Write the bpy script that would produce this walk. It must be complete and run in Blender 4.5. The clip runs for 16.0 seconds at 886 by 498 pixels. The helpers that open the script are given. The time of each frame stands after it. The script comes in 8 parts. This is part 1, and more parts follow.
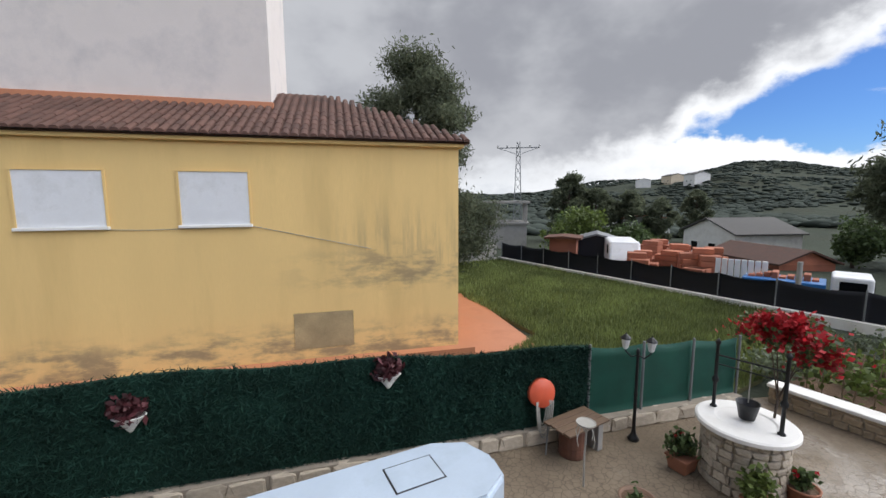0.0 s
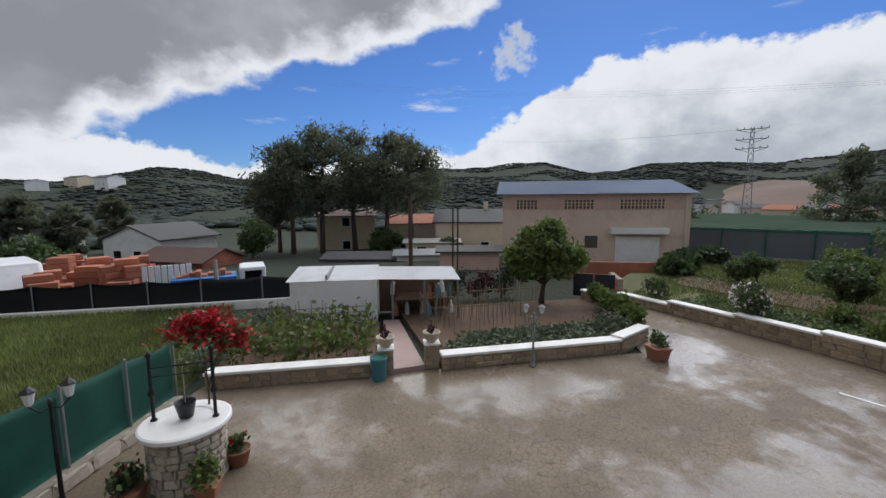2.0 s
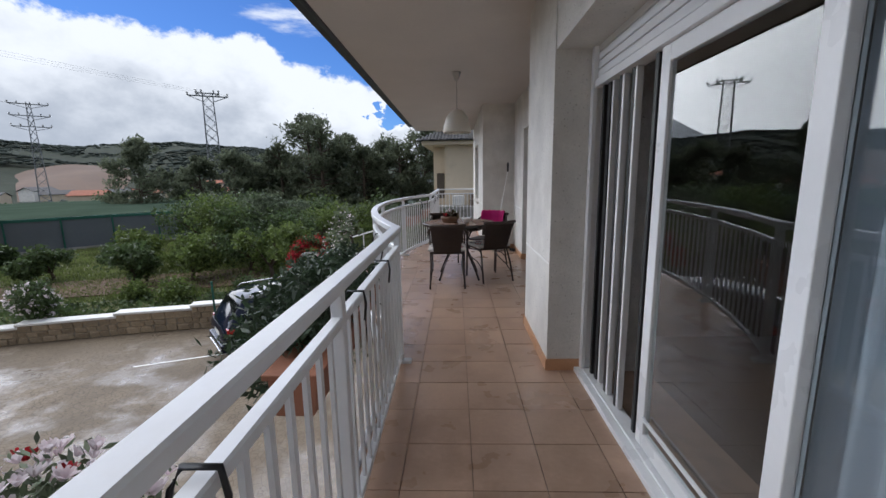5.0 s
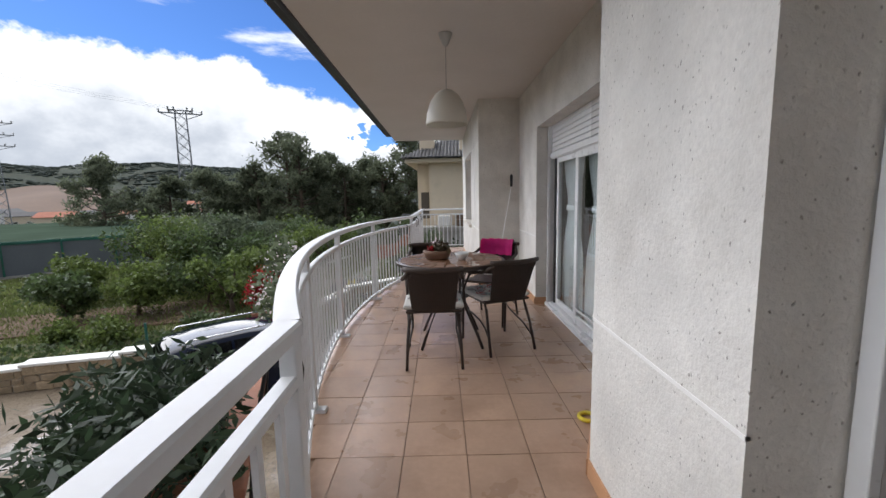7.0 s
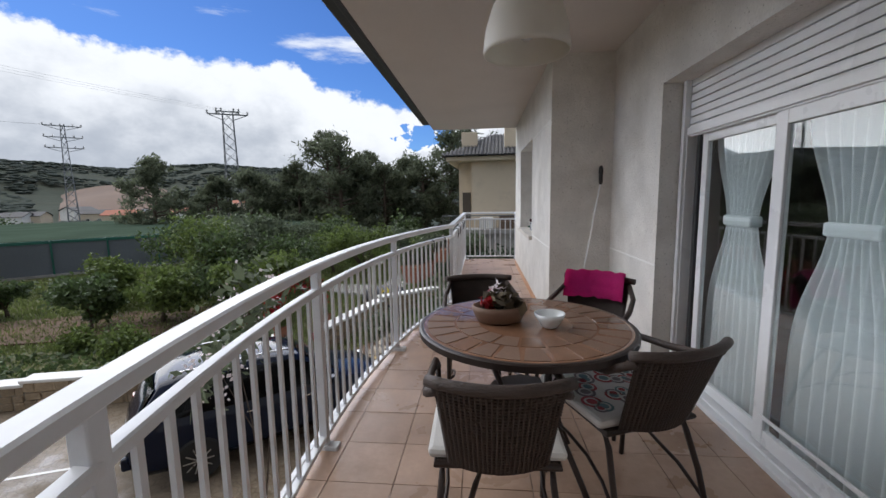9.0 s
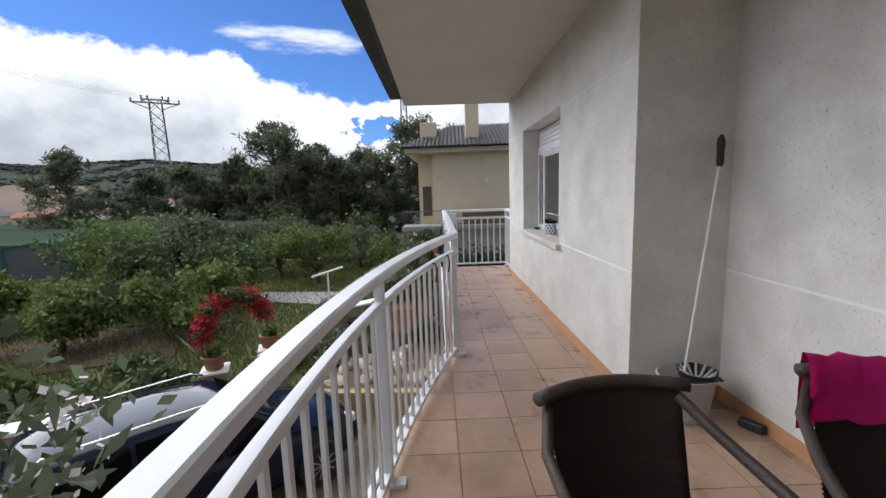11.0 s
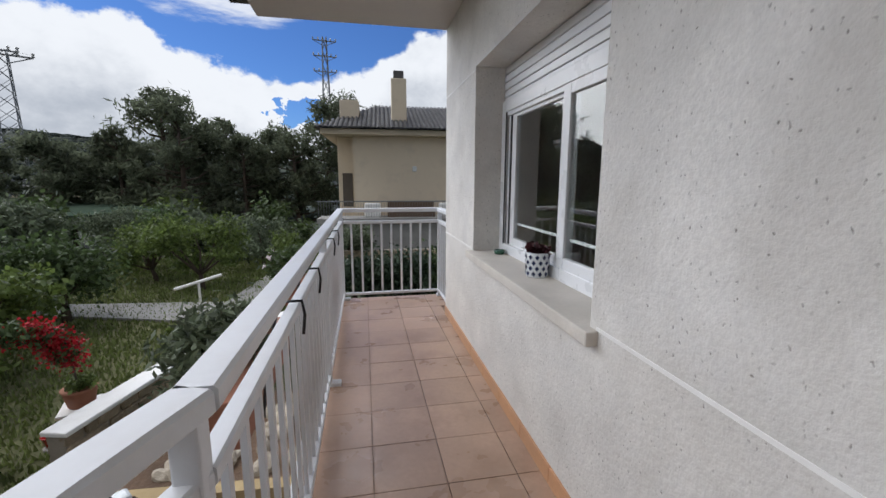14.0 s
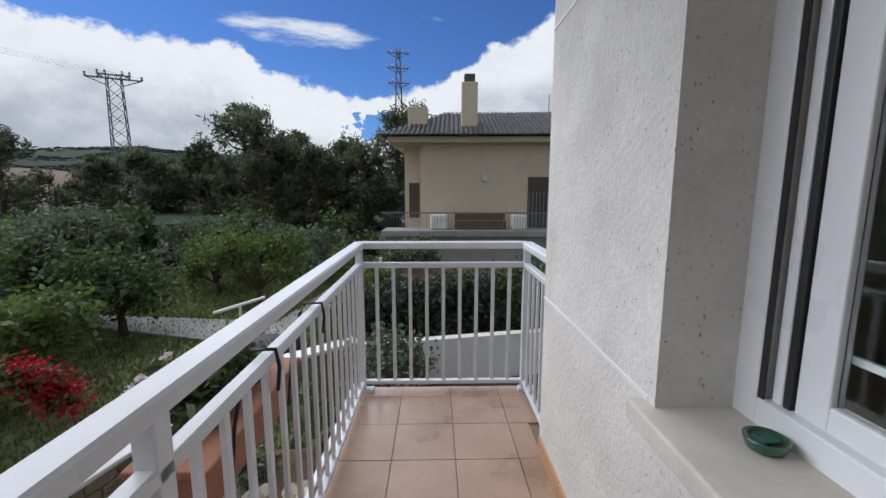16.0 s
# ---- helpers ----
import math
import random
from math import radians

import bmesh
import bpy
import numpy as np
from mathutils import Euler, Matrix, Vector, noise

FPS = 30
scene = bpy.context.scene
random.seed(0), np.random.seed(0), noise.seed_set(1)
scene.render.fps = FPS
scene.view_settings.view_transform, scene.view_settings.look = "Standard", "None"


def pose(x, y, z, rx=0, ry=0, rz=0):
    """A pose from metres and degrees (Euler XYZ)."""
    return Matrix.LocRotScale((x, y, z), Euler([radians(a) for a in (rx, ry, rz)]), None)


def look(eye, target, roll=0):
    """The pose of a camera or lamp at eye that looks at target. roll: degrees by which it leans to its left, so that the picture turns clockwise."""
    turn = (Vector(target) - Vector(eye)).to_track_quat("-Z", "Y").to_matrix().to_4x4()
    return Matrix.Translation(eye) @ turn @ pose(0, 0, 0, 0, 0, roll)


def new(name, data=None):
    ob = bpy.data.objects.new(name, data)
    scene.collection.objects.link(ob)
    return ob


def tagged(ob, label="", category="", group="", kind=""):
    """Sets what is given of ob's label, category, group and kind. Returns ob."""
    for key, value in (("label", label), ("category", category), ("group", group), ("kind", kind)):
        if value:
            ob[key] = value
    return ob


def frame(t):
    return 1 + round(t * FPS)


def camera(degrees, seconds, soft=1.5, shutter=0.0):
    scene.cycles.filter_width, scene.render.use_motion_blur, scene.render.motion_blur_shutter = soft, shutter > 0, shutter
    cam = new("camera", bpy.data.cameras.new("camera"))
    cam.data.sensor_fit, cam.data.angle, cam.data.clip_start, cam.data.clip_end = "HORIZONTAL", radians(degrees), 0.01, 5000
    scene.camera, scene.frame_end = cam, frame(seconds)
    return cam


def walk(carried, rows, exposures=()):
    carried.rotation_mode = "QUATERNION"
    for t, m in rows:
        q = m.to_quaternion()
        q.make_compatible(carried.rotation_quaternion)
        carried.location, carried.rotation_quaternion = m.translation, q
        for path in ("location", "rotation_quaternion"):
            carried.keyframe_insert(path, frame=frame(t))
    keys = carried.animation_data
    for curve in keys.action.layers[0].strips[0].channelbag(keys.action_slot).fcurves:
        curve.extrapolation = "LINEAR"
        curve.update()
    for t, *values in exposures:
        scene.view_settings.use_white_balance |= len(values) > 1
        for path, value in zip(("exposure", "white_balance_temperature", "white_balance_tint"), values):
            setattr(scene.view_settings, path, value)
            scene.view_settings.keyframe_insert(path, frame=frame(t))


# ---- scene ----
cam = camera(95.0, 16.0)
PATH = [
    (0, (0.611, -0.113, 1.279), (-0.303, -1.874, 1.032), -0.2),
    (0.5, (0.601, -0.148, 1.283), (-0.832, -1.522, 1.038), -0.3),
    (1, (0.548, -0.138, 1.294), (-1.234, -1.015, 1.053), -0.2),
    (1.5, (0.540, 0.024, 1.356), (-1.418, -0.308, 1.118), -0.4),
    (2, (0.554, 0.105, 1.374), (-1.412, 0.382, 1.137), -0.4),
    (2.5, (0.553, 0.204, 1.436), (-1.223, 1.088, 1.183), -0.5),
    (3, (0.577, 0.176, 1.389), (-0.785, 1.617, 1.123), -0.7),
    (3.5, (0.643, 0.355, 1.356), (-0.154, 2.163, 1.041), -0.9),
    (4, (0.798, 0.622, 1.402), (0.446, 2.556, 1.038), -0.7),
    (4.5, (0.87, 0.969, 1.343), (0.734, 2.932, 0.981), -0.8),
    (7, (0.827, 3.167, 1.266), (0.834, 5.151, 1.013), -1.2),
    (7.5, (0.799, 3.634, 1.297), (0.789, 5.62, 1.056), -1.1),
    (8, (0.818, 4.062, 1.306), (0.766, 6.047, 1.069), -0.8),
    (8.5, (0.774, 4.498, 1.295), (0.65, 6.479, 1.054), -0.9),
    (9, (0.711, 4.89, 1.29), (0.521, 6.866, 1.041), -1.0),
    (11.5, (0.191, 6.945, 1.305), (0.338, 8.918, 1.017), -1.8),
    (12, (0.198, 7.343, 1.303), (0.511, 9.296, 1.004), -1.4),
    (12.5, (0.201, 7.734, 1.313), (0.746, 9.63, 0.98), -0.8),
    (13, (0.329, 8.154, 1.282), (0.971, 10.014, 0.924), -0.5),
    (13.5, (0.472, 8.602, 1.274), (1.02, 10.493, 0.919), -0.1),
    (14, (0.612, 9.041, 1.282), (0.985, 10.977, 0.946), 0.2),
    (14.5, (0.724, 9.502, 1.298), (0.937, 11.465, 0.979), 0.4),
    (15, (0.775, 9.971, 1.312), (0.874, 11.945, 1.011), 0.4),
    (15.5, (0.82, 10.431, 1.319), (0.871, 12.409, 1.024), 0.6),
    (16, (0.832, 10.888, 1.309), (0.872, 12.866, 1.017), 0.0),
]
walk(cam, [(t, look(eye, target, roll)) for t, eye, target, roll in PATH], [(0, 0.64, 6300, 10), (1.5, 0.42, 6200, 10), (2.5, 0.20, 6100, 10), (4.2, 0.36, 5850, 10), (7, 0.84, 6200, 10), (7.5, 0.66, 6200, 10), (9, 0.56, 6100, 10), (11.5, 0.70, 6150, 10), (13, 0.54, 6150, 10), (16, 0.34, 6050, 10)])


# ==== world, sun and exposure ====
SUN_AZ, SUN_EL = 58.0, 42.0   # degrees: azimuth to the left of +y, and height


def sky_world():
    w = bpy.data.worlds.new("sky")
    scene.world = w
    w.use_nodes = True
    nt = w.node_tree
    N, L = nt.nodes, nt.links
    N.clear()

    def node(kind, **kw):
        n = N.new(kind)
        for k, v in kw.items():
            n.inputs[k].default_value = v
        return n

    def m(op, a, b=None, clamp=False):
        n = N.new("ShaderNodeMath")
        n.operation, n.use_clamp = op, clamp
        for i, v in enumerate((a, b)):
            if v is None:
                continue
            if isinstance(v, (int, float)):
                n.inputs[i].default_value = v
            else:
                L.new(v, n.inputs[i])
        return n.outputs[0]

    def ramp(v, lo, hi):
        n = N.new("ShaderNodeMapRange")
        n.interpolation_type = "SMOOTHSTEP"
        L.new(v, n.inputs[0])
        n.inputs[1].default_value, n.inputs[2].default_value = lo, hi
        return n.outputs[0]

    tc = N.new("ShaderNodeTexCoord")
    sep = N.new("ShaderNodeSeparateXYZ")
    L.new(tc.outputs["Generated"], sep.inputs[0])
    x, y, z = sep.outputs
    sky = N.new("ShaderNodeTexSky")
    sky.sky_type, sky.sun_disc = "NISHITA", False
    sky.sun_elevation, sky.sun_rotation = radians(SUN_EL), radians(-SUN_AZ)
    sky.altitude, sky.air_density, sky.dust_density, sky.ozone_density = 250, 1.0, 0.2, 3.5

    def noise_at(scale, detail, rough, sx, sy, sz, off=0.0):
        mp = N.new("ShaderNodeMapping")
        mp.inputs["Scale"].default_value = (sx, sy, sz)
        mp.inputs["Location"].default_value = (off, off * 0.7, off * 0.3)
        L.new(tc.outputs["Generated"], mp.inputs[0])
        n = node("ShaderNodeTexNoise", Scale=scale, Detail=detail, Roughness=rough)
        L.new(mp.outputs[0], n.inputs["Vector"])
        return n.outputs[0]

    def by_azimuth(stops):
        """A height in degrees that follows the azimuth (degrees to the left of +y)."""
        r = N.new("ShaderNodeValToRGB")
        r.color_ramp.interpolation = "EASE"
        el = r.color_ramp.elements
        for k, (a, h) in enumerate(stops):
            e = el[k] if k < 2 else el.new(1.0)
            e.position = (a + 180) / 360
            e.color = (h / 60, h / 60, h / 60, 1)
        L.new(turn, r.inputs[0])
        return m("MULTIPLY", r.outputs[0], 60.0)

    def sway(n, amount):
        return m("MULTIPLY", m("SUBTRACT", n, 0.5), amount)

    azim = m("MULTIPLY", m("ARCTAN2", m("MULTIPLY", x, -1.0), y), 57.2958)
    elev = m("MULTIPLY", m("ARCSINE", z), 57.2958)
    turn = m("DIVIDE", m("ADD", azim, 180.0), 360.0)
    big = noise_at(2.2, 8, 0.55, 1, 1, 2.2, 3.1)
    puff = noise_at(7.5, 9, 0.58, 1, 1, 1.5, 1.3)
    curl = noise_at(26.0, 6, 0.6, 1, 1, 1.2, 4.4)
    wisp = noise_at(5.0, 7, 0.62, 0.8, 0.8, 4.0, 7.7)
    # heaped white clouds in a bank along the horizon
    # the tall tops behind the house are unseen, added to light the facades
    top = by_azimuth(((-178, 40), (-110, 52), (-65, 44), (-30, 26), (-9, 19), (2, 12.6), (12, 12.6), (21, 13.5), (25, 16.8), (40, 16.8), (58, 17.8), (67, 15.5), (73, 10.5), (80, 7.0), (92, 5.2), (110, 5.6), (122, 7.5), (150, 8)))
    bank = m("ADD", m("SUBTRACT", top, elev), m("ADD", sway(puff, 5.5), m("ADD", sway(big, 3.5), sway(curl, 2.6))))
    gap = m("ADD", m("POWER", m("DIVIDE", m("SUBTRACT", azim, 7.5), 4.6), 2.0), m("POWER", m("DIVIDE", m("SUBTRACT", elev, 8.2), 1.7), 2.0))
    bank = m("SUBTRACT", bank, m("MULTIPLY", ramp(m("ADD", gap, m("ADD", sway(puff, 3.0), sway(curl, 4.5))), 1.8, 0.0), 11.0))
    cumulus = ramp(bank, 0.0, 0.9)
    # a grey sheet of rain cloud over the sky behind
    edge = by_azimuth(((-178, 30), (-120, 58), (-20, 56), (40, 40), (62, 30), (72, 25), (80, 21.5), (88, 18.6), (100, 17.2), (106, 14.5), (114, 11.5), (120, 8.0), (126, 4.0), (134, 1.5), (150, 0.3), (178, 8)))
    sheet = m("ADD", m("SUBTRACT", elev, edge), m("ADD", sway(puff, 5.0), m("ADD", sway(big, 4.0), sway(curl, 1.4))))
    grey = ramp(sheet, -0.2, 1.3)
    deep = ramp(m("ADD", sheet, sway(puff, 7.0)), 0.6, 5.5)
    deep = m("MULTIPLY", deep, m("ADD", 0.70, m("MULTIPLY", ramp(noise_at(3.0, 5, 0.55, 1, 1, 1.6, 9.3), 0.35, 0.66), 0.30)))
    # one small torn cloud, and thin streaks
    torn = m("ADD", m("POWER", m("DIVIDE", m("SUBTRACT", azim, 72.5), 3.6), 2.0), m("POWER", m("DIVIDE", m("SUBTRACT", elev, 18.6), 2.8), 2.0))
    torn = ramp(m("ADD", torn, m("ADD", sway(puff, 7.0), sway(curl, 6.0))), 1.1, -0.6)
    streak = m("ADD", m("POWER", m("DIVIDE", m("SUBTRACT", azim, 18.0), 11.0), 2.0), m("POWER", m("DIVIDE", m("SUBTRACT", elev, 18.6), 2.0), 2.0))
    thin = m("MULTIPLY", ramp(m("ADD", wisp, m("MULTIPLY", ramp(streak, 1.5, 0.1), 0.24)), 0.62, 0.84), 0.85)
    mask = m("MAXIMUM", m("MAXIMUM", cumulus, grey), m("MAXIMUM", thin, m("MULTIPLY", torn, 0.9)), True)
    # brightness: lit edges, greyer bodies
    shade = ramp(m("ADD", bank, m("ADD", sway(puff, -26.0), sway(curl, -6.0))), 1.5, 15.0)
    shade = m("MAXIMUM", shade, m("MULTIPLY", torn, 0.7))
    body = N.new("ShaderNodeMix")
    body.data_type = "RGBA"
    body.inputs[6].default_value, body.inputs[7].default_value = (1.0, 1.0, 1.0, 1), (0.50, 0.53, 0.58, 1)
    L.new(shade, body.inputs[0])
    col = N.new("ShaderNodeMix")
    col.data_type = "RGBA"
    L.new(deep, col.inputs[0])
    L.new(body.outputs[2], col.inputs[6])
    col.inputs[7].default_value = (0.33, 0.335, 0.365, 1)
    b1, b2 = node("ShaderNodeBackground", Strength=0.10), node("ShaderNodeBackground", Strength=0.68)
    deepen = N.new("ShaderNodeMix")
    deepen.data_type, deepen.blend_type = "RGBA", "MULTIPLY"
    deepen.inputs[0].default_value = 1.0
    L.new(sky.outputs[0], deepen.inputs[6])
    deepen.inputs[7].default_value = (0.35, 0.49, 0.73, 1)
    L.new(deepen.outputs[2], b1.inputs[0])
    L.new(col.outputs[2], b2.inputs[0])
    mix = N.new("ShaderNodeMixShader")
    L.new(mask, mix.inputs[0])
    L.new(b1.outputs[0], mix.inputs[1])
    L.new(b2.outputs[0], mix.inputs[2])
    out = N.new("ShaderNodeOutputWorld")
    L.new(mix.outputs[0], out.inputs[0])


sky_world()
sun = new("sun", bpy.data.lights.new("sun", "SUN"))
sun.data.energy, sun.data.angle, sun.data.color = 3.1, radians(90), (1.0, 0.97, 0.93)
sun.matrix_world = pose(0, 0, 30, 90 - SUN_EL, 0, 180 + SUN_AZ)


# ==== materials ====
def mat(name, color, rough=0.6, var=0.15, scale=8.0, fine=60.0, bump=0.1, metal=0.0, stain=None, stain_amt=0.0, stain_scale=1.2,
        coat=0.0, island=0.0, obrand=0.0, trans=0.0, stretch=(1, 1, 1), bumpdist=0.01, wet=0.0, spec=0.5):
    """A surface with a base colour, broad and fine variation, stains, relief and, if asked, a wet gloss in patches."""
    m = bpy.data.materials.new(name)
    m.use_nodes = True
    nt = m.node_tree
    N, L = nt.nodes, nt.links
    b = N["Principled BSDF"]
    tc = N.new("ShaderNodeTexCoord")
    mp = N.new("ShaderNodeMapping")
    mp.inputs["Scale"].default_value = stretch
    L.new(tc.outputs["Object"], mp.inputs[0])

    def noise_tex(s, d=4, r=0.55):
        n = N.new("ShaderNodeTexNoise")
        n.inputs["Scale"].default_value, n.inputs["Detail"].default_value, n.inputs["Roughness"].default_value = s, d, r
        L.new(mp.outputs[0], n.inputs["Vector"])
        return n.outputs[0]

    def rng(v, lo, hi, a=0.0, z=1.0):
        n = N.new("ShaderNodeMapRange")
        L.new(v, n.inputs[0])
        for i, q in enumerate((lo, hi, a, z)):
            n.inputs[i + 1].default_value = q
        return n.outputs[0]

    def mixc(f, a, c):
        n = N.new("ShaderNodeMix")
        n.data_type = "RGBA"
        L.new(f, n.inputs[0]) if not isinstance(f, float) else None
        for i, q in ((6, a), (7, c)):
            if isinstance(q, tuple):
                n.inputs[i].default_value = (*q[:3], 1)
            else:
                L.new(q, n.inputs[i])
        return n.outputs[2]

    big, small = noise_tex(scale), noise_tex(fine, 3)
    lo = tuple(c * (1 - var) for c in color)
    hi = tuple(min(1, c * (1 + var)) for c in color)
    base = mixc(rng(big, 0.3, 0.7), lo, hi)
    base = mixc(rng(small, 0.35, 0.75, 0, 0.5), base, tuple(c * (1 - 1.2 * var) for c in color))
    if stain:
        s = noise_tex(stain_scale, 6, 0.62)
        base = mixc(rng(s, 0.5, 0.68, 0, stain_amt), base, stain)
    for amt, src in ((island, "Random Per Island"), (obrand, "Random")):
        if amt:
            g = N.new("ShaderNodeNewGeometry" if src == "Random Per Island" else "ShaderNodeObjectInfo")
            hs = N.new("ShaderNodeHueSaturation")
            L.new(rng(g.outputs[src], 0, 1, 1 - amt, 1 + amt), hs.inputs["Value"])
            L.new(base, hs.inputs["Color"])
            base = hs.outputs[0]
    L.new(base, b.inputs["Base Color"])
    if wet:
        w = noise_tex(0.55, 5, 0.6)
        L.new(rng(w, 0.40, 0.60, rough, wet), b.inputs["Roughness"])
    else:
        L.new(rng(big, 0.2, 0.8, max(0.02, rough - 0.08), min(1, rough + 0.08)), b.inputs["Roughness"])
    b.inputs["Metallic"].default_value = metal
    b.inputs["Specular IOR Level"].default_value = spec
    if coat:
        b.inputs["Coat Weight"].default_value, b.inputs["Coat Roughness"].default_value = coat, 0.05
    if trans:
        b.inputs["Subsurface Weight"].default_value = 0.0
        t = N.new("ShaderNodeBsdfTranslucent")
        L.new(base, t.inputs[0])
        mx = N.new("ShaderNodeMixShader")
        mx.inputs[0].default_value = trans
        L.new(b.outputs[0], mx.inputs[1])
        L.new(t.outputs[0], mx.inputs[2])
        L.new(mx.outputs[0], N["Material Output"].inputs[0])
    if bump:
        bp = N.new("ShaderNodeBump")
        bp.inputs["Strength"].default_value, bp.inputs["Distance"].default_value = min(1.0, bump), bumpdist
        L.new(small, bp.inputs["Height"])
        L.new(bp.outputs[0], b.inputs["Normal"])
    return m


def glass_mat(name, tint=(0.9, 0.95, 0.95)):
    m = bpy.data.materials.new(name)
    m.use_nodes = True
    N, L = m.node_tree.nodes, m.node_tree.links
    b = N["Principled BSDF"]
    b.inputs["Base Color"].default_value = (*tint, 1)
    b.inputs["Roughness"].default_value = 0.0
    b.inputs["IOR"].default_value = 1.55
    b.inputs["Transmission Weight"].default_value = 1.0
    return m


def pitted_mat(name, color):
    """Rendered wall cast with small pits and dark specks."""
    m = mat(name, color, 0.85, 0.12, 3.5, 60, 0.5, stain=(0.46, 0.43, 0.38), stain_amt=0.38, stain_scale=1.8)
    N, L = m.node_tree.nodes, m.node_tree.links
    b = N["Principled BSDF"]
    tc = N.new("ShaderNodeTexCoord")
    v = N.new("ShaderNodeTexVoronoi")
    v.inputs["Scale"].default_value = 58.0
    mp = N.new("ShaderNodeMapping")
    mp.inputs["Scale"].default_value = (1, 1, 0.75)
    L.new(tc.outputs["Object"], mp.inputs[0])
    n = N.new("ShaderNodeTexNoise")
    n.inputs["Scale"].default_value = 3.0
    L.new(tc.outputs["Object"], n.inputs["Vector"])
    warp = N.new("ShaderNodeTexNoise")
    warp.inputs["Scale"].default_value, warp.inputs["Detail"].default_value = 38.0, 3
    L.new(tc.outputs["Object"], warp.inputs["Vector"])
    sway = N.new("ShaderNodeVectorMath")
    sway.operation = "MULTIPLY_ADD"
    sway.inputs[1].default_value = (0.022, 0.022, 0.022)
    L.new(warp.outputs["Color"], sway.inputs[0])
    L.new(mp.outputs[0], sway.inputs[2])
    L.new(sway.outputs[0], v.inputs["Vector"])
    r = N.new("ShaderNodeMapRange")
    L.new(v.outputs["Distance"], r.inputs[0])
    r.inputs[1].default_value, r.inputs[2].default_value, r.inputs[3].default_value, r.inputs[4].default_value = 0.05, 0.24, 1.0, 0.0
    wh = N.new("ShaderNodeTexWhiteNoise")
    L.new(v.outputs["Position"], wh.inputs["Vector"])
    few = N.new("ShaderNodeMapRange")
    few.inputs[1].default_value, few.inputs[2].default_value = 0.35, 1.0
    L.new(wh.outputs["Value"], few.inputs[0])
    mu = N.new("ShaderNodeMath")
    mu.operation = "MULTIPLY"
    L.new(r.outputs[0], mu.inputs[0])
    L.new(few.outputs[0], mu.inputs[1])
    mx = N.new("ShaderNodeMix")
    mx.data_type = "RGBA"
    old = b.inputs["Base Color"].links[0].from_socket
    L.new(mu.outputs[0], mx.inputs[0])
    L.new(old, mx.inputs[6])
    mx.inputs[7].default_value = (0.20, 0.18, 0.155, 1)
    L.new(mx.outputs[2], b.inputs["Base Color"])
    bp = N.new("ShaderNodeBump")
    bp.invert = True
    bp.inputs["Strength"].default_value, bp.inputs["Distance"].default_value = 0.6, 0.004
    L.new(mu.outputs[0], bp.inputs["Height"])
    L.new(b.inputs["Normal"].links[0].from_socket, bp.inputs["Normal"])
    L.new(bp.outputs[0], b.inputs["Normal"])
    return m


def crazed_mat(name):
    """Stamped concrete yard, wet after rain: small irregular cells, brown dirt and shining puddles."""
    m = mat(name, (0.200, 0.158, 0.113), 0.50, 0.25, 0.8, 14, 0.0, stain=(0.125, 0.095, 0.065), stain_amt=0.8, stain_scale=0.45)
    N, L = m.node_tree.nodes, m.node_tree.links
    b = N["Principled BSDF"]
    tc = N.new("ShaderNodeTexCoord")
    v = N.new("ShaderNodeTexVoronoi")
    v.feature = "DISTANCE_TO_EDGE"
    v.inputs["Scale"].default_value = 9.5
    L.new(tc.outputs["Object"], v.inputs["Vector"])
    r = N.new("ShaderNodeMapRange")
    L.new(v.outputs["Distance"], r.inputs[0])
    r.inputs[1].default_value, r.inputs[2].default_value = 0.01, 0.075
    mx = N.new("ShaderNodeMix")
    mx.data_type = "RGBA"
    old = b.inputs["Base Color"].links[0].from_socket
    L.new(r.outputs[0], mx.inputs[0])
    mx.inputs[6].default_value = (0.120, 0.094, 0.066, 1)
    L.new(old, mx.inputs[7])
    L.new(mx.outputs[2], b.inputs["Base Color"])
    n = N.new("ShaderNodeTexNoise")
    n.inputs["Scale"].default_value, n.inputs["Detail"].default_value, n.inputs["Roughness"].default_value = 0.30, 9, 0.68
    L.new(tc.outputs["Object"], n.inputs["Vector"])
    q = N.new("ShaderNodeMapRange")
    L.new(n.outputs[0], q.inputs[0])
    for i, a in enumerate((0.48, 0.58, 0.72, 0.16)):
        q.inputs[i + 1].default_value = a
    L.new(q.outputs[0], b.inputs["Roughness"])
    wet = N.new("ShaderNodeMapRange")
    L.new(n.outputs[0], wet.inputs[0])
    for i, a in enumerate((0.48, 0.58, 0.24, 0.50)):
        wet.inputs[i + 1].default_value = a
    L.new(wet.outputs[0], b.inputs["Specular IOR Level"])
    n2 = N.new("ShaderNodeTexNoise")
    n2.inputs["Scale"].default_value, n2.inputs["Detail"].default_value = 9.0, 6
    L.new(tc.outputs["Object"], n2.inputs["Vector"])
    b1 = N.new("ShaderNodeBump")
    b1.inputs["Strength"].default_value, b1.inputs["Distance"].default_value = 0.3, 0.015
    L.new(n2.outputs[0], b1.inputs["Height"])
    b2 = N.new("ShaderNodeBump")
    b2.inputs["Strength"].default_value, b2.inputs["Distance"].default_value = 0.22, 0.008
    L.new(r.outputs[0], b2.inputs["Height"])
    L.new(b1.outputs[0], b2.inputs["Normal"])
    L.new(b2.outputs[0], b.inputs["Normal"])
    return m


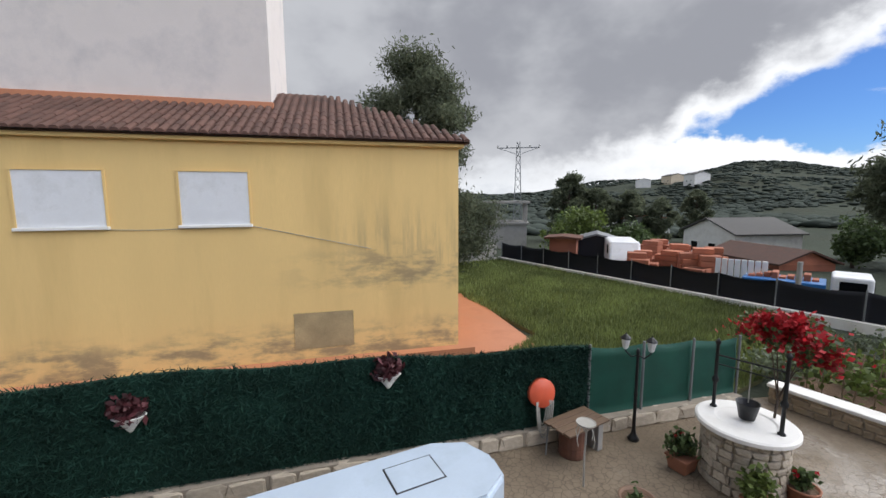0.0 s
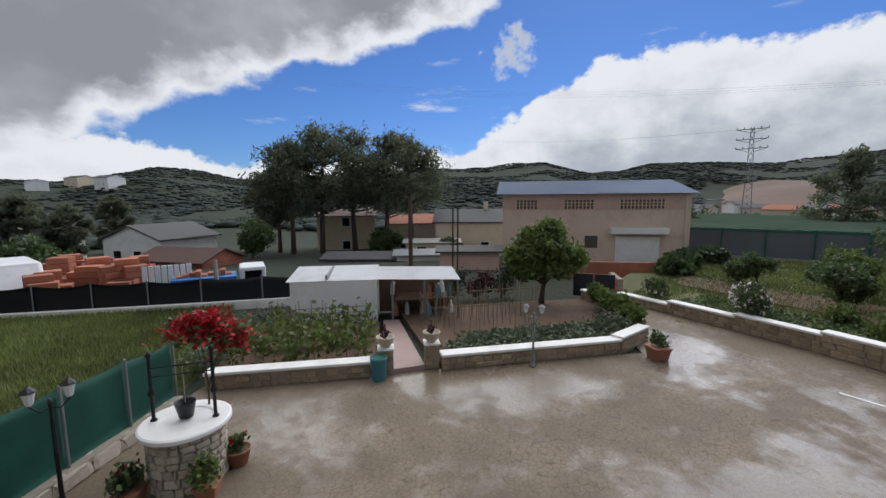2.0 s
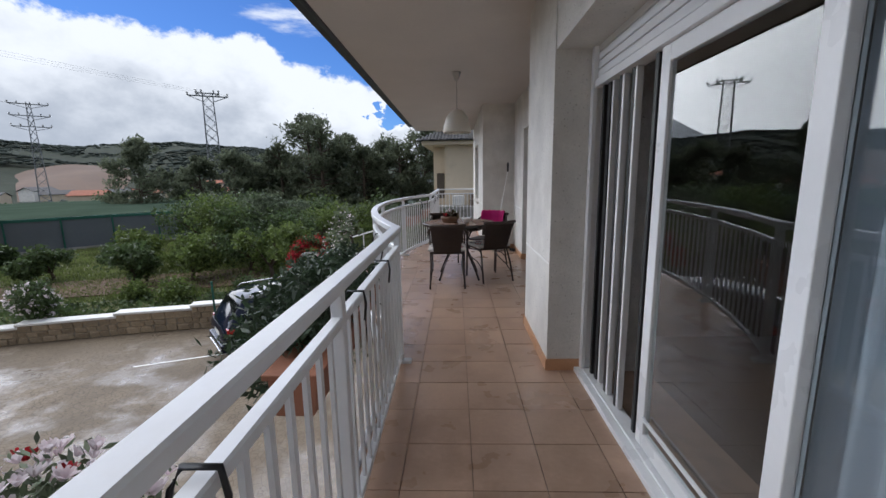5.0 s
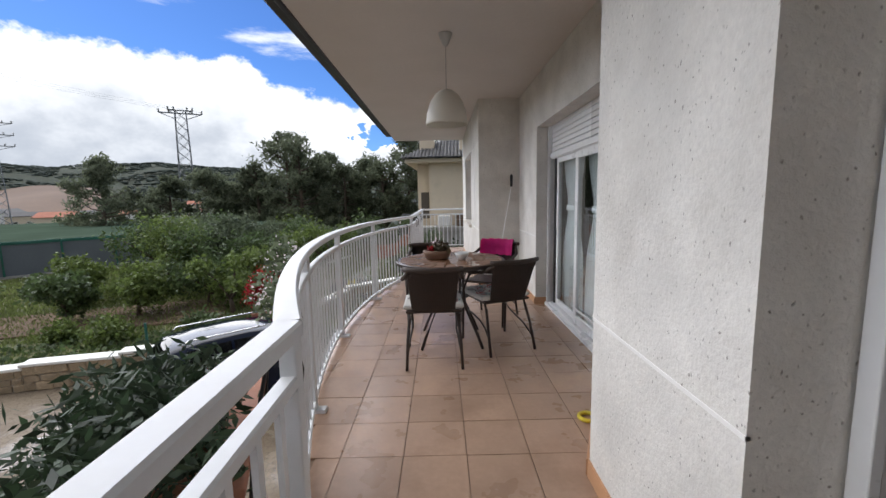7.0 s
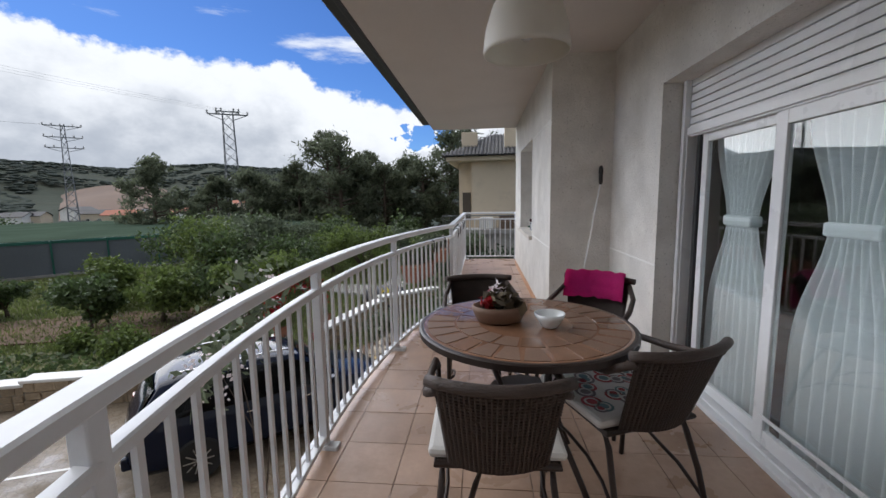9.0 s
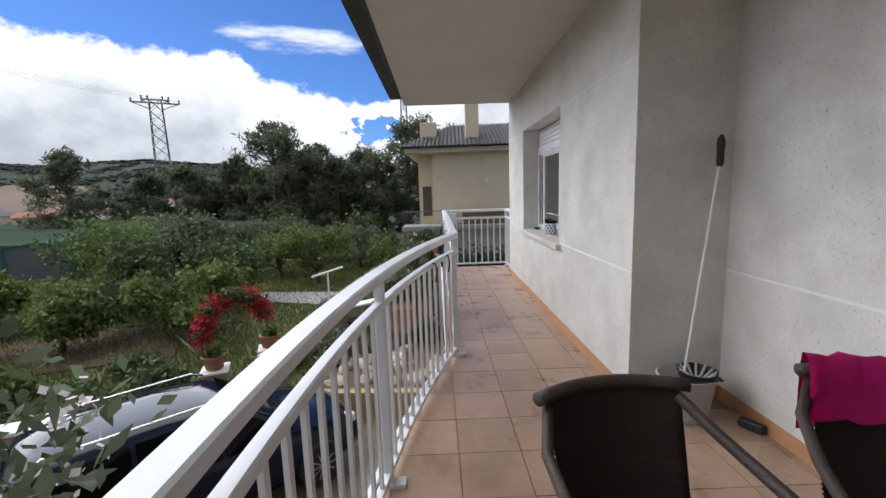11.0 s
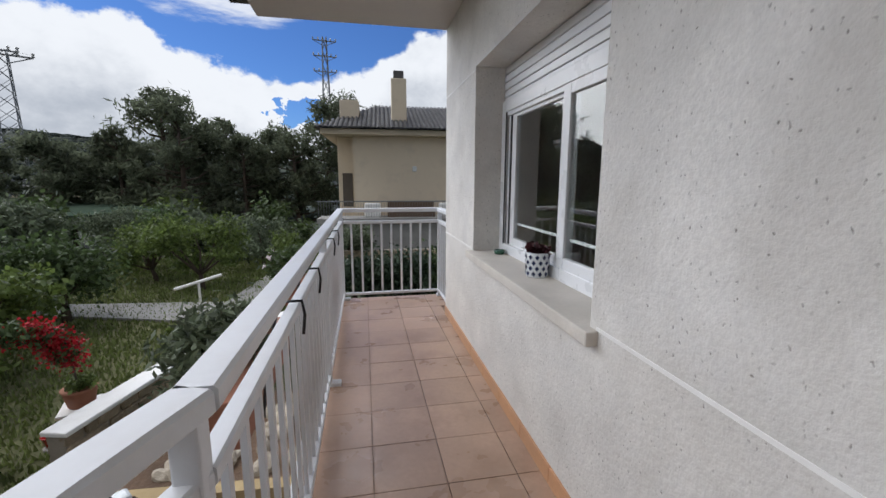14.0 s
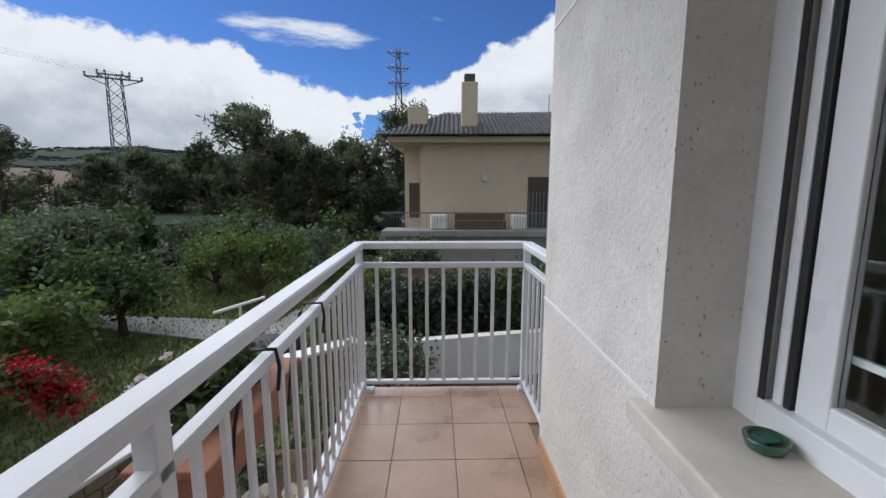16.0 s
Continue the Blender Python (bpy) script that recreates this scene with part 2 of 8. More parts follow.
def stained_mat(name, color):
    """Yellow render with a mouldy streaked band near its end and damp above the ground."""
    m = mat(name, color, 0.9, 0.05, 0.7, 30, 0.15, stain=(0.60, 0.42, 0.17), stain_amt=0.5, stain_scale=0.9, stretch=(1, 1, 0.16))
    N, L = m.node_tree.nodes, m.node_tree.links
    b = N["Principled BSDF"]
    tc = N.new("ShaderNodeTexCoord")
    sep = N.new("ShaderNodeSeparateXYZ")
    L.new(tc.outputs["Object"], sep.inputs[0])

    def op(kind, a, c):
        n = N.new("ShaderNodeMath")
        n.operation, n.use_clamp = kind, kind == "MULTIPLY"
        for i, v in enumerate((a, c)):
            if isinstance(v, (int, float)):
                n.inputs[i].default_value = v
            else:
                L.new(v, n.inputs[i])
        return n.outputs[0]

    def span(v, lo, hi):
        n = N.new("ShaderNodeMapRange")
        n.interpolation_type = "SMOOTHSTEP"
        L.new(v, n.inputs[0])
        n.inputs[1].default_value, n.inputs[2].default_value = lo, hi
        return n.outputs[0]

    def streaks(scale, stretch, detail=6):
        mp = N.new("ShaderNodeMapping")
        mp.inputs["Scale"].default_value = stretch
        L.new(tc.outputs["Object"], mp.inputs[0])
        n = N.new("ShaderNodeTexNoise")
        n.inputs["Scale"].default_value, n.inputs["Detail"].default_value, n.inputs["Roughness"].default_value = scale, detail, 0.65
        L.new(mp.outputs[0], n.inputs["Vector"])
        return n.outputs[0]
    x, z = sep.outputs[0], sep.outputs[2]
    zz = op("ADD", z, op("SUBTRACT", streaks(1.1, (1, 1, 0.4)), 0.5))
    drip = span(streaks(3.2, (1.0, 1.0, 0.10)), 0.42, 0.66)
    cloud = span(streaks(1.6, (0.6, 1, 1.6)), 0.40, 0.62)
    band = op("MULTIPLY", op("MULTIPLY", span(zz, 1.65, 2.15), span(zz, 3.3, 2.5)), span(x, 5.5, 1.2))
    tall = op("MULTIPLY", op("MULTIPLY", span(zz, 2.0, 2.6), span(zz, 4.6, 2.8)), span(x, 4.2, 2.2))
    low = op("MULTIPLY", span(zz, 1.15, 0.45), cloud)
    mould = op("MAXIMUM", op("MULTIPLY", band, op("MULTIPLY", cloud, 0.75)), op("MULTIPLY", op("MULTIPLY", tall, drip), 0.45))
    mould = op("MAXIMUM", mould, op("MULTIPLY", low, 0.8))
    mx = N.new("ShaderNodeMix")
    mx.data_type = "RGBA"
    L.new(mould, mx.inputs[0])
    L.new(b.inputs["Base Color"].links[0].from_socket, mx.inputs[6])
    mx.inputs[7].default_value = (0.23, 0.185, 0.12, 1)
    L.new(mx.outputs[2], b.inputs["Base Color"])
    return m


M = {
    "wall": pitted_mat("wall_render", (0.70, 0.68, 0.64)),
    "soffit": mat("soffit", (0.60, 0.56, 0.52), 0.9, 0.05, 1.5, 30, 0.1),
    "white": mat("white_paint", (0.67, 0.685, 0.71), 0.38, 0.04, 4, 50, 0.06, stain=(0.55, 0.53, 0.50), stain_amt=0.3, stain_scale=3.5),
    "pvc": mat("white_pvc", (0.80, 0.81, 0.82), 0.3, 0.03, 3, 40, 0.03),
    "sill": mat("sill_stone", (0.62, 0.58, 0.52), 0.7, 0.08, 5, 70, 0.15, stain=(0.38, 0.35, 0.30), stain_amt=0.5),
    "tile": mat("terracotta_tile", (0.42, 0.285, 0.205), 0.30, 0.14, 3.2, 35, 0.06, obrand=0.10, stain=(0.27, 0.17, 0.115), stain_amt=0.6, stain_scale=2.6),
    "grout": mat("tile_grout", (0.27, 0.19, 0.14), 0.8, 0.15, 10, 60, 0.1),
    "skirting": mat("skirting_tile", (0.50, 0.27, 0.14), 0.45, 0.12, 4, 40, 0.05, obrand=0.08),
    "black": mat("black_rubber", (0.02, 0.02, 0.022), 0.5, 0.2, 10, 60, 0.05),
    "dark_gutter": mat("dark_gutter", (0.035, 0.035, 0.04), 0.45, 0.2, 5, 40, 0.05),
    "yard": crazed_mat("wet_stamped_concrete"),
    "ground": mat("grassy_ground", (0.056, 0.066, 0.050), 0.95, 0.25, 0.12, 3, 0.5, stain=(0.055, 0.055, 0.040), stain_amt=0.6, stain_scale=0.04, bumpdist=0.2, spec=0.05),
    "lawn": mat("meadow_soil", (0.125, 0.130, 0.052), 0.95, 0.35, 0.5, 12, 0.6, stain=(0.12, 0.105, 0.05), stain_amt=0.7, stain_scale=0.5, bumpdist=0.05),
    "grass": mat("grass_blades", (0.175, 0.215, 0.068), 0.8, 0.4, 0.6, 8, 0.0, island=0.4, trans=0.3),
    "soil": mat("garden_soil", (0.125, 0.078, 0.048), 0.95, 0.3, 1.5, 20, 0.8, bumpdist=0.04),
    "yellow": stained_mat("yellow_render", (0.78, 0.55, 0.23)),
    "mould": mat("mould_streak", (0.40, 0.31, 0.17), 0.95, 0.3, 1.5, 30, 0.1),
    "upper": mat("grey_white_render", (0.66, 0.61, 0.58), 0.9, 0.06, 0.8, 30, 0.1, stain=(0.46, 0.44, 0.44), stain_amt=0.6, stain_scale=0.8),
    "rooftile": mat("brown_roof_tile", (0.115, 0.055, 0.040), 0.75, 0.25, 3, 40, 0.3, obrand=0.25, island=0.25, stain=(0.08, 0.05, 0.04), stain_amt=0.5),
    "terrace": mat("red_terrace_paint", (0.50, 0.21, 0.11), 0.35, 0.1, 1.2, 20, 0.05, stain=(0.32, 0.13, 0.07), stain_amt=0.4),
    "hedge": mat("artificial_hedge", (0.016, 0.046, 0.034), 0.9, 0.35, 1.2, 60, 0.4, island=0.25, spec=0.15),
    "mesh_green": mat("green_shade_mesh", (0.02, 0.115, 0.085), 0.7, 0.2, 1.8, 90, 0.25),
    "mesh_black": mat("black_shade_mesh", (0.010, 0.012, 0.020), 0.6, 0.3, 1.2, 80, 0.2),
    "stone": mat("honey_stone", (0.36, 0.28, 0.19), 0.85, 0.25, 4, 40, 0.5, obrand=0.22, stain=(0.20, 0.16, 0.11), stain_amt=0.5),
    "pale_stone": mat("pale_stone", (0.44, 0.38, 0.30), 0.85, 0.2, 5, 50, 0.5, obrand=0.25),
    "mortar": mat("mortar", (0.30, 0.26, 0.21), 0.9, 0.15, 6, 50, 0.3),
    "whitewash": mat("whitewash", (0.80, 0.79, 0.76), 0.7, 0.05, 3, 40, 0.15, stain=(0.5, 0.48, 0.43), stain_amt=0.35),
    "iron": mat("black_iron", (0.015, 0.016, 0.018), 0.4, 0.3, 8, 60, 0.1, metal=0.3),
    "terracotta": mat("terracotta_pot", (0.30, 0.125, 0.072), 0.7, 0.15, 6, 50, 0.15),
    "wood": mat("weathered_wood", (0.14, 0.09, 0.056), 0.75, 0.25, 4, 60, 0.3, stretch=(1, 8, 8)),
    "brownwood": mat("brown_wardrobe_wood", (0.26, 0.12, 0.06), 0.45, 0.2, 3, 30, 0.05, stretch=(1, 6, 0.6)),
    "ochre": mat("ochre_render", (0.40, 0.30, 0.15), 0.85, 0.1, 1.5, 30, 0.15, stain=(0.24, 0.17, 0.09), stain_amt=0.5),
    "rust": mat("rusty_metal", (0.12, 0.05, 0.03), 0.8, 0.3, 6, 50, 0.3),
    "concrete": mat("grey_concrete", (0.33, 0.32, 0.30), 0.9, 0.12, 2, 40, 0.3, stain=(0.2, 0.19, 0.18), stain_amt=0.5),
    "reel": mat("orange_reel", (0.62, 0.10, 0.045), 0.45, 0.1, 5, 40, 0.05),
    "hose": mat("grey_hose", (0.34, 0.33, 0.30), 0.6, 0.1, 10, 50, 0.05),
    "pinkwall": mat("pink_beige_render", (0.64, 0.50, 0.39), 0.9, 0.06, 0.5, 20, 0.15, stain=(0.33, 0.24, 0.18), stain_amt=0.3),
    "pinkband": mat("pink_brick_band", (0.58, 0.40, 0.33), 0.9, 0.12, 0.9, 10, 0.2),
    "cream": mat("cream_render", (0.66, 0.56, 0.42), 0.9, 0.05, 0.6, 20, 0.1, stain=(0.42, 0.36, 0.28), stain_amt=0.3),
    "solar": mat("blue_roof_sheet", (0.10, 0.16, 0.27), 0.65, 0.12, 0.6, 10, 0.05),
    "brick": mat("red_brick", (0.36, 0.13, 0.075), 0.85, 0.2, 1.5, 20, 0.2, obrand=0.25, island=0.3),
    "leaf": mat("green_leaf", (0.080, 0.120, 0.042), 0.6, 0.25, 1.5, 10, 0.0, island=0.5, trans=0.35),
    "leaf_dark": mat("dark_leaf", (0.040, 0.066, 0.034), 0.6, 0.3, 1.5, 10, 0.0, island=0.5, trans=0.25),
    "leaf_light": mat("light_leaf", (0.130, 0.178, 0.046), 0.6, 0.25, 1.5, 10, 0.0, island=0.45, trans=0.4),
    "leaf_olive": mat("olive_leaf", (0.130, 0.162, 0.095), 0.65, 0.25, 1.5, 10, 0.0, island=0.5, trans=0.25),
    "pine": mat("pine_needles", (0.132, 0.152, 0.098), 0.7, 0.3, 0.6, 6, 0.0, island=0.4, trans=0.55, spec=0.2),
    "woods": mat("far_woods", (0.058, 0.070, 0.060), 0.9, 0.15, 0.05, 1.0, 0.0, island=0.16, spec=0.05),
    "bark": mat("bark", (0.085, 0.062, 0.045), 0.9, 0.3, 5, 30, 0.6, stretch=(1, 1, 0.3), bumpdist=0.03),
    "red_leaf": mat("red_flower", (0.40, 0.014, 0.022), 0.6, 0.25, 3, 20, 0.0, island=0.4, trans=0.3),
    "white_petal": mat("white_petal", (0.86, 0.77, 0.80), 0.6, 0.1, 5, 30, 0.0, island=0.15, trans=0.35),
    "car": mat("dark_blue_car_paint", (0.007, 0.011, 0.026), 0.06, 0.05, 3, 30, 0.0, spec=0.22),
    "carglass": mat("dark_car_glass", (0.006, 0.007, 0.008), 0.04, 0.05, 3, 30, 0.0, spec=0.3),
    "tyre": mat("tyre", (0.016, 0.016, 0.016), 0.85, 0.15, 10, 60, 0.2),
    "alloy": mat("alloy", (0.55, 0.55, 0.56), 0.3, 0.05, 6, 40, 0.03, metal=1.0),
    "chrome": mat("chrome", (0.75, 0.75, 0.76), 0.12, 0.04, 6, 40, 0.0, metal=1.0),
    "redlamp": mat("red_lamp", (0.40, 0.01, 0.01), 0.15, 0.1, 6, 40, 0.0, coat=0.8),
    "wicker": mat("brown_wicker", (0.052, 0.035, 0.028), 0.55, 0.25, 9, 70, 0.5, stretch=(1, 1, 3)),
    "mosaic": mat("stone_mosaic_top", (0.21, 0.11, 0.065), 0.22, 0.22, 6, 40, 0.05, coat=0.4, obrand=0.3),
    "clay": mat("clay_bowl", (0.20, 0.12, 0.08), 0.6, 0.15, 6, 50, 0.1),
    "porcelain": mat("white_porcelain", (0.75, 0.78, 0.79), 0.15, 0.03, 6, 40, 0.0, coat=0.4),
    "pink": mat("magenta_cloth", (0.62, 0.012, 0.20), 0.85, 0.12, 8, 80, 0.3),
    "shade": mat("lamp_shade", (0.78, 0.75, 0.68), 0.45, 0.04, 5, 40, 0.03, trans=0.35),
    "greyplastic": mat("grey_plastic", (0.42, 0.42, 0.41), 0.45, 0.05, 5, 40, 0.03),
    "curtain": mat("sheer_curtain", (0.84, 0.88, 0.90), 0.9, 0.05, 5, 60, 0.1, trans=0.45, stretch=(1, 12, 0.3)),
    # dark base colour stands in for the shade inside rooms, windows and openings
    "room": mat("unlit_interior_tone", (0.10, 0.085, 0.07), 0.9, 0.2, 1.0, 20, 0.0),
    "bluebin": mat("blue_green_plastic", (0.05, 0.20, 0.25), 0.5, 0.15, 5, 40, 0.05),
    "sheet": mat("white_sheet_roof", (0.79, 0.80, 0.82), 0.35, 0.06, 1.2, 20, 0.05, stain=(0.45, 0.45, 0.43), stain_amt=0.4),
    "slate": mat("dark_roof", (0.075, 0.072, 0.072), 0.75, 0.2, 1.5, 20, 0.2, island=0.25),
    "steel": mat("galvanised_steel", (0.22, 0.23, 0.24), 0.55, 0.15, 2, 30, 0.05, metal=0.4),
    "blue": mat("blue_tipper_paint", (0.02, 0.15, 0.42), 0.4, 0.12, 2, 30, 0.05),
    "clear": glass_mat("window_glass"),
    "earth": mat("bare_red_earth", (0.15, 0.096, 0.066), 0.95, 0.2, 0.05, 1.0, 0.0),
}


# ==== mesh helpers ====
def bm_new():
    return bmesh.new()


def box(bm, a, b, bevel=0.0):
    (x0, y0, z0), (x1, y1, z1) = a, b
    vs = [bm.verts.new(c) for c in ((x0, y0, z0), (x1, y0, z0), (x1, y1, z0), (x0, y1, z0), (x0, y0, z1), (x1, y0, z1), (x1, y1, z1), (x0, y1, z1))]
    fs = [bm.faces.new([vs[i] for i in f]) for f in ((0, 3, 2, 1), (4, 5, 6, 7), (0, 1, 5, 4), (1, 2, 6, 5), (2, 3, 7, 6), (3, 0, 4, 7))]
    if bevel:
        es = list({e for f in fs for e in f.edges})
        bmesh.ops.bevel(bm, geom=es, offset=bevel, segments=2, affect="EDGES", profile=0.5)
    return bm


def obox(bm, p, q, w, h, bevel=0.0):
    """A bar of width w and height h from p to q (the height as near to z as may be)."""
    p, q = Vector(p), Vector(q)
    d = (q - p).normalized()
    s = d.cross(Vector((0, 0, 1)))
    s = s.normalized() if s.length > 1e-4 else Vector((1, 0, 0))
    u = s.cross(d).normalized()
    vs = [bm.verts.new(e + s * a * w / 2 + u * c * h / 2) for e in (p, q) for a, c in ((-1, -1), (1, -1), (1, 1), (-1, 1))]
    fs = [bm.faces.new([vs[i] for i in f]) for f in ((3, 2, 1, 0), (4, 5, 6, 7), (0, 1, 5, 4), (1, 2, 6, 5), (2, 3, 7, 6), (3, 0, 4, 7))]
    if bevel:
        bmesh.ops.bevel(bm, geom=list({e for f in fs for e in f.edges}), offset=bevel, segments=1, affect="EDGES")
    return bm


def sweep(bm, pts, w, h, closed=False):
    """A bar of rectangular section along a level line of points; z is its middle height."""
    pts = [Vector(p) for p in pts]
    rings = []
    n = len(pts)
    for i, p in enumerate(pts):
        a = pts[max(i - 1, 0)] if not closed else pts[i - 1]
        b = pts[min(i + 1, n - 1)] if not closed else pts[(i + 1) % n]
        d = (b - a)
        d.z = 0
        d.normalize()
        s = Vector((d.y, -d.x, 0))
        c = 0.16 * min(w, h)
        rings.append([bm.verts.new(p + s * x + Vector((0, 0, z))) for x, z in
                      ((-w / 2 + c, -h / 2), (w / 2 - c, -h / 2), (w / 2, -h / 2 + c), (w / 2, h / 2 - c), (w / 2 - c, h / 2), (-w / 2 + c, h / 2), (-w / 2, h / 2 - c), (-w / 2, -h / 2 + c))])
    for i in range(n if closed else n - 1):
        r, q = rings[i], rings[(i + 1) % n]
        for k in range(8):
            bm.faces.new((r[k], r[(k + 1) % 8], q[(k + 1) % 8], q[k]))
    if not closed:
        bm.faces.new(rings[0][::-1])
        bm.faces.new(rings[-1])
    return bm


def tube(bm, pts, radii, seg=8):
    """A round bar through points, with a radius (or one for each point)."""
    pts = [Vector(p) for p in pts]
    if not isinstance(radii, (list, tuple)):
        radii = [radii] * len(pts)
    rings = []
    for i, p in enumerate(pts):
        d = (pts[min(i + 1, len(pts) - 1)] - pts[max(i - 1, 0)]).normalized()
        s = d.cross(Vector((0.13, 0.31, 1) if abs(d.z) < 0.9 else (1, 0.2, 0))).normalized()
        u = s.cross(d)
        rings.append([bm.verts.new(p + (s * math.cos(a) + u * math.sin(a)) * radii[i]) for a in (2 * math.pi * k / seg for k in range(seg))])
    for r, q in zip(rings, rings[1:]):
        for k in range(seg):
            bm.faces.new((r[k], r[(k + 1) % seg], q[(k + 1) % seg], q[k]))
    bm.faces.new(rings[0][::-1])
    bm.faces.new(rings[-1])
    return bm


def lathe(bm, profile, seg=24, at=(0, 0, 0), squash=1.0):
    """A turned body from (radius, height) pairs."""
    rings = []
    for r, z in profile:
        rings.append([bm.verts.new((at[0] + r * math.cos(2 * math.pi * k / seg), at[1] + squash * r * math.sin(2 * math.pi * k / seg), at[2] + z)) for k in range(seg)])
    for a, b in zip(rings, rings[1:]):
        for k in range(seg):
            bm.faces.new((a[k], a[(k + 1) % seg], b[(k + 1) % seg], b[k]))
    bm.faces.new(rings[0][::-1])
    bm.faces.new(rings[-1])
    return bm


def prism(bm, outline, z0, z1):
    lo = [bm.verts.new((x, y, z0)) for x, y in outline]
    hi = [bm.verts.new((x, y, z1)) for x, y in outline]
    n = len(outline)
    bm.faces.new(lo[::-1])
    bm.faces.new(hi)
    for i in range(n):
        bm.faces.new((lo[i], lo[(i + 1) % n], hi[(i + 1) % n], hi[i]))
    return bm


def mesh_of(name, bm, material, smooth=False):
    bmesh.ops.recalc_face_normals(bm, faces=bm.faces)
    me = bpy.data.meshes.new(name)
    bm.to_mesh(me)
    bm.free()
    me.materials.append(material)
    if smooth:
        for p in me.polygons:
            p.use_smooth = True
    return me


def thing(name, label, category, at=(0, 0, 0), rz=0.0, group="", kind=""):
    ob = new(name)
    ob.matrix_world = pose(*at, 0, 0, rz)
    ob.empty_display_size = 0.2
    return tagged(ob, label, category, group, kind)


def part(name, bm, material, parent, label="", smooth=False, kind=""):
    """One mesh under a thing or a part, in the thing's own coordinates."""
    ob = new(name, bm if isinstance(bm, bpy.types.Mesh) else mesh_of(name, bm, material, smooth))
    ob.parent = parent
    return tagged(ob, label, "", "", kind)


def solid(name, bm, material, label="", category="", kind="structure", smooth=False, group=""):
    return tagged(new(name, mesh_of(name, bm, material, smooth)), label, category, group, kind)


def leaf_mesh(name, spots, size, material, rng, elong=1.8, droop=0.0):
    """Many small leaves, one at each spot (n x 3), turned at random: one mesh."""
    n = len(spots)
    d = rng.normal(size=(n, 3))
    d[:, 2] -= droop
    d /= np.linalg.norm(d, axis=1)[:, None]
    e = np.cross(d, rng.normal(size=(n, 3)))
    e /= np.linalg.norm(e, axis=1)[:, None] + 1e-9
    s = size * rng.uniform(0.6, 1.3, (n, 1))
    a, b = d * s * elong / 2, e * s / 2
    spots = np.asarray(spots)
    v = np.stack([spots - a, spots + b, spots + a, spots - b], 1).reshape(-1, 3)
    me = bpy.data.meshes.new(name)
    me.vertices.add(4 * n)
    me.vertices.foreach_set("co", v.ravel())
    me.loops.add(4 * n)
    me.loops.foreach_set("vertex_index", np.arange(4 * n))
    me.polygons.add(n)
    me.polygons.foreach_set("loop_start", np.arange(0, 4 * n, 4))
    me.update(calc_edges=True)
    me.materials.append(material)
    return me


def blossom_mesh(name, spots, axes, size, material, rng, petals=9):
    """Half-open daisies: cups of narrow petals round an axis, each petal bent outwards at its tip."""
    vs, fs = [], []
    for c, a in zip(spots, axes):
        a = Vector(a).normalized()
        e = a.orthogonal().normalized()
        g = a.cross(e)
        s = size * rng.uniform(0.6, 1.15)
        wide = rng.uniform(0.35, 1.05)
        c = Vector(c)
        for k in range(petals):
            q = 2 * math.pi * (k + rng.uniform(-.2, .2)) / petals
            o = e * math.cos(q) + g * math.sin(q)
            w = (a.cross(o)) * s * 0.24
            b = c + o * s * 0.06
            m = c + o * s * (0.2 + 0.26 * wide) + a * s * 0.42
            p = c + o * s * (0.26 + 0.52 * wide) + a * s * rng.uniform(0.55, 0.8)
            n = len(vs)
            vs += [b - w * 0.4, b + w * 0.4, m + w, p + w * 0.35, p - w * 0.35, m - w]
            fs += [(n, n + 1, n + 2, n + 5), (n + 5, n + 2, n + 3, n + 4)]
    me = bpy.data.meshes.new(name)
    me.from_pydata([tuple(v) for v in vs], [], fs)
    me.materials.append(material)
    return me


def clumps(rng, blobs, n, clump=0.25, per=14, shell=0.55):
    """Leaf spots in clumps spread over ellipsoids ((x, y, z), (rx, ry, rz))."""
    vol = np.array([r[0] * r[1] * r[2] for _, r in blobs]) ** (2 / 3)
    pick = rng.choice(len(blobs), size=max(1, n // per), p=vol / vol.sum())
    out = []
    for k in pick:
        c, r = blobs[k]
        d = rng.normal(size=3)
        d /= np.linalg.norm(d)
        q = np.array(c) + d * np.array(r) * rng.uniform(shell, 1.0)
        out.append(q + rng.normal(size=(per, 3)) * clump * min(1.0, min(r)) * rng.uniform(0.6, 1.3))
    return np.concatenate(out)


# ==== the house and its balcony ====
CEIL, RAIL = 2.57, 0.985
ARC_X, ARC_Y, ARC_R = 7.485, 7.0, 7.6
Y_END, X_IN = 13.40, 1.41
Y0 = -0.36


def rail_x(y):
    """The railing's line: straight, a bay that swells outwards, straight again."""
    if y < 4.10:
        return 0.47
    if y < 9.645:
        return ARC_X - math.sqrt(ARC_R ** 2 - (y - ARC_Y) ** 2)
    return 0.36


def wall_x(y):
    return 1.475 if y < 4.86 else 1.475 + (y - 4.86) * 0.44 if y < 5.37 else 1.92 if y < 8.84 else 1.36


def wall_part(name, x0, x1, y0, y1, opening=None, label="rough off-white rendered wall with small pits", top=None):
    """A wall between x0 and x1 (thickness) along y, with one opening (y0, y1, z0, z1)."""
    bm = bm_new()
    top = top or CEIL
    if opening:
        a, b, c, d = opening
        if a > y0:
            box(bm, (x0, y0, -0.15), (x1, a, top))
        if b < y1:
            box(bm, (x0, b, -0.15), (x1, y1, top))
        if d < top:
            box(bm, (x0, a, d), (x1, b, top))
        if c > -0.1:
            box(bm, (x0, a, -0.15), (x1, b, c))
    else:
        box(bm, (x0, y0, -0.15), (x1, y1, top))
    return solid(name, bm, M["wall"], label, "wall")


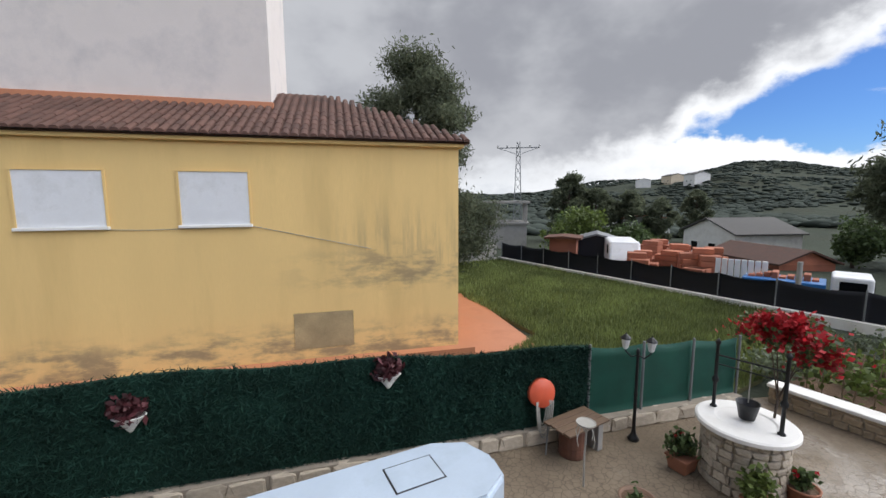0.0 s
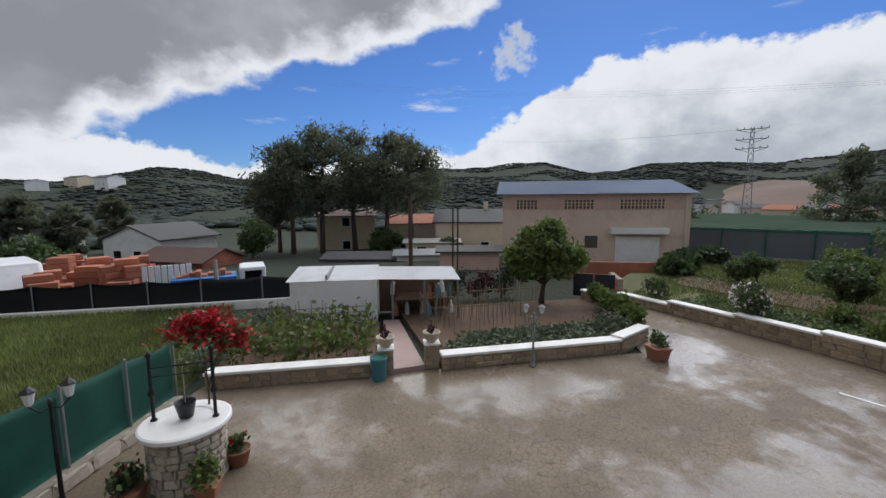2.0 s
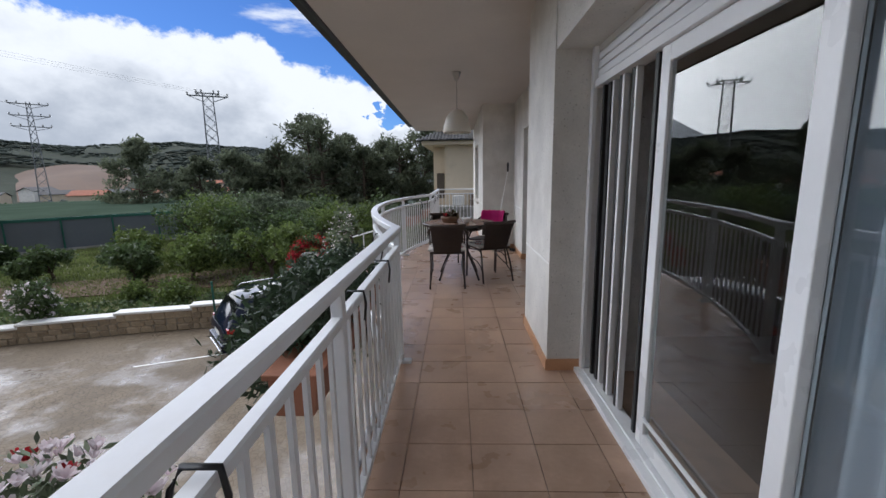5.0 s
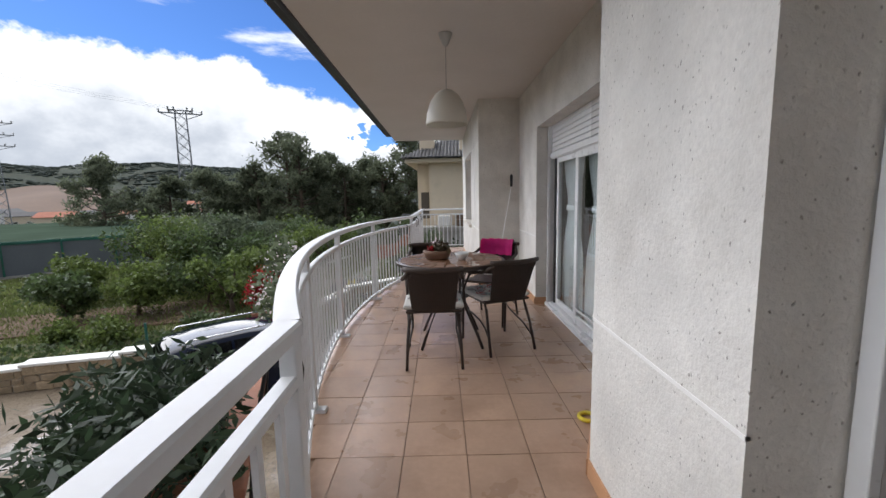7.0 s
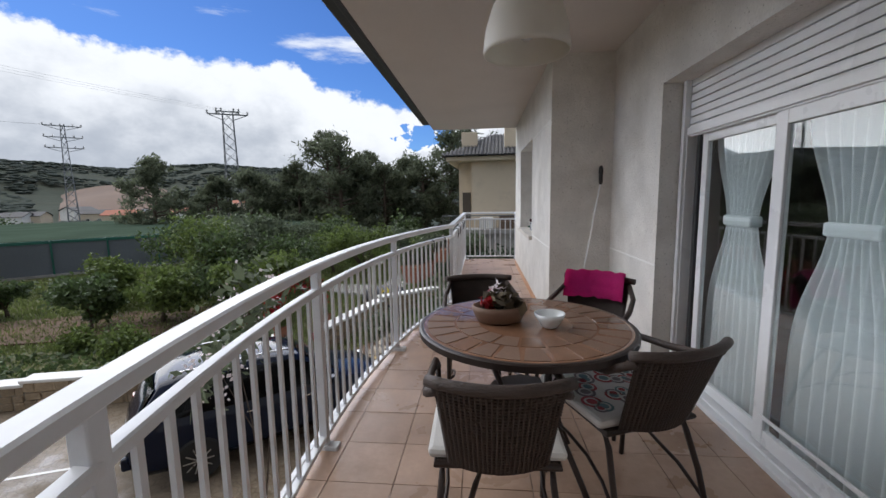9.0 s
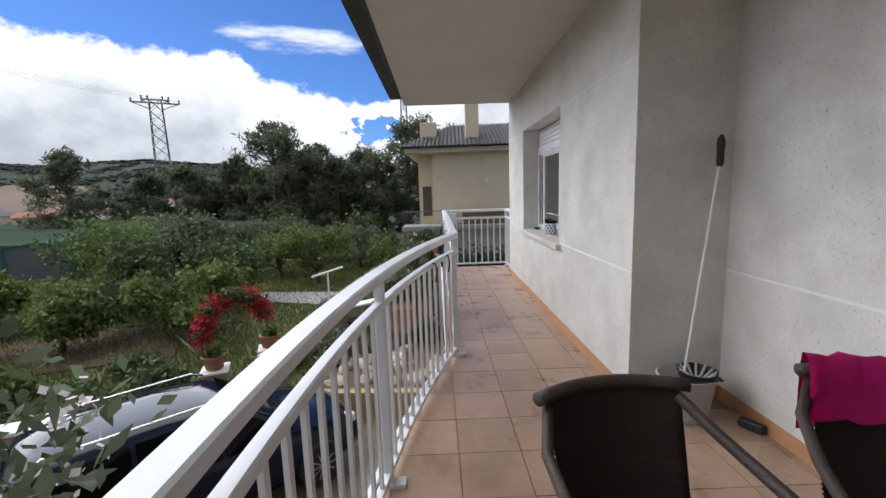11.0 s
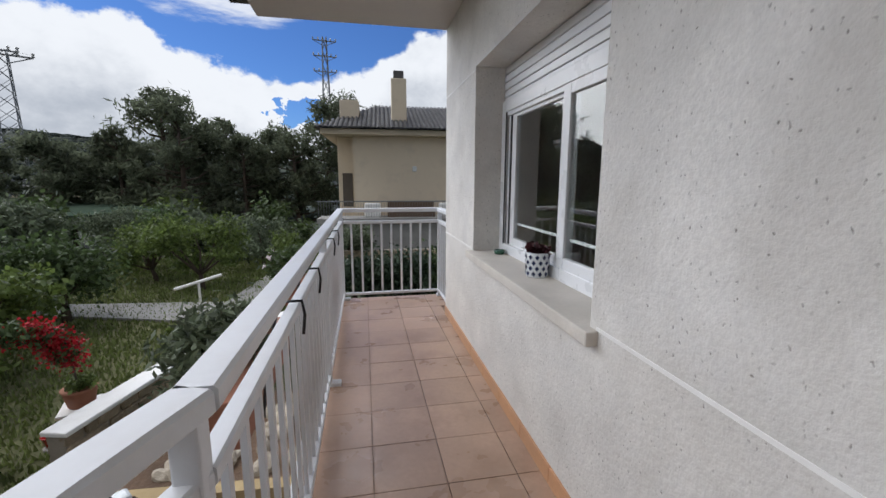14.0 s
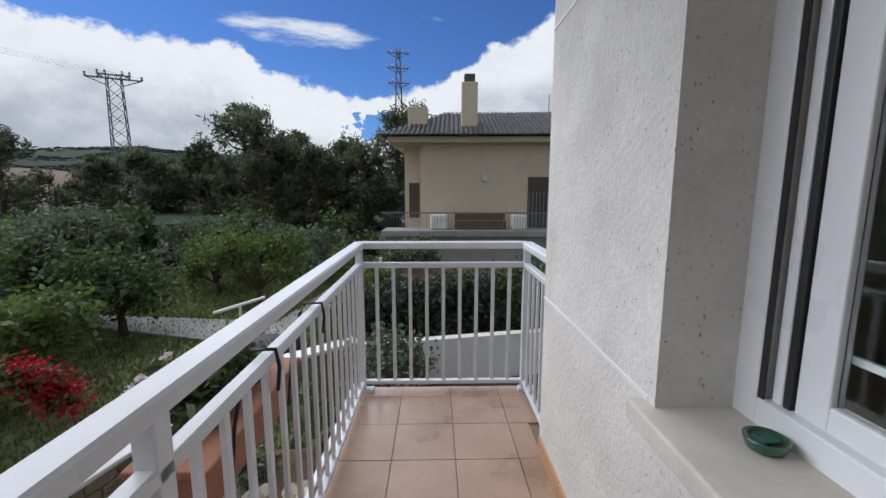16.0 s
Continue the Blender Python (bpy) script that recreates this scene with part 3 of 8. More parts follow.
wall_part("wall_start", 1.48, 1.80, Y0, 1.66)
wall_part("wall_door_head", 1.483, 1.80, 1.66, 3.98, (1.66, 3.98, -0.2, 2.05))
solid("wall_pillar", prism(bm_new(), [(1.475, 3.98), (2.10, 3.98), (2.10, 5.37), (1.70, 5.37), (1.475, 4.86)][::-1], -0.15, CEIL), M["wall"], "rough off-white rendered pier with a splayed corner", "wall")
wall_part("wall_recess", 1.92, 2.22, 5.372, 8.84, (5.38, 7.83, -0.2, 2.02))
wall_part("wall_window", 1.36, 1.66, 8.84, 12.78, (10.25, 11.79, 0.74, 2.02))
bm = bm_new()
box(bm, (1.66, 12.50, -0.15), (6.0, 12.777, CEIL))
solid("wall_end", bm, M["wall"], "off-white rendered end wall of the house", "wall")
bm = bm_new()
box(bm, (1.92, 8.84, -0.15), (2.22, 8.98, CEIL))
box(bm, (1.66, 8.843, -0.15), (1.93, 8.98, CEIL))
solid("wall_return", bm, M["wall"], "off-white rendered wall return in the corner", "wall")
# the rooms behind, closed; their dimness is put into a dark base colour
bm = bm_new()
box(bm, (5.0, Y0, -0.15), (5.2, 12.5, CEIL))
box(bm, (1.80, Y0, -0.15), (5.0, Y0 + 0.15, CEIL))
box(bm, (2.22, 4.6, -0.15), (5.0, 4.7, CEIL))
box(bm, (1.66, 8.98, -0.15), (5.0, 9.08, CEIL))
solid("wall_rooms", bm, M["room"], "plain inner walls of the rooms, dimness put into their colour", "wall")
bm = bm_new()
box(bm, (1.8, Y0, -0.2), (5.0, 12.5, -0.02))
solid("floor_rooms", bm, M["room"], "floor of the rooms behind the glass, dimness put into its colour", "floor")
# lower storey under the balcony
bm = bm_new()
box(bm, (1.36, Y0, -2.94), (6.0, 12.78, -0.2))
solid("wall_lower", bm, M["wall"], "off-white rendered lower storey wall", "wall")

# ceiling slab and eave
bm = bm_new()
box(bm, (-0.19, Y0, CEIL), (6.0, 12.78, CEIL + 0.10))
solid("ceiling", bm, M["soffit"], "plain beige painted balcony soffit", "ceiling")
bm = bm_new()
box(bm, (-0.235, Y0, CEIL - 0.012), (-0.193, 11.42, CEIL + 0.14), 0.01)
box(bm, (-0.36, Y0, CEIL + 0.05), (-0.24, 11.42, CEIL + 0.16), 0.02)
solid("gutter", bm, M["dark_gutter"], "dark metal roof gutter along the eave", "gutter")
bm = bm_new()
v = [bm.verts.new(c) for c in ((-0.40, Y0, CEIL + 0.16), (-0.40, 12.85, CEIL + 0.16), (6.0, 12.85, CEIL + 2.2), (6.0, Y0, CEIL + 2.2), (6.0, 12.85, CEIL + 0.11), (6.0, Y0, CEIL + 0.11), (-0.40, 12.85, CEIL + 0.11), (-0.40, Y0, CEIL + 0.11))]
for f in ((0, 1, 2, 3), (7, 5, 4, 6), (0, 7, 6, 1), (1, 6, 4, 2), (3, 2, 4, 5), (0, 3, 5, 7)):
    bm.faces.new([v[i] for i in f])
solid("roof", bm, M["slate"], "dark tiled roof over the balcony", "roof")


# grooves drawn in the render
def groove(y0, y1, x, z, name="trim"):
    bm = bm_new()
    box(bm, (x - 0.003, y0, z - 0.006), (x + 0.01, y1, z + 0.006))
    solid(name, bm, M["whitewash"], "pale joint line in the wall render", "trim")


for y0, y1, x, z in ((8.84, 10.21, 1.36, 0.795), (11.82, 12.78, 1.36, 0.795), (8.84, 10.25, 1.36, 2.0), (11.79, 12.78, 1.36, 2.0),
                     (3.98, 4.86, 1.475, 0.735), (Y0, 1.66, 1.48, 0.795), (7.83, 8.84, 1.92, 0.795)):
    groove(y0, y1, x, z)

bm = bm_new()
sweep(bm, [(1.473, 4.86, 0.735), (1.697, 5.37, 0.735)], 0.006, 0.012)
solid("trim", bm, M["whitewash"], "pale joint line in the wall render", "trim")

# balcony slab
outer = [(rail_x(y) - 0.07, y) for y in np.linspace(Y0, 13.47, 90)]
bm = bm_new()
prism(bm, outer + [(X_IN + 0.07, 13.47), (X_IN + 0.07, 12.785), (1.40, 12.785), (1.40, 8.90), (2.15, 8.90), (2.15, Y0)], -0.22, -0.012)
balcony_floor = solid("floor", bm, M["grout"], "balcony floor slab with dark tile joints", "floor")
bm = bm_new()
sweep(bm, [(x - 0.004, y, -0.10) for x, y in outer], 0.03, 0.22)
solid("trim_slab_edge", bm, M["white"], "white painted edge of the balcony slab", "trim")

# skirting
bm = bm_new()
for y0, y1, x in ((Y0, 1.66, 1.48), (3.98, 4.86, 1.475), (7.83, 8.84, 1.92), (8.84, 12.78, 1.36)):
    y = y0
    while y < y1 - 0.02:
        e = min(y + 0.327, y1)
        box(bm, (x - 0.011, y + 0.001, -0.01), (x + 0.005, e - 0.002, 0.078), 0.002)
        y = e
sweep(bm, [(1.468, 4.862, 0.034), (1.692, 5.37, 0.034)], 0.014, 0.088)
box(bm, (1.464, 3.968, -0.01), (1.70, 3.985, 0.078))
box(bm, (1.36, 8.829, -0.01), (1.92, 8.845, 0.078))
box(bm, (1.90, 7.82, -0.01), (2.08, 7.835, 0.078))
solid("baseboard", bm, M["skirting"], "terracotta tile skirting along the wall", "baseboard")


# ==== railing ====
def railing():
    rail = thing("balcony_railing", "white painted metal balcony railing with upright bars", "railing", (0.47, 0, 0))
    ox = Vector((-0.47, 0, 0))

    def line(z, ys):
        return [Vector((rail_x(y), y, z)) + ox for y in ys]
    first = list(np.linspace(-0.30, 4.10, 5))
    bay = list(np.linspace(4.10, 9.645, 40))
    last = list(np.linspace(9.645, Y_END, 4))
    for name, w, h, z in (("top_rail", 0.068, 0.042, RAIL - 0.021), ("middle_rail", 0.042, 0.034, 0.838), ("bottom_rail", 0.036, 0.026, 0.062)):
        for ys in (first, bay, last):
            part(name, sweep(bm_new(), line(z, ys), w, h), M["white"], rail)
        part(name, sweep(bm_new(), [Vector((0.36, Y_END, z)) + ox, Vector((X_IN, Y_END, z)) + ox], w, h), M["white"], rail)
        part(name, sweep(bm_new(), [Vector((X_IN, Y_END, z)) + ox, Vector((X_IN, 12.79, z)) + ox], w, h), M["white"], rail)
    posts = [(rail_x(y), y) for y in (-0.29, 1.28, 2.66, 4.10, 5.48, 6.81, 8.20, 9.63, 11.52, Y_END - 0.01)] + [(X_IN, Y_END - 0.01)]
    for name, w, h, z in (("top_rail", 0.068, 0.042, RAIL - 0.021), ("middle_rail", 0.042, 0.034, 0.838), ("bottom_rail", 0.036, 0.026, 0.062)):
        part(name, sweep(bm_new(), [Vector((0.0, -0.30, z)), Vector((1.01, -0.30, z))], w, h), M["white"], rail)
    post = mesh_of("post", box(bm_new(), (-0.021, -0.021, 0.0), (0.021, 0.021, RAIL - 0.04), 0.004), M["white"])
    foot = mesh_of("foot_plate", box(bm_new(), (-0.035, -0.03, -0.008), (0.075, 0.03, 0.022), 0.006), M["white"])
    for x, y in posts:
        p = part("post", post, None, rail)
        p.location = (x - 0.47, y, 0)
        f = part("foot_plate", foot, None, p)
        f.location = (0, 0, 0)
    bar = mesh_of("bar", box(bm_new(), (-0.007, -0.011, 0.07), (0.007, 0.011, 0.825)), M["white"])

    def bars(p0, p1, n):
        for k in range(1, n):
            q = p0.lerp(p1, k / n)
            o = part("bar", bar, None, rail)
            o.location = (q.x - 0.47, q.y, 0)
            d = p1 - p0
            o.rotation_euler = (0, 0, math.atan2(d.y, d.x) - math.pi / 2)
    ys = [p[1] for p in posts[:-1]]
    for a, b in zip(ys, ys[1:]):
        n = max(2, round((b - a) / 0.108))
        for k in range(1, n):
            y = a + (b - a) * k / n
            o = part("bar", bar, None, rail)
            o.location = (rail_x(y) - 0.47, y, 0)
            o.rotation_euler = (0, 0, -math.atan2(rail_x(y + 0.01) - rail_x(y - 0.01), 0.02))
    bars(Vector((0.36, Y_END, 0)), Vector((X_IN, Y_END, 0)), 10)
    bars(Vector((X_IN, Y_END, 0)), Vector((X_IN, 12.79, 0)), 6)


railing()


# ==== doors and window ====
def rect_frame(bm, x0, x1, y0, y1, z0, z1, w, bev=0.004):
    """Four bars round an opening, butted end to end."""
    box(bm, (x0, y0, z0), (x1, y0 + w, z1), bev)
    box(bm, (x0, y1 - w, z0), (x1, y1, z1), bev)
    box(bm, (x0, y0 + w, z1 - w), (x1, y1 - w, z1), bev)
    box(bm, (x0, y0 + w, z0), (x1, y1 - w, z0 + w), bev)
    return bm


def sash(door, x, y0, y1, z0, z1, w=0.062, glass=True, t=0.034, name="sash"):
    s = part(name, rect_frame(bm_new(), x, x + t, y0, y1, z0, z1, w), M["pvc"], door)
    if glass:
        g = part("pane", box(bm_new(), (x + t / 2 - 0.003, y0 + w, z0 + w), (x + t / 2 + 0.003, y1 - w, z1 - w)), M["clear"], s)
        g.visible_shadow = False
    return s


def shutter(door, x, y0, y1, z0, z1, slat=0.048):
    sh = part("roller_shutter", box(bm_new(), (x, y0, z0), (x + 0.02, y1, z0 + 0.03), 0.003), M["pvc"], door)
    z = z0 + 0.032
    me = mesh_of("slat", box(bm_new(), (-0.002, y0, 0), (0.014, y1, slat - 0.005), 0.004), M["pvc"])
    while z < z1:
        o = part("slat", me, None, sh)
        o.location = (x + 0.004, 0, z)
        z += slat
    return sh


M["grey_sheer"] = mat("grey_sheer", (0.40, 0.45, 0.52), 0.9, 0.06, 4, 60, 0.05, trans=0.3)


def curtain(name, x, y0, y1, z0, z1, label, tied=True):
    """A sheer curtain with folds, gathered by a tie at its middle."""
    c = thing(name, label, "curtain", (x, (y0 + y1) / 2, z0))
    nu, nv = 64, 26
    yc, tie = (y0 + y1) / 2, 0.56
    bm = bm_new()
    grid = []
    for j in range(nv + 1):
        v = j / nv
        g = 1 - (0.56 if tied else 0.0) * math.exp(-((v - tie) / 0.16) ** 2)
        row = []
        for i in range(nu + 1):
            u = i / nu - 0.5
            fold = 0.022 * math.sin(u * 46 + 1.3 * math.sin(5 * u)) * (0.5 + 0.5 * g)
            row.append(bm.verts.new((fold, u * (y1 - y0) * g, v * (z1 - z0))))
        grid.append(row)
    for a, b in zip(grid, grid[1:]):
        for i in range(nu):
            bm.faces.new((a[i], a[i + 1], b[i + 1], b[i]))
    part("cloth", bm, M["curtain" if tied else "grey_sheer"], c, smooth=True)
    if not tied:
        return
    w = (y1 - y0) * 0.235
    z = tie * (z1 - z0)
    part("tie_back", box(bm_new(), (-0.034, -w, z - 0.03), (0.034, w, z + 0.03), 0.01), M["curtain"], c, "pale fabric tie-back")


door = thing("door_1", "white sliding balcony door, half open, roller shutter above", "door", (1.72, 2.8, 0), kind="structure")
door.location = (0, 0, 0)
part("frame", rect_frame(bm_new(), 1.70, 1.78, 1.64, 3.975, -0.01, 1.86, 0.045), M["pvc"], door)
part("threshold", box(bm_new(), (1.655, 1.66, -0.01), (1.71, 3.97, 0.028), 0.006), M["pvc"], door)
shutter(door, 1.715, 1.66, 3.97, 1.84, 2.10)
part("guide_rail", box(bm_new(), (1.69, 3.925, 0.03), (1.72, 3.972, 2.05), 0.004), M["pvc"], door)
sash(door, 1.748, 1.70, 2.42, 0.045, 1.815, 0.075)
sash(door, 1.722, 2.34, 3.17, 0.045, 1.815, 0.07)
for y, w, mt in ((3.22, 0.03, "black"), (3.43, 0.02, "pvc"), (3.455, 0.03, "black"), (3.58, 0.025, "pvc"), (3.61, 0.03, "black"), (3.72, 0.02, "pvc")):
    part("track_profile", box(bm_new(), (1.735, y, 0.04), (1.768, y + w, 1.815), 0.003), M[mt], door)
part("seal", box(bm_new(), (1.735, 3.762, 0.04), (1.765, 3.80, 1.815)), M["black"], door)
part("seal", box(bm_new(), (1.728, 3.84, 0.04), (1.76, 3.865, 1.815)), M["black"], door)
part("safety_bar", box(bm_new(), (1.712, 2.42, 0.19), (1.722, 3.10, 0.205)), M["pvc"], door)

door = thing("door_2", "white sliding balcony door, closed, roller shutter partly down", "door", (0, 0, 0), kind="structure")
part("frame", rect_frame(bm_new(), 2.06, 2.15, 5.36, 7.82, -0.01, 1.72, 0.05), M["pvc"], door)
part("threshold", box(bm_new(), (2.02, 5.40, -0.01), (2.07, 7.81, 0.03), 0.006), M["pvc"], door)
shutter(door, 2.075, 5.38, 7.81, 1.66, 2.06)
part("guide_rail", box(bm_new(), (2.04, 7.775, 0.03), (2.08, 7.815, 2.02), 0.004), M["pvc"], door)
sash(door, 2.106, 5.42, 6.22, 0.05, 1.67, 0.07)
sash(door, 2.082, 6.16, 6.98, 0.05, 1.67, 0.075)
sash(door, 2.105, 6.93, 7.66, 0.05, 1.67, 0.06)
part("seal", box(bm_new(), (2.09, 7.665, 0.05), (2.12, 7.70, 1.67)), M["black"], door)
part("safety_bar", box(bm_new(), (2.07, 6.24, 0.19), (2.08, 6.92, 0.205)), M["pvc"], door)
curtain("curtain", 2.20, 5.60, 6.14, 0.05, 1.98, "white sheer curtain tied at its middle behind the door glass")
curtain("curtain", 2.20, 6.36, 6.92, 0.05, 1.98, "white sheer curtain tied at its middle behind the door glass")
curtain("curtain", 2.20, 7.10, 7.64, 0.05, 1.98, "white sheer curtain tied at its middle behind the door glass")
curtain("curtain", 1.84, 1.74, 2.38, 0.05, 2.0, "pale blue-grey sheer curtain hanging straight behind the sliding door", False)

window = thing("window_1", "white two-sash window under a half-lowered roller shutter", "window", (0, 0, 0), kind="structure")
part("window_frame", rect_frame(bm_new(), 1.55, 1.62, 10.235, 11.80, 0.775, 1.80, 0.075), M["pvc"], window)
sash(window, 1.556, 10.295, 10.925, 0.83, 1.75, 0.075)
sash(window, 1.578, 10.85, 11.66, 0.83, 1.75, 0.07)
for y, w, mt in ((11.664, 0.018, "black"), (11.684, 0.026, "pvc")):
    part("track_profile", box(bm_new(), (1.572, y, 0.83), (1.60, y + w, 1.75), 0.003), M[mt], window)
part("safety_bar", box(bm_new(), (1.596, 10.34, 0.985), (1.606, 10.86, 1.0)), M["pvc"], window)
part("safety_bar", box(bm_new(), (1.616, 10.92, 0.985), (1.626, 11.60, 1.0)), M["pvc"], window)
part("seal", box(bm_new(), (1.553, 11.71, 0.82), (1.557, 11.735, 1.75)), M["black"], window)
shutter(window, 1.56, 10.25, 11.79, 1.70, 2.05)
part("window_sill", box(bm_new(), (1.315, 10.20, 0.735), (1.56, 11.845, 0.788), 0.006), M["sill"], window, "pale stone window sill")


t = thing("wardrobe", "brown wooden wardrobe standing in the room behind the window", "wardrobe", (2.9, 11.2, -0.02))
part("body", box(bm_new(), (0.03, -1.2, 0.0), (0.6, 1.25, 2.2), 0.01), M["brownwood"], t)
for k in range(4):
    d = part("door", box(bm_new(), (0.0, -1.19 + 0.61 * k, 0.06), (0.028, -0.60 + 0.61 * k, 2.17), 0.006), M["brownwood"], t)
    part("handle", box(bm_new(), (-0.025, -0.68 + 0.61 * k, 0.95), (0.0, -0.66 + 0.61 * k, 1.10), 0.004), M["greyplastic"], d)

# ==== floor tiles ====
def floor_tiles():
    step, across = 0.307, 0.313
    y = 13.01 + 2 * step
    rng = random.Random(4)
    while y > Y0:
        y1, y0 = min(y, 13.45), max(y - step, Y0 + 0.01)
        y -= step
        x = 0.617 - 3 * across
        while x < 2.2:
            x0, x1 = x, x + across
            x += across
            yc = (y0 + y1) / 2
            lo = max(rail_x(y0), rail_x(y1), rail_x(yc)) - 0.055
            hi = (X_IN + 0.05 if y0 > 12.77 else wall_x(y1)) if not 1.66 < yc < 3.98 else 1.66
            if 5.38 < yc < 7.83:
                hi = 2.03
            x0, x1 = max(x0, lo), min(x1, hi)
            if x1 - x0 < 0.03 or y1 - y0 < 0.03:
                continue
            b = box(bm_new(), (x0 + 0.002, y0 + 0.002, -0.02), (x1 - 0.002, y1 - 0.002, rng.uniform(-0.0015, 0.0005)))
            part("tile", b, M["tile"], balcony_floor)


floor_tiles()


# ==== the ground and the yard ====
GZ = -2.94
RIDGE = ((-60, 1.5), (-10, 2.2), (10, 2.5), (21, 2.9), (34, 4.9), (42, 3.9), (55, 4.3), (62, 3.6), (68, 5.1), (76, 4.2), (83, 4.6),
         (95, 3.6), (107, 2.9), (117, 3.9), (125, 2.2), (140, 1.2), (160, 0.9), (240, 0.8))


def ridge_angle(az):
    az = (az + 60) % 360 - 60
    return float(np.interp(az, [a for a, _ in RIDGE], [e for _, e in RIDGE]))


def ground_z(x, y):
    d = math.hypot(x, y)
    az = math.degrees(math.atan2(-x, y))
    t = min(max((d - 130) / 330, 0), 1)
    t = t * t * (3 - 2 * t)
    s = min(max((d - 24) / 50, 0), 1)
    low = -3.02 - 2.6 * s
    hill = 470 * math.tan(radians(ridge_angle(az))) - 3.0
    n = noise.noise(Vector((x * 0.012, y * 0.012, 0.3))) * 7 + noise.noise(Vector((x * 0.035, y * 0.035, 1.7))) * 2.5
    return low + t * (hill - low) * (1.0 if d < 470 else max(0.2, 1 - (d - 470) / 900)) + n * min(1.0, max(0, (d - 90) / 200))


bm = bm_new()
rings = [0, 6, 12, 18, 24, 30, 38, 48, 60, 75, 95, 120, 150, 185, 225, 270, 320, 370, 420, 470, 540, 680, 900, 1400, 2400]
prev = None
for r in rings:
    if r == 0:
        cur = [bm.verts.new((0, 0, ground_z(0.01, 0.01)))]
    else:
        cur = []
        for k in range(180):
            a = 2 * math.pi * k / 180
            x, y = r * math.sin(a), r * math.cos(a)
            cur.append(bm.verts.new((x, y, ground_z(x, y))))
    if prev:
        for k in range(180):
            if len(prev) == 1:
                bm.faces.new((prev[0], cur[(k + 1) % 180], cur[k]))
            else:
                bm.faces.new((prev[k], prev[(k + 1) % 180], cur[(k + 1) % 180], cur[k]))
    prev = cur
solid("ground", bm, M["ground"], "grassy earth and hills reaching the horizon", "ground", smooth=True)

# paved yard
bm = bm_new()
prism(bm, [(1.36, -6.2), (0.6, -6.25), (-3.3, -5.75), (-7.6, -4.75), (-9.3, -4.2), (-9.6, 7.2), (-16.5, 9.2), (-16.2, 10.9), (-6.5, 13.0), (-1.0, 14.4), (1.36, 15.0)], GZ - 0.25, GZ)
solid("pavement", bm, M["yard"], "wet stamped concrete yard with fine crazed pattern", "pavement")


def stone_wall(name, p, q, z0, z1, thick, label, cap=True, stone="stone", size=0.20, steps=None):
    """A low wall of uneven stones between p and q with a white coping, each stone its own piece."""
    p, q = Vector((*p, 0)), Vector((*q, 0))
    d = q - p
    length = d.length
    ang = math.degrees(math.atan2(d.y, d.x))
    w = thing(name, label, "wall", (p.x, p.y, z0), ang, kind="structure")
    h = z1 - z0
    core = part("core", box(bm_new(), (0, -thick / 2 + 0.02, -0.1), (length, thick / 2 - 0.02, h)), M["mortar"], w)
    rng = random.Random(name + str(p))
    meshes = []
    for k in range(4):
        b = box(bm_new(), (-0.5, -0.5, -0.5), (0.5, 0.5, 0.5))
        bmesh.ops.bevel(b, geom=list(b.edges), offset=0.13, segments=1, affect="EDGES")
        for v in b.verts:
            v.co += Vector((rng.uniform(-.08, .08), rng.uniform(-.1, .1), rng.uniform(-.08, .08)))
        meshes.append(mesh_of("stone", b, M[stone]))
    z = 0.0
    count = 0
    while z < h - 0.04:
        row = min(size * rng.uniform(0.6, 0.95), h - z)
        x = -rng.uniform(0, 0.1)
        while x < length - 0.02:
            lw = size * rng.uniform(0.8, 1.7)
            e = min(x + lw, length)
            for side in ((-1, 1) if count < 260 else (1,)):
                s = part("stone", rng.choice(meshes), None, w)
                s.location = ((max(x, 0) + e) / 2, side * (thick / 2 - 0.04), z + row / 2)
                s.scale = (max(e - max(x, 0) - 0.012, 0.03), 0.12, row - 0.012)
                count += 1
            x = e
        z += row
    if cap:
        part("coping", box(bm_new(), (-0.03, -thick / 2 - 0.05, h), (length + 0.03, thick / 2 + 0.05, h + 0.075), 0.02), M["whitewash"], w, "whitewashed coping")
    return w


stone_wall("wall_garden_a", (-9.20, -4.1), (-9.33, -0.35), GZ, GZ + 0.34, 0.30, "low stone garden wall with a whitewashed top")
stone_wall("wall_garden_b", (-9.46, 1.45), (-9.80, 6.55), GZ, GZ + 0.34, 0.30, "low stone garden wall with a whitewashed top")
stone_wall("wall_garden_c", (-9.80, 6.55), (-10.6, 7.9), GZ, GZ + 0.40, 0.28, "curved end of the low stone garden wall")
for i, (a, b) in enumerate((((-15.3, 9.95), (-13.2, 10.75)), ((-13.2, 10.75), (-11.0, 11.5)), ((-11.0, 11.5), (-8.8, 12.15)), ((-8.8, 12.15), (-6.9, 12.6)), ((-6.9, 12.6), (-4.6, 13.25)))):
    stone_wall("wall_stepped", a, b, GZ, GZ + (0.30, 0.42, 0.50, 0.58, 0.66)[i], 0.30, "stepped stone retaining wall with a white coping", size=0.24)


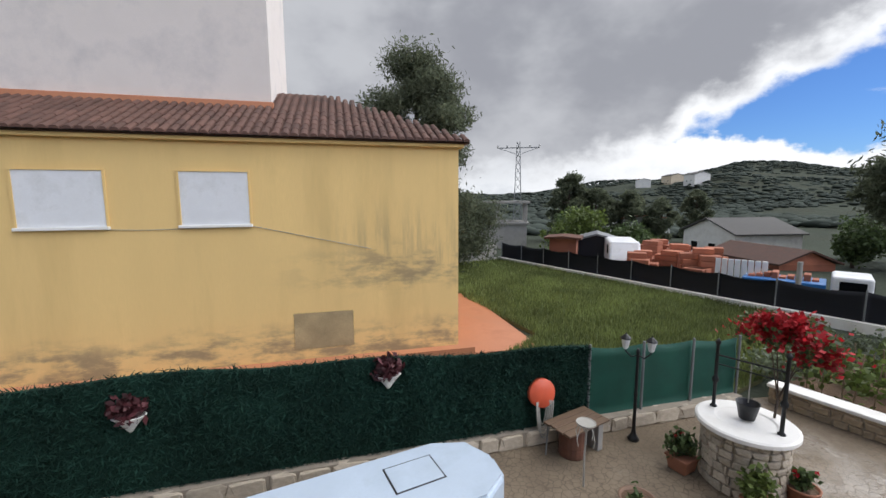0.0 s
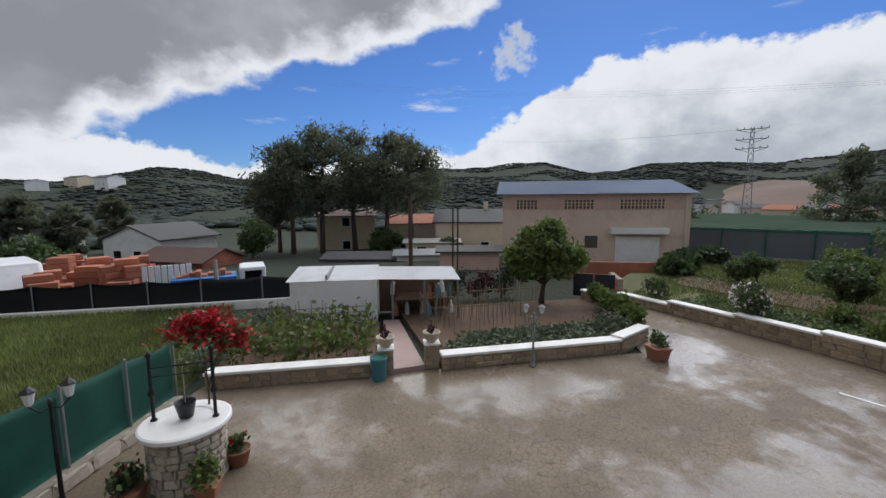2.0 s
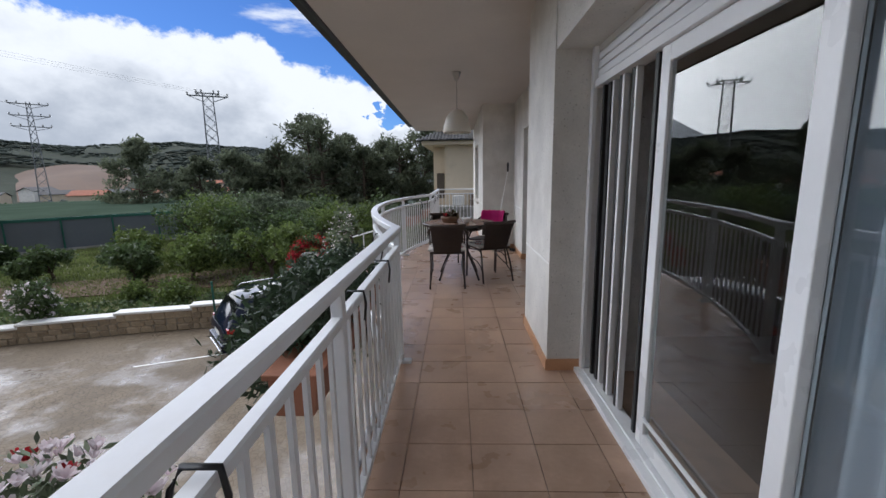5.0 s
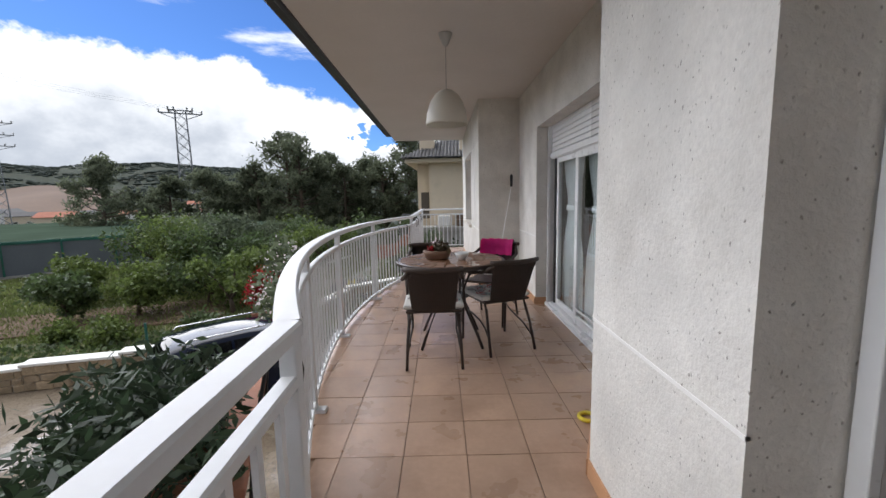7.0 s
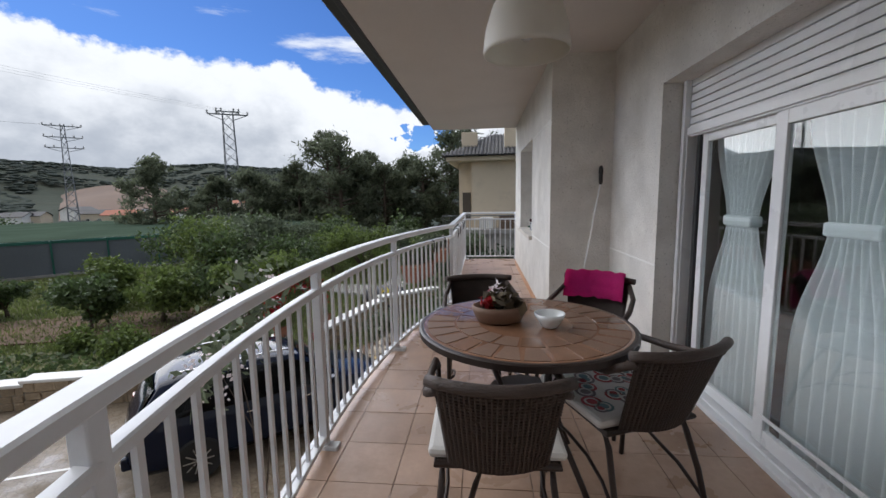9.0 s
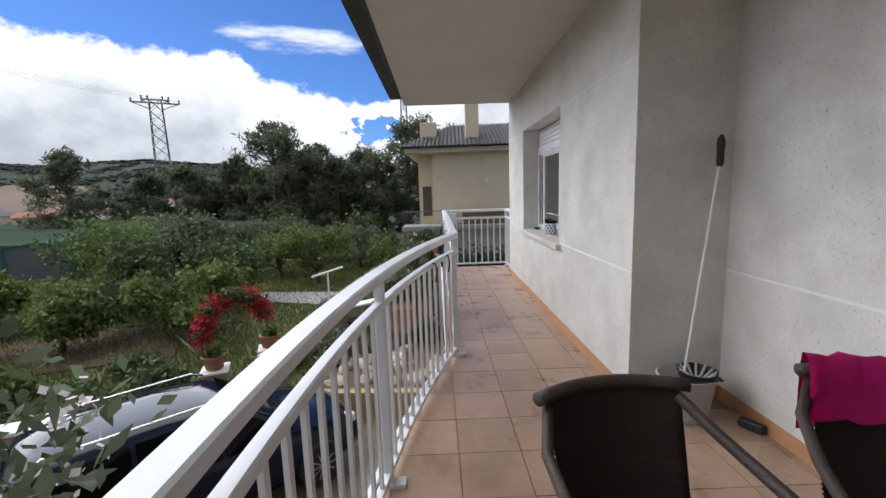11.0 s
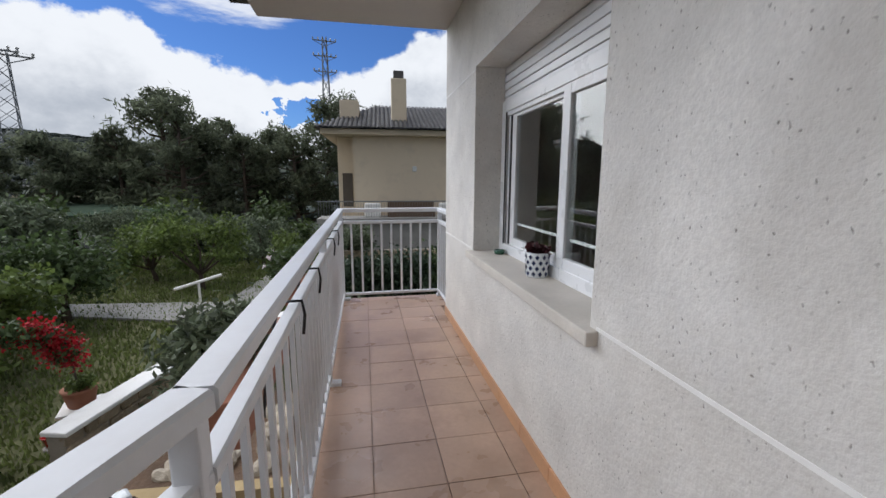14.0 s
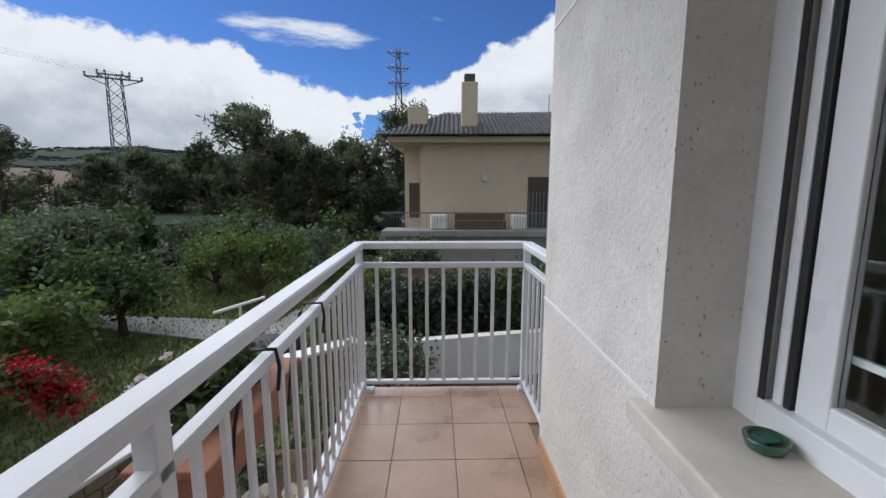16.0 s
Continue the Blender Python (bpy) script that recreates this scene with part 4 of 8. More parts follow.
# ==== things in the yard ====
def green(name, label, category, at, blobs, n, leaf, material, trunk=None, seed=1, elong=1.8, clump=0.25, shell=0.55, group="", extra=()):
    """A plant: stems or a trunk with limbs, and a crown of many small leaves in clumps."""
    rng = np.random.default_rng(seed)
    t = thing(name, label, category, at, 0, group)
    if trunk:
        r, lean = trunk
        bm = bm_new()
        tops = [Vector(b[0]) for b in blobs]
        mid = sum(tops, Vector()) / len(tops)
        fork = Vector((lean[0], lean[1], max(0.25, min(v.z for v in tops) * 0.62)))
        tube(bm, [(0, 0, -0.08), (fork * 0.5).lerp(Vector((0.03, -0.02, fork.z * 0.5)), 0.4), fork], [r * 1.25, r, r * 0.8], 9)
        for v in tops[:14]:
            m = fork.lerp(v, 0.5) + Vector((rng.uniform(-.1, .1), rng.uniform(-.1, .1), rng.uniform(0, .15))) * min(1.5, (v - fork).length)
            tube(bm, [fork - Vector((0, 0, 0.1 * r)), m, v], [r * 0.6, r * 0.35, r * 0.12], 6)
        part("trunk", bm, M["bark"], t, smooth=True)
    part("crown" if trunk else "foliage", leaf_mesh("crown", clumps(rng, blobs, n, clump, 14, shell), leaf, M[material], rng, elong), None, t)
    for nm, mt, k, sz in extra:
        part(nm, leaf_mesh(nm, clumps(rng, blobs, k, clump * 0.5, 7, 0.92), sz, M[mt], rng, 1.2), None, t)
    return t


def pot(at, r, h, label, plant=None, seed=1, material="terracotta", group="", square=False):
    t = thing("flower_pot", label, "plant pot", at, 0, group)
    if square:
        b = box(bm_new(), (-r, -r, 0), (r, r, h), 0.015)
        for v in b.verts:
            k = 0.78 + 0.22 * v.co.z / h
            v.co.x *= k
            v.co.y *= k
        part("bowl", b, M[material], t)
        part("rim", box(bm_new(), (-r * 1.06, -r * 1.06, h - 0.03), (r * 1.06, r * 1.06, h + 0.004), 0.008), M[material], t)
    else:
        part("bowl", lathe(bm_new(), [(r * 0.66, 0), (r * 0.72, 0.02), (r * 0.95, h * 0.9), (r, h * 0.9), (r * 1.02, h), (r * 0.9, h), (r * 0.86, h - 0.04)], 20), M[material], t, smooth=True)
    part("earth", lathe(bm_new(), [(r * 0.8, h - 0.06), (r * 0.85, h - 0.03), (0.01, h - 0.02)], 12), M["soil"], t)
    if plant:
        rng = np.random.default_rng(seed)
        pm, n, pr, ph, extra = plant
        blobs = [((rng.uniform(-.3, .3) * pr, rng.uniform(-.3, .3) * pr, h + ph * k), (pr * 0.7, pr * 0.7, ph * 0.5)) for k in (0.2, 0.5, 0.75)]
        part("leaves", leaf_mesh("leaves", clumps(rng, blobs, n, 0.3, 8, 0.2), 0.055, M[pm], rng), None, t)
        for mt, k in extra:
            part("flowers", leaf_mesh("flowers", clumps(rng, blobs, k, 0.12, 6, 0.9), 0.05, M[mt], rng, 1.0), None, t)
    return t


# --- boundary: stone edging, artificial hedge, green mesh ---
def along(p, q, s):
    return (p[0] + (q[0] - p[0]) * s, p[1] + (q[1] - p[1]) * s)


FA, FB, FC = (3.9, -7.0), (-4.9, -5.10), (-8.3, -4.38)
stone_wall("wall_edging", (-8.3, -4.30), (3.9, -6.92), GZ, GZ + 0.26, 0.22, "low edging of grey flat stones", cap=False, stone="pale_stone", size=0.42)


def hedge_fence():
    f = thing("hedge_fence", "dark green artificial hedge screen on a wire fence", "fence", (FB[0], FB[1], GZ + 0.24), math.degrees(math.atan2(FA[1] - FB[1], FA[0] - FB[0])))
    length = math.hypot(FA[0] - FB[0], FA[1] - FB[1])
    rng = np.random.default_rng(5)

    def top(x):
        return 1.36 + 0.27 * min(1, x / 6) + 0.03 * math.sin(x * 2.1)
    bm = bm_new()
    n = 60
    cols = []
    for i in range(n + 1):
        x = length * i / n
        cols.append([bm.verts.new((x, s, z)) for s, z in ((-0.03, 0), (0.03, 0), (0.03, top(x)), (-0.03, top(x)))])
    for a, b in zip(cols, cols[1:]):
        for k in range(4):
            bm.faces.new((a[k], a[(k + 1) % 4], b[(k + 1) % 4], b[k]))
    bm.faces.new(cols[0])
    bm.faces.new(cols[-1][::-1])
    part("backing", bm, M["hedge"], f)
    k = 26000
    xs = rng.uniform(0, length, k)
    zs = np.array([rng.uniform(0.02, 1.0) * (top(x) + 0.05) for x in xs])
    me = leaf_mesh("strands", np.stack([xs, rng.uniform(0.02, 0.085, k), zs], 1), 0.016, M["hedge"], rng, 8.0)
    part("strands", me, None, f, kind="stuff")
    for x in np.arange(0.0, length, 2.1):
        part("post", tube(bm_new(), [(x, -0.05, -0.2), (x, -0.05, top(x) - 0.05)], 0.022, 8), M["steel"], f)


hedge_fence()


def mesh_fence(name, label, p, q, z0, h, material, posts, sag=0.03, waves=7.0, post_mat="steel", seed=3):
    """Shade netting stretched between posts, with folds and a sagging top."""
    f = thing(name, label, "fence", (p[0], p[1], z0), math.degrees(math.atan2(q[1] - p[1], q[0] - p[0])))
    length = math.hypot(q[0] - p[0], q[1] - p[1])
    step = length / posts
    for k in range(posts):
        bm = bm_new()
        g = []
        nx, nz = 22, 7
        for i in range(nx + 1):
            x = step * (k + i / nx)
            hh = (h[0] + (h[1] - h[0]) * x / length) - sag * math.sin(math.pi * i / nx)
            g.append([bm.verts.new((x, 0.03 * noise.noise(Vector((x * waves * 0.3, j * 0.5, seed))) + 0.002 * j, hh * j / nz)) for j in range(nz + 1)])
        for a, b in zip(g, g[1:]):
            for j in range(nz):
                bm.faces.new((a[j], b[j], b[j + 1], a[j + 1]))
        bmesh.ops.solidify(bm, geom=bm.faces[:], thickness=0.006)
        part("netting", bm, M[material], f, smooth=True)
    for k in range(posts + 1):
        part("post", tube(bm_new(), [(step * k, -0.04, -0.25), (step * k, -0.04, h[0] + (h[1] - h[0]) * k / posts + 0.06)], 0.025, 8), M[post_mat], f)
    return f


mesh_fence("mesh_fence", "green shade netting on posts above a stone edging", FB, FC, GZ + 0.24, (1.34, 1.18), "mesh_green", 3, 0.05)


def wall_planter(at, seed):
    t = thing("wall_planter", "white hanging planter with a dark red plant on the hedge", "planter", at, 168, "planters on the hedge")
    part("bowl", lathe(bm_new(), [(0.02, -0.16), (0.05, -0.12), (0.10, -0.05), (0.19, 0.05), (0.205, 0.06), (0.18, 0.062), (0.15, 0.03)], 20, squash=0.62), M["whitewash"], t, smooth=True)
    rng = np.random.default_rng(seed)
    part("leaves", leaf_mesh("leaves", clumps(rng, [((0, 0, 0.16), (0.2, 0.12, 0.15))], 500, 0.35, 8, 0.2), 0.07, M["darkred"], rng), None, t)


M["darkred"] = mat("dark_red_leaf", (0.060, 0.012, 0.016), 0.6, 0.3, 5, 20, 0, island=0.5)
wall_planter((1.96, -6.46, -1.60), 3)
wall_planter((-1.36, -5.74, -1.44), 4)


def hose_reel():
    t = thing("hose_reel", "orange garden hose reel with loops of grey hose", "hose reel", (-3.92, -5.20, -2.03), -12)
    d = lathe(bm_new(), [(0.235, -0.05), (0.245, -0.035), (0.245, 0.035), (0.235, 0.05), (0.05, 0.06)], 28)
    bmesh.ops.rotate(d, verts=d.verts, cent=(0, 0, 0), matrix=Matrix.Rotation(radians(-80), 3, "X"))
    part("drum", d, M["reel"], t, smooth=True)
    for k in range(5):
        w, dz = 0.07 + 0.022 * k, 0.42 + 0.06 * k
        pts = [(-w * math.cos(a) - 0.02 * k * 0.3, 0.06 + 0.008 * k, -0.12 - dz * math.sin(a)) for a in np.linspace(0, math.pi, 15)]
        part("hose", tube(bm_new(), pts, 0.011, 6), M["hose"], t, smooth=True)
    part("bracket", tube(bm_new(), [(0, -0.08, -0.9), (0, -0.08, 0.02), (0, 0, 0.0)], 0.018, 8), M["steel"], t)


hose_reel()


def bench():
    t = thing("work_bench", "rough wooden plank table on a rusty drum base", "table", (-4.28, -4.72, GZ), 4)
    for k in range(4):
        y = -0.27 + 0.137 * k
        part("plank", box(bm_new(), (-0.48, y, 0.52), (0.50 - 0.02 * (k % 2), y + 0.13, 0.556), 0.006), M["wood"], t)
    part("base", lathe(bm_new(), [(0.21, 0), (0.22, 0.02), (0.215, 0.17), (0.225, 0.19), (0.215, 0.35), (0.22, 0.50), (0.2, 0.52)], 18, (0.1, 0, 0)), M["rust"], t)
    part("support", box(bm_new(), (-0.42, -0.2, 0), (-0.30, 0.2, 0.52), 0.01), M["concrete"], t)
    part("trestle", tube(bm_new(), [(0.46, -0.2, 0.5), (0.5, -0.2, 0.0)], 0.012), M["steel"], t)


bench()


def post_lamp(at, h, rz, material, label):
    t = thing("lamp_post", label, "lamp", at, rz, "garden lamp posts")
    s = h / 1.9
    part("pole", lathe(bm_new(), [(0.09, 0), (0.10, 0.03), (0.07, 0.07), (0.045, 0.12), (0.03, 0.2), (0.026, 0.8), (0.035, 0.84), (0.026, 0.88), (0.022, 1.55 * s), (0.03, 1.6 * s), (0.02, 1.66 * s)], 14), M[material], t, smooth=True)
    for x in (-0.20, 0.20):
        part("arm", tube(bm_new(), [(0, 0, 1.55 * s), (x * 0.5, 0, 1.50 * s), (x, 0, 1.60 * s), (x, 0, 1.64 * s)], 0.012, 8), M[material], t, smooth=True)
        lan = part("lantern", lathe(bm_new(), [(0.03, 1.63 * s), (0.045, 1.65 * s), (0.075, 1.80 * s), (0.08, 1.81 * s), (0.03, 1.81 * s)], 8, (x, 0, 0)), M["frost"], t, "frosted glass lantern")
        part("cap", lathe(bm_new(), [(0.095, 1.81 * s), (0.085, 1.83 * s), (0.04, 1.875 * s), (0.012, 1.89 * s), (0.008, 1.92 * s)], 8, (x, 0, 0)), M[material], lan)
    return t


M["frost"] = mat("frosted_glass", (0.62, 0.64, 0.64), 0.25, 0.05, 8, 40, 0.02)
post_lamp((-5.42, -4.50, GZ), 1.9, -54, "iron", "black iron garden lamp post with two lanterns")
post_lamp((-9.20, 3.83, GZ), 1.66, 69, "steel", "grey iron garden lamp post with two lanterns by the garden wall")


def well():
    t = thing("well", "round stone well with a whitewashed rim and iron posts", "well", (-5.95, -3.06, GZ))
    part("core", lathe(bm_new(), [(0.50, -0.05), (0.50, 0.88), (0.33, 0.88), (0.33, 0.6)], 28), M["mortar"], t)
    rng = random.Random(8)
    kinds = []
    for k in range(4):
        b = box(bm_new(), (-0.5, -0.5, -0.5), (0.5, 0.5, 0.5))
        bmesh.ops.bevel(b, geom=list(b.edges), offset=0.15, segments=1, affect="EDGES")
        for v in b.verts:
            v.co += Vector((rng.uniform(-.1, .1), rng.uniform(-.06, .06), rng.uniform(-.1, .1)))
        kinds.append(mesh_of("stone", b, M["pale_stone"]))
    z = 0.0
    while z < 0.84:
        h = min(rng.uniform(0.085, 0.15), 0.88 - z)
        a = rng.uniform(0, 0.3)
        end = a + 2 * math.pi
        while a < end - 0.05:
            w = min(rng.uniform(0.2, 0.42), end - a)
            s = part("stone", rng.choice(kinds), None, t)
            m = a + w / 2
            s.location = (0.505 * math.cos(m), 0.505 * math.sin(m), z + h / 2)
            s.rotation_euler = (rng.uniform(-.1, .1), 0, m + math.pi / 2)
            s.scale = (w * 0.53 - 0.012, 0.09, h - 0.012)
            a += w
        z += h
    part("rim", lathe(bm_new(), [(0.36, 0.87), (0.62, 0.87), (0.64, 0.89), (0.64, 0.94), (0.61, 0.96), (0.39, 0.96), (0.36, 0.945)], 40), M["whitewash"], t, "whitewashed rim", smooth=False)
    part("lid", lathe(bm_new(), [(0.37, 0.85), (0.37, 0.875), (0.02, 0.885)], 30), M["concrete"], t, "grey metal lid")
    for y, top in ((-0.46, 2.06), (0.44, 2.14)):
        part("post", lathe(bm_new(), [(0.05, 0.955), (0.05, 0.98), (0.026, 1.0), (0.026, 1.35), (0.05, 1.38), (0.05, 1.42), (0.026, 1.46), (0.024, top - 0.1), (0.045, top - 0.05), (0.01, top)], 10, (0.0, y, 0)), M["iron"], t, smooth=True)
    part("crossbar", tube(bm_new(), [(0, -0.46, 1.80), (0, 0.44, 1.86)], 0.014, 8), M["iron"], t)
    part("crossbar", tube(bm_new(), [(0, -0.46, 1.66), (0, 0.44, 1.72)], 0.010, 8), M["iron"], t)
    b = part("bucket", lathe(bm_new(), [(0.10, 0.98), (0.15, 1.22), (0.155, 1.23), (0.14, 1.22), (0.095, 1.0)], 18, (-0.02, 0.0, 0)), M["iron"], t, "black metal bucket", smooth=True)
    part("rope", tube(bm_new(), [(-0.02, 0, 1.22), (-0.02, 0, 1.80)], 0.008, 6), M["hose"], b)


well()
green("bougainvillea", "red flowering bougainvillea climbing over the well", "plant", (-6.42, -2.92, GZ), [((0.1, -0.15, 2.28), (0.3, 0.36, 0.26)), ((0.0, 0.3, 2.2), (0.3, 0.36, 0.3)), ((0.1, 0.1, 2.4), (0.25, 0.3, 0.2)), ((0, 0.5, 2.05), (0.2, 0.25, 0.2))], 1500, 0.07, "red_leaf", (0.02, (0.05, 0.05)), 21, 1.2, 0.3, 0.2, extra=(("leaves", "leaf", 500, 0.07),))
pot((-5.40, -3.62, GZ), 0.17, 0.24, "square terracotta pot with a red geranium beside the well", ("leaf", 420, 0.22, 0.32, (("red_leaf", 30),)), 2, square=True, group="pots by the well")
pot((-6.15, -2.40, GZ), 0.20, 0.27, "round terracotta pot with sparse greens beside the well", ("leaf", 240, 0.2, 0.2, (("red_leaf", 18),)), 3, group="pots by the well")
pot((-5.42, -2.58, GZ), 0.16, 0.22, "square terracotta pot with a bushy green plant by the well", ("leaf_light", 460, 0.24, 0.34, ()), 4, square=True, group="pots by the well")
pot((-9.15, 7.35, GZ), 0.24, 0.34, "square terracotta pot with a dark shrub at the wall end", ("leaf", 420, 0.28, 0.35, ()), 5, square=True)
pot((-4.0, -3.35, GZ), 0.24, 0.22, "clay pot with a bare young tree in the yard", ("leaf", 40, 0.15, 0.2, ()), 6, material="clay")


def bare_stick(at):
    t = thing("plant_stand", "thin white metal plant stand with curled arms", "stand", at)
    part("stem", tube(bm_new(), [(0, 0, 0), (0.01, 0, 0.5), (0, 0.02, 1.0)], 0.014, 8), M["hose"], t)
    for a in range(4):
        c, s = math.cos(a * 1.6), math.sin(a * 1.6)
        part("arm", tube(bm_new(), [(0, 0.01, 0.85), (0.1 * c, 0.1 * s, 0.98), (0.17 * c, 0.17 * s, 0.80), (0.14 * c, 0.14 * s, 0.68)], 0.008, 6), M["hose"], t)
    part("ring", lathe(bm_new(), [(0.13, 0.98), (0.14, 0.99), (0.14, 1.01), (0.12, 1.0)], 16), M["hose"], t)


bare_stick((-3.75, -4.05, GZ))


M["vanblue"] = mat("pale_blue_car_paint", (0.42, 0.50, 0.60), 0.35, 0.06, 1.5, 30, 0.02, stain=(0.30, 0.36, 0.42), stain_amt=0.4)


def white_car():
    """Only its roof end is seen from above."""
    t = thing("parked_van", "white low van parked beside the hedge", "van", (0.0, -4.16, GZ), 0)
    out = [(1.9, 0.55), (-1.75, 0.62), (-2.12, 0.40), (-2.2, 0.0), (-2.05, -0.42), (-1.6, -0.62), (1.9, -0.70)]
    b = prism(bm_new(), out, 0.25, 0.94)
    bmesh.ops.bevel(b, geom=list(b.edges), offset=0.05, segments=3, affect="EDGES")
    part("body", b, M["vanblue"], t)
    part("roof_hatch", box(bm_new(), (-1.45, -0.34, 0.938), (-0.85, 0.10, 0.952), 0.005), M["vanblue"], t)
    part("hatch_seal", box(bm_new(), (-1.47, -0.36, 0.936), (-0.83, 0.12, 0.944)), M["black"], t)
    for x in (-1.3, 1.2):
        for y in (-0.6, 0.52):
            w = lathe(bm_new(), [(0.2, -0.08), (0.29, -0.08), (0.3, 0.0), (0.29, 0.08), (0.2, 0.08)], 18)
            bmesh.ops.rotate(w, verts=w.verts, cent=(0, 0, 0), matrix=Matrix.Rotation(radians(90), 3, "X"))
            bmesh.ops.translate(w, verts=w.verts, vec=(x, y, 0.30))
            part("wheel", w, M["tyre"], t)


white_car()


# --- the dark car ---
def suv():
    t = thing("car", "dark blue wet estate car with roof rails, parked in the yard", "car", (-3.19, 11.81, GZ), 41.0)
    L2, W = 2.2, 0.90
    sec = [  # x, half width low, sill z, belt z, belt half width, roof z, roof half width
        (-2.20, 0.70, 0.42, 0.80, 0.72, 0.84, 0.66), (-2.10, 0.82, 0.32, 0.98, 0.80, 1.02, 0.70), (-1.98, 0.87, 0.28, 1.02, 0.83, 1.20, 0.68),
        (-1.72, 0.89, 0.26, 1.02, 0.86, 1.54, 0.64), (-1.2, 0.90, 0.25, 1.00, 0.87, 1.61, 0.66), (-0.4, 0.90, 0.25, 0.97, 0.87, 1.62, 0.66), (0.25, 0.90, 0.25, 0.96, 0.87, 1.56, 0.64),
        (0.65, 0.90, 0.25, 0.96, 0.86, 1.36, 0.66), (1.05, 0.90, 0.25, 0.96, 0.84, 1.05, 0.72), (1.4, 0.89, 0.25, 0.92, 0.80, 0.97, 0.70), (1.85, 0.86, 0.28, 0.82, 0.74, 0.88, 0.62), (2.1, 0.76, 0.32, 0.68, 0.66, 0.74, 0.5), (2.2, 0.62, 0.40, 0.58, 0.55, 0.62, 0.42)]
    bm = bm_new()
    rings = []
    for x, wl, z0, zb, wb, zr, wr in sec:
        pts = [(-wl * 0.9, z0), (-wl, z0 + 0.12), (-wl, (z0 + zb) / 2), (-wb, zb), (-wr, max(zr - 0.04, zb + 0.01)), (-wr * 0.8, zr), (0, zr + 0.02),
               (wr * 0.8, zr), (wr, max(zr - 0.04, zb + 0.01)), (wb, zb), (wl, (z0 + zb) / 2), (wl, z0 + 0.12), (wl * 0.9, z0)]
        rings.append([bm.verts.new((x, y, z)) for y, z in pts])
    for a, b in zip(rings, rings[1:]):
        for k in range(len(a) - 1):
            bm.faces.new((a[k], b[k], b[k + 1], a[k + 1]))
        bm.faces.new((a[-1], b[-1], b[0], a[0]))
    bm.faces.new(rings[0])
    bm.faces.new(rings[-1][::-1])
    bmesh.ops.subdivide_edges(bm, edges=[e for e in bm.edges], cuts=1, smooth=0.35, use_grid_fill=True)
    part("body", bm, M["car"], t, smooth=True)

    def panel(name, pts, material):
        bm = bm_new()
        n = len(pts)
        c = sum((Vector(p) for p in pts), Vector()) / n
        bm.faces.new([bm.verts.new(p) for p in pts])
        bmesh.ops.solidify(bm, geom=bm.faces[:], thickness=0.012)
        part(name, bm, M[material], t)
    for s in (-1, 1):
        panel("side_window", [(-1.62, s * 0.868, 1.06), (-0.75, s * 0.884, 1.04), (-0.75, s * 0.70, 1.53), (-1.5, s * 0.69, 1.49)], "carglass")
        panel("side_window", [(-0.70, s * 0.884, 1.04), (0.12, s * 0.884, 1.02), (0.12, s * 0.70, 1.51), (-0.70, s * 0.70, 1.53)], "carglass")
        panel("side_window", [(0.17, s * 0.884, 1.02), (0.95, s * 0.868, 1.01), (0.62, s * 0.72, 1.30), (0.17, s * 0.70, 1.49)], "carglass")
        part("roof_rail", tube(bm_new(), [(-1.55, s * 0.60, 1.58), (-1.45, s * 0.60, 1.66), (0.1, s * 0.60, 1.665), (0.25, s * 0.60, 1.60)], 0.016, 8), M["chrome"], t, smooth=True)
        part("tail_lamp", box(bm_new(), (-2.13, s * 0.74 - 0.10, 0.80), (-1.90, s * 0.74 + 0.11, 0.98), 0.03), M["redlamp"], t, "red tail lamp")
        part("headlight", box(bm_new(), (1.80, s * 0.64 - 0.10, 0.66), (2.06, s * 0.64 + 0.10, 0.80), 0.04), M["frost"], t, "clear headlight")
        part("mirror", box(bm_new(), (0.72, s * 0.98 - 0.09, 1.0), (0.86, s * 0.98 + 0.09, 1.12), 0.03), M["car"], t)
        part("door_handle", box(bm_new(), (-0.62, s * 0.90 - 0.012, 0.86), (-0.42, s * 0.90 + 0.012, 0.885), 0.006), M["chrome"], t)
        part("door_handle", box(bm_new(), (0.28, s * 0.90 - 0.012, 0.85), (0.48, s * 0.90 + 0.012, 0.875), 0.006), M["chrome"], t)
        for x in (-1.33, 1.36):
            w = lathe(bm_new(), [(0.21, -0.10), (0.32, -0.10), (0.34, -0.06), (0.34, 0.06), (0.32, 0.10), (0.21, 0.10)], 24)
            bmesh.ops.rotate(w, verts=w.verts, cent=(0, 0, 0), matrix=Matrix.Rotation(radians(90), 3, "X"))
            bmesh.ops.translate(w, verts=w.verts, vec=(x, s * 0.84, 0.34))
            wh = part("wheel", w, M["tyre"], t, smooth=False)
            r = lathe(bm_new(), [(0.21, -0.02), (0.215, 0.03), (0.05, 0.045)], 20)
            bmesh.ops.rotate(r, verts=r.verts, cent=(0, 0, 0), matrix=Matrix.Rotation(radians(-90 * s), 3, "X"))
            bmesh.ops.translate(r, verts=r.verts, vec=(x, s * 0.88, 0.34))
            part("hub", r, M["black"], wh)
            sp = bm_new()
            for k in range(10):
                a = 2 * math.pi * k / 10
                obox(sp, (x, s * 0.935, 0.34), (x + 0.205 * math.cos(a), s * 0.935, 0.34 + 0.205 * math.sin(a)), 0.03, 0.016)
            part("rim", sp, M["alloy"], wh, "ten-spoke alloy rim")
    panel("windscreen", [(0.99, -0.70, 1.095), (0.99, 0.70, 1.095), (0.36, 0.58, 1.545), (0.36, -0.58, 1.545)], "carglass")
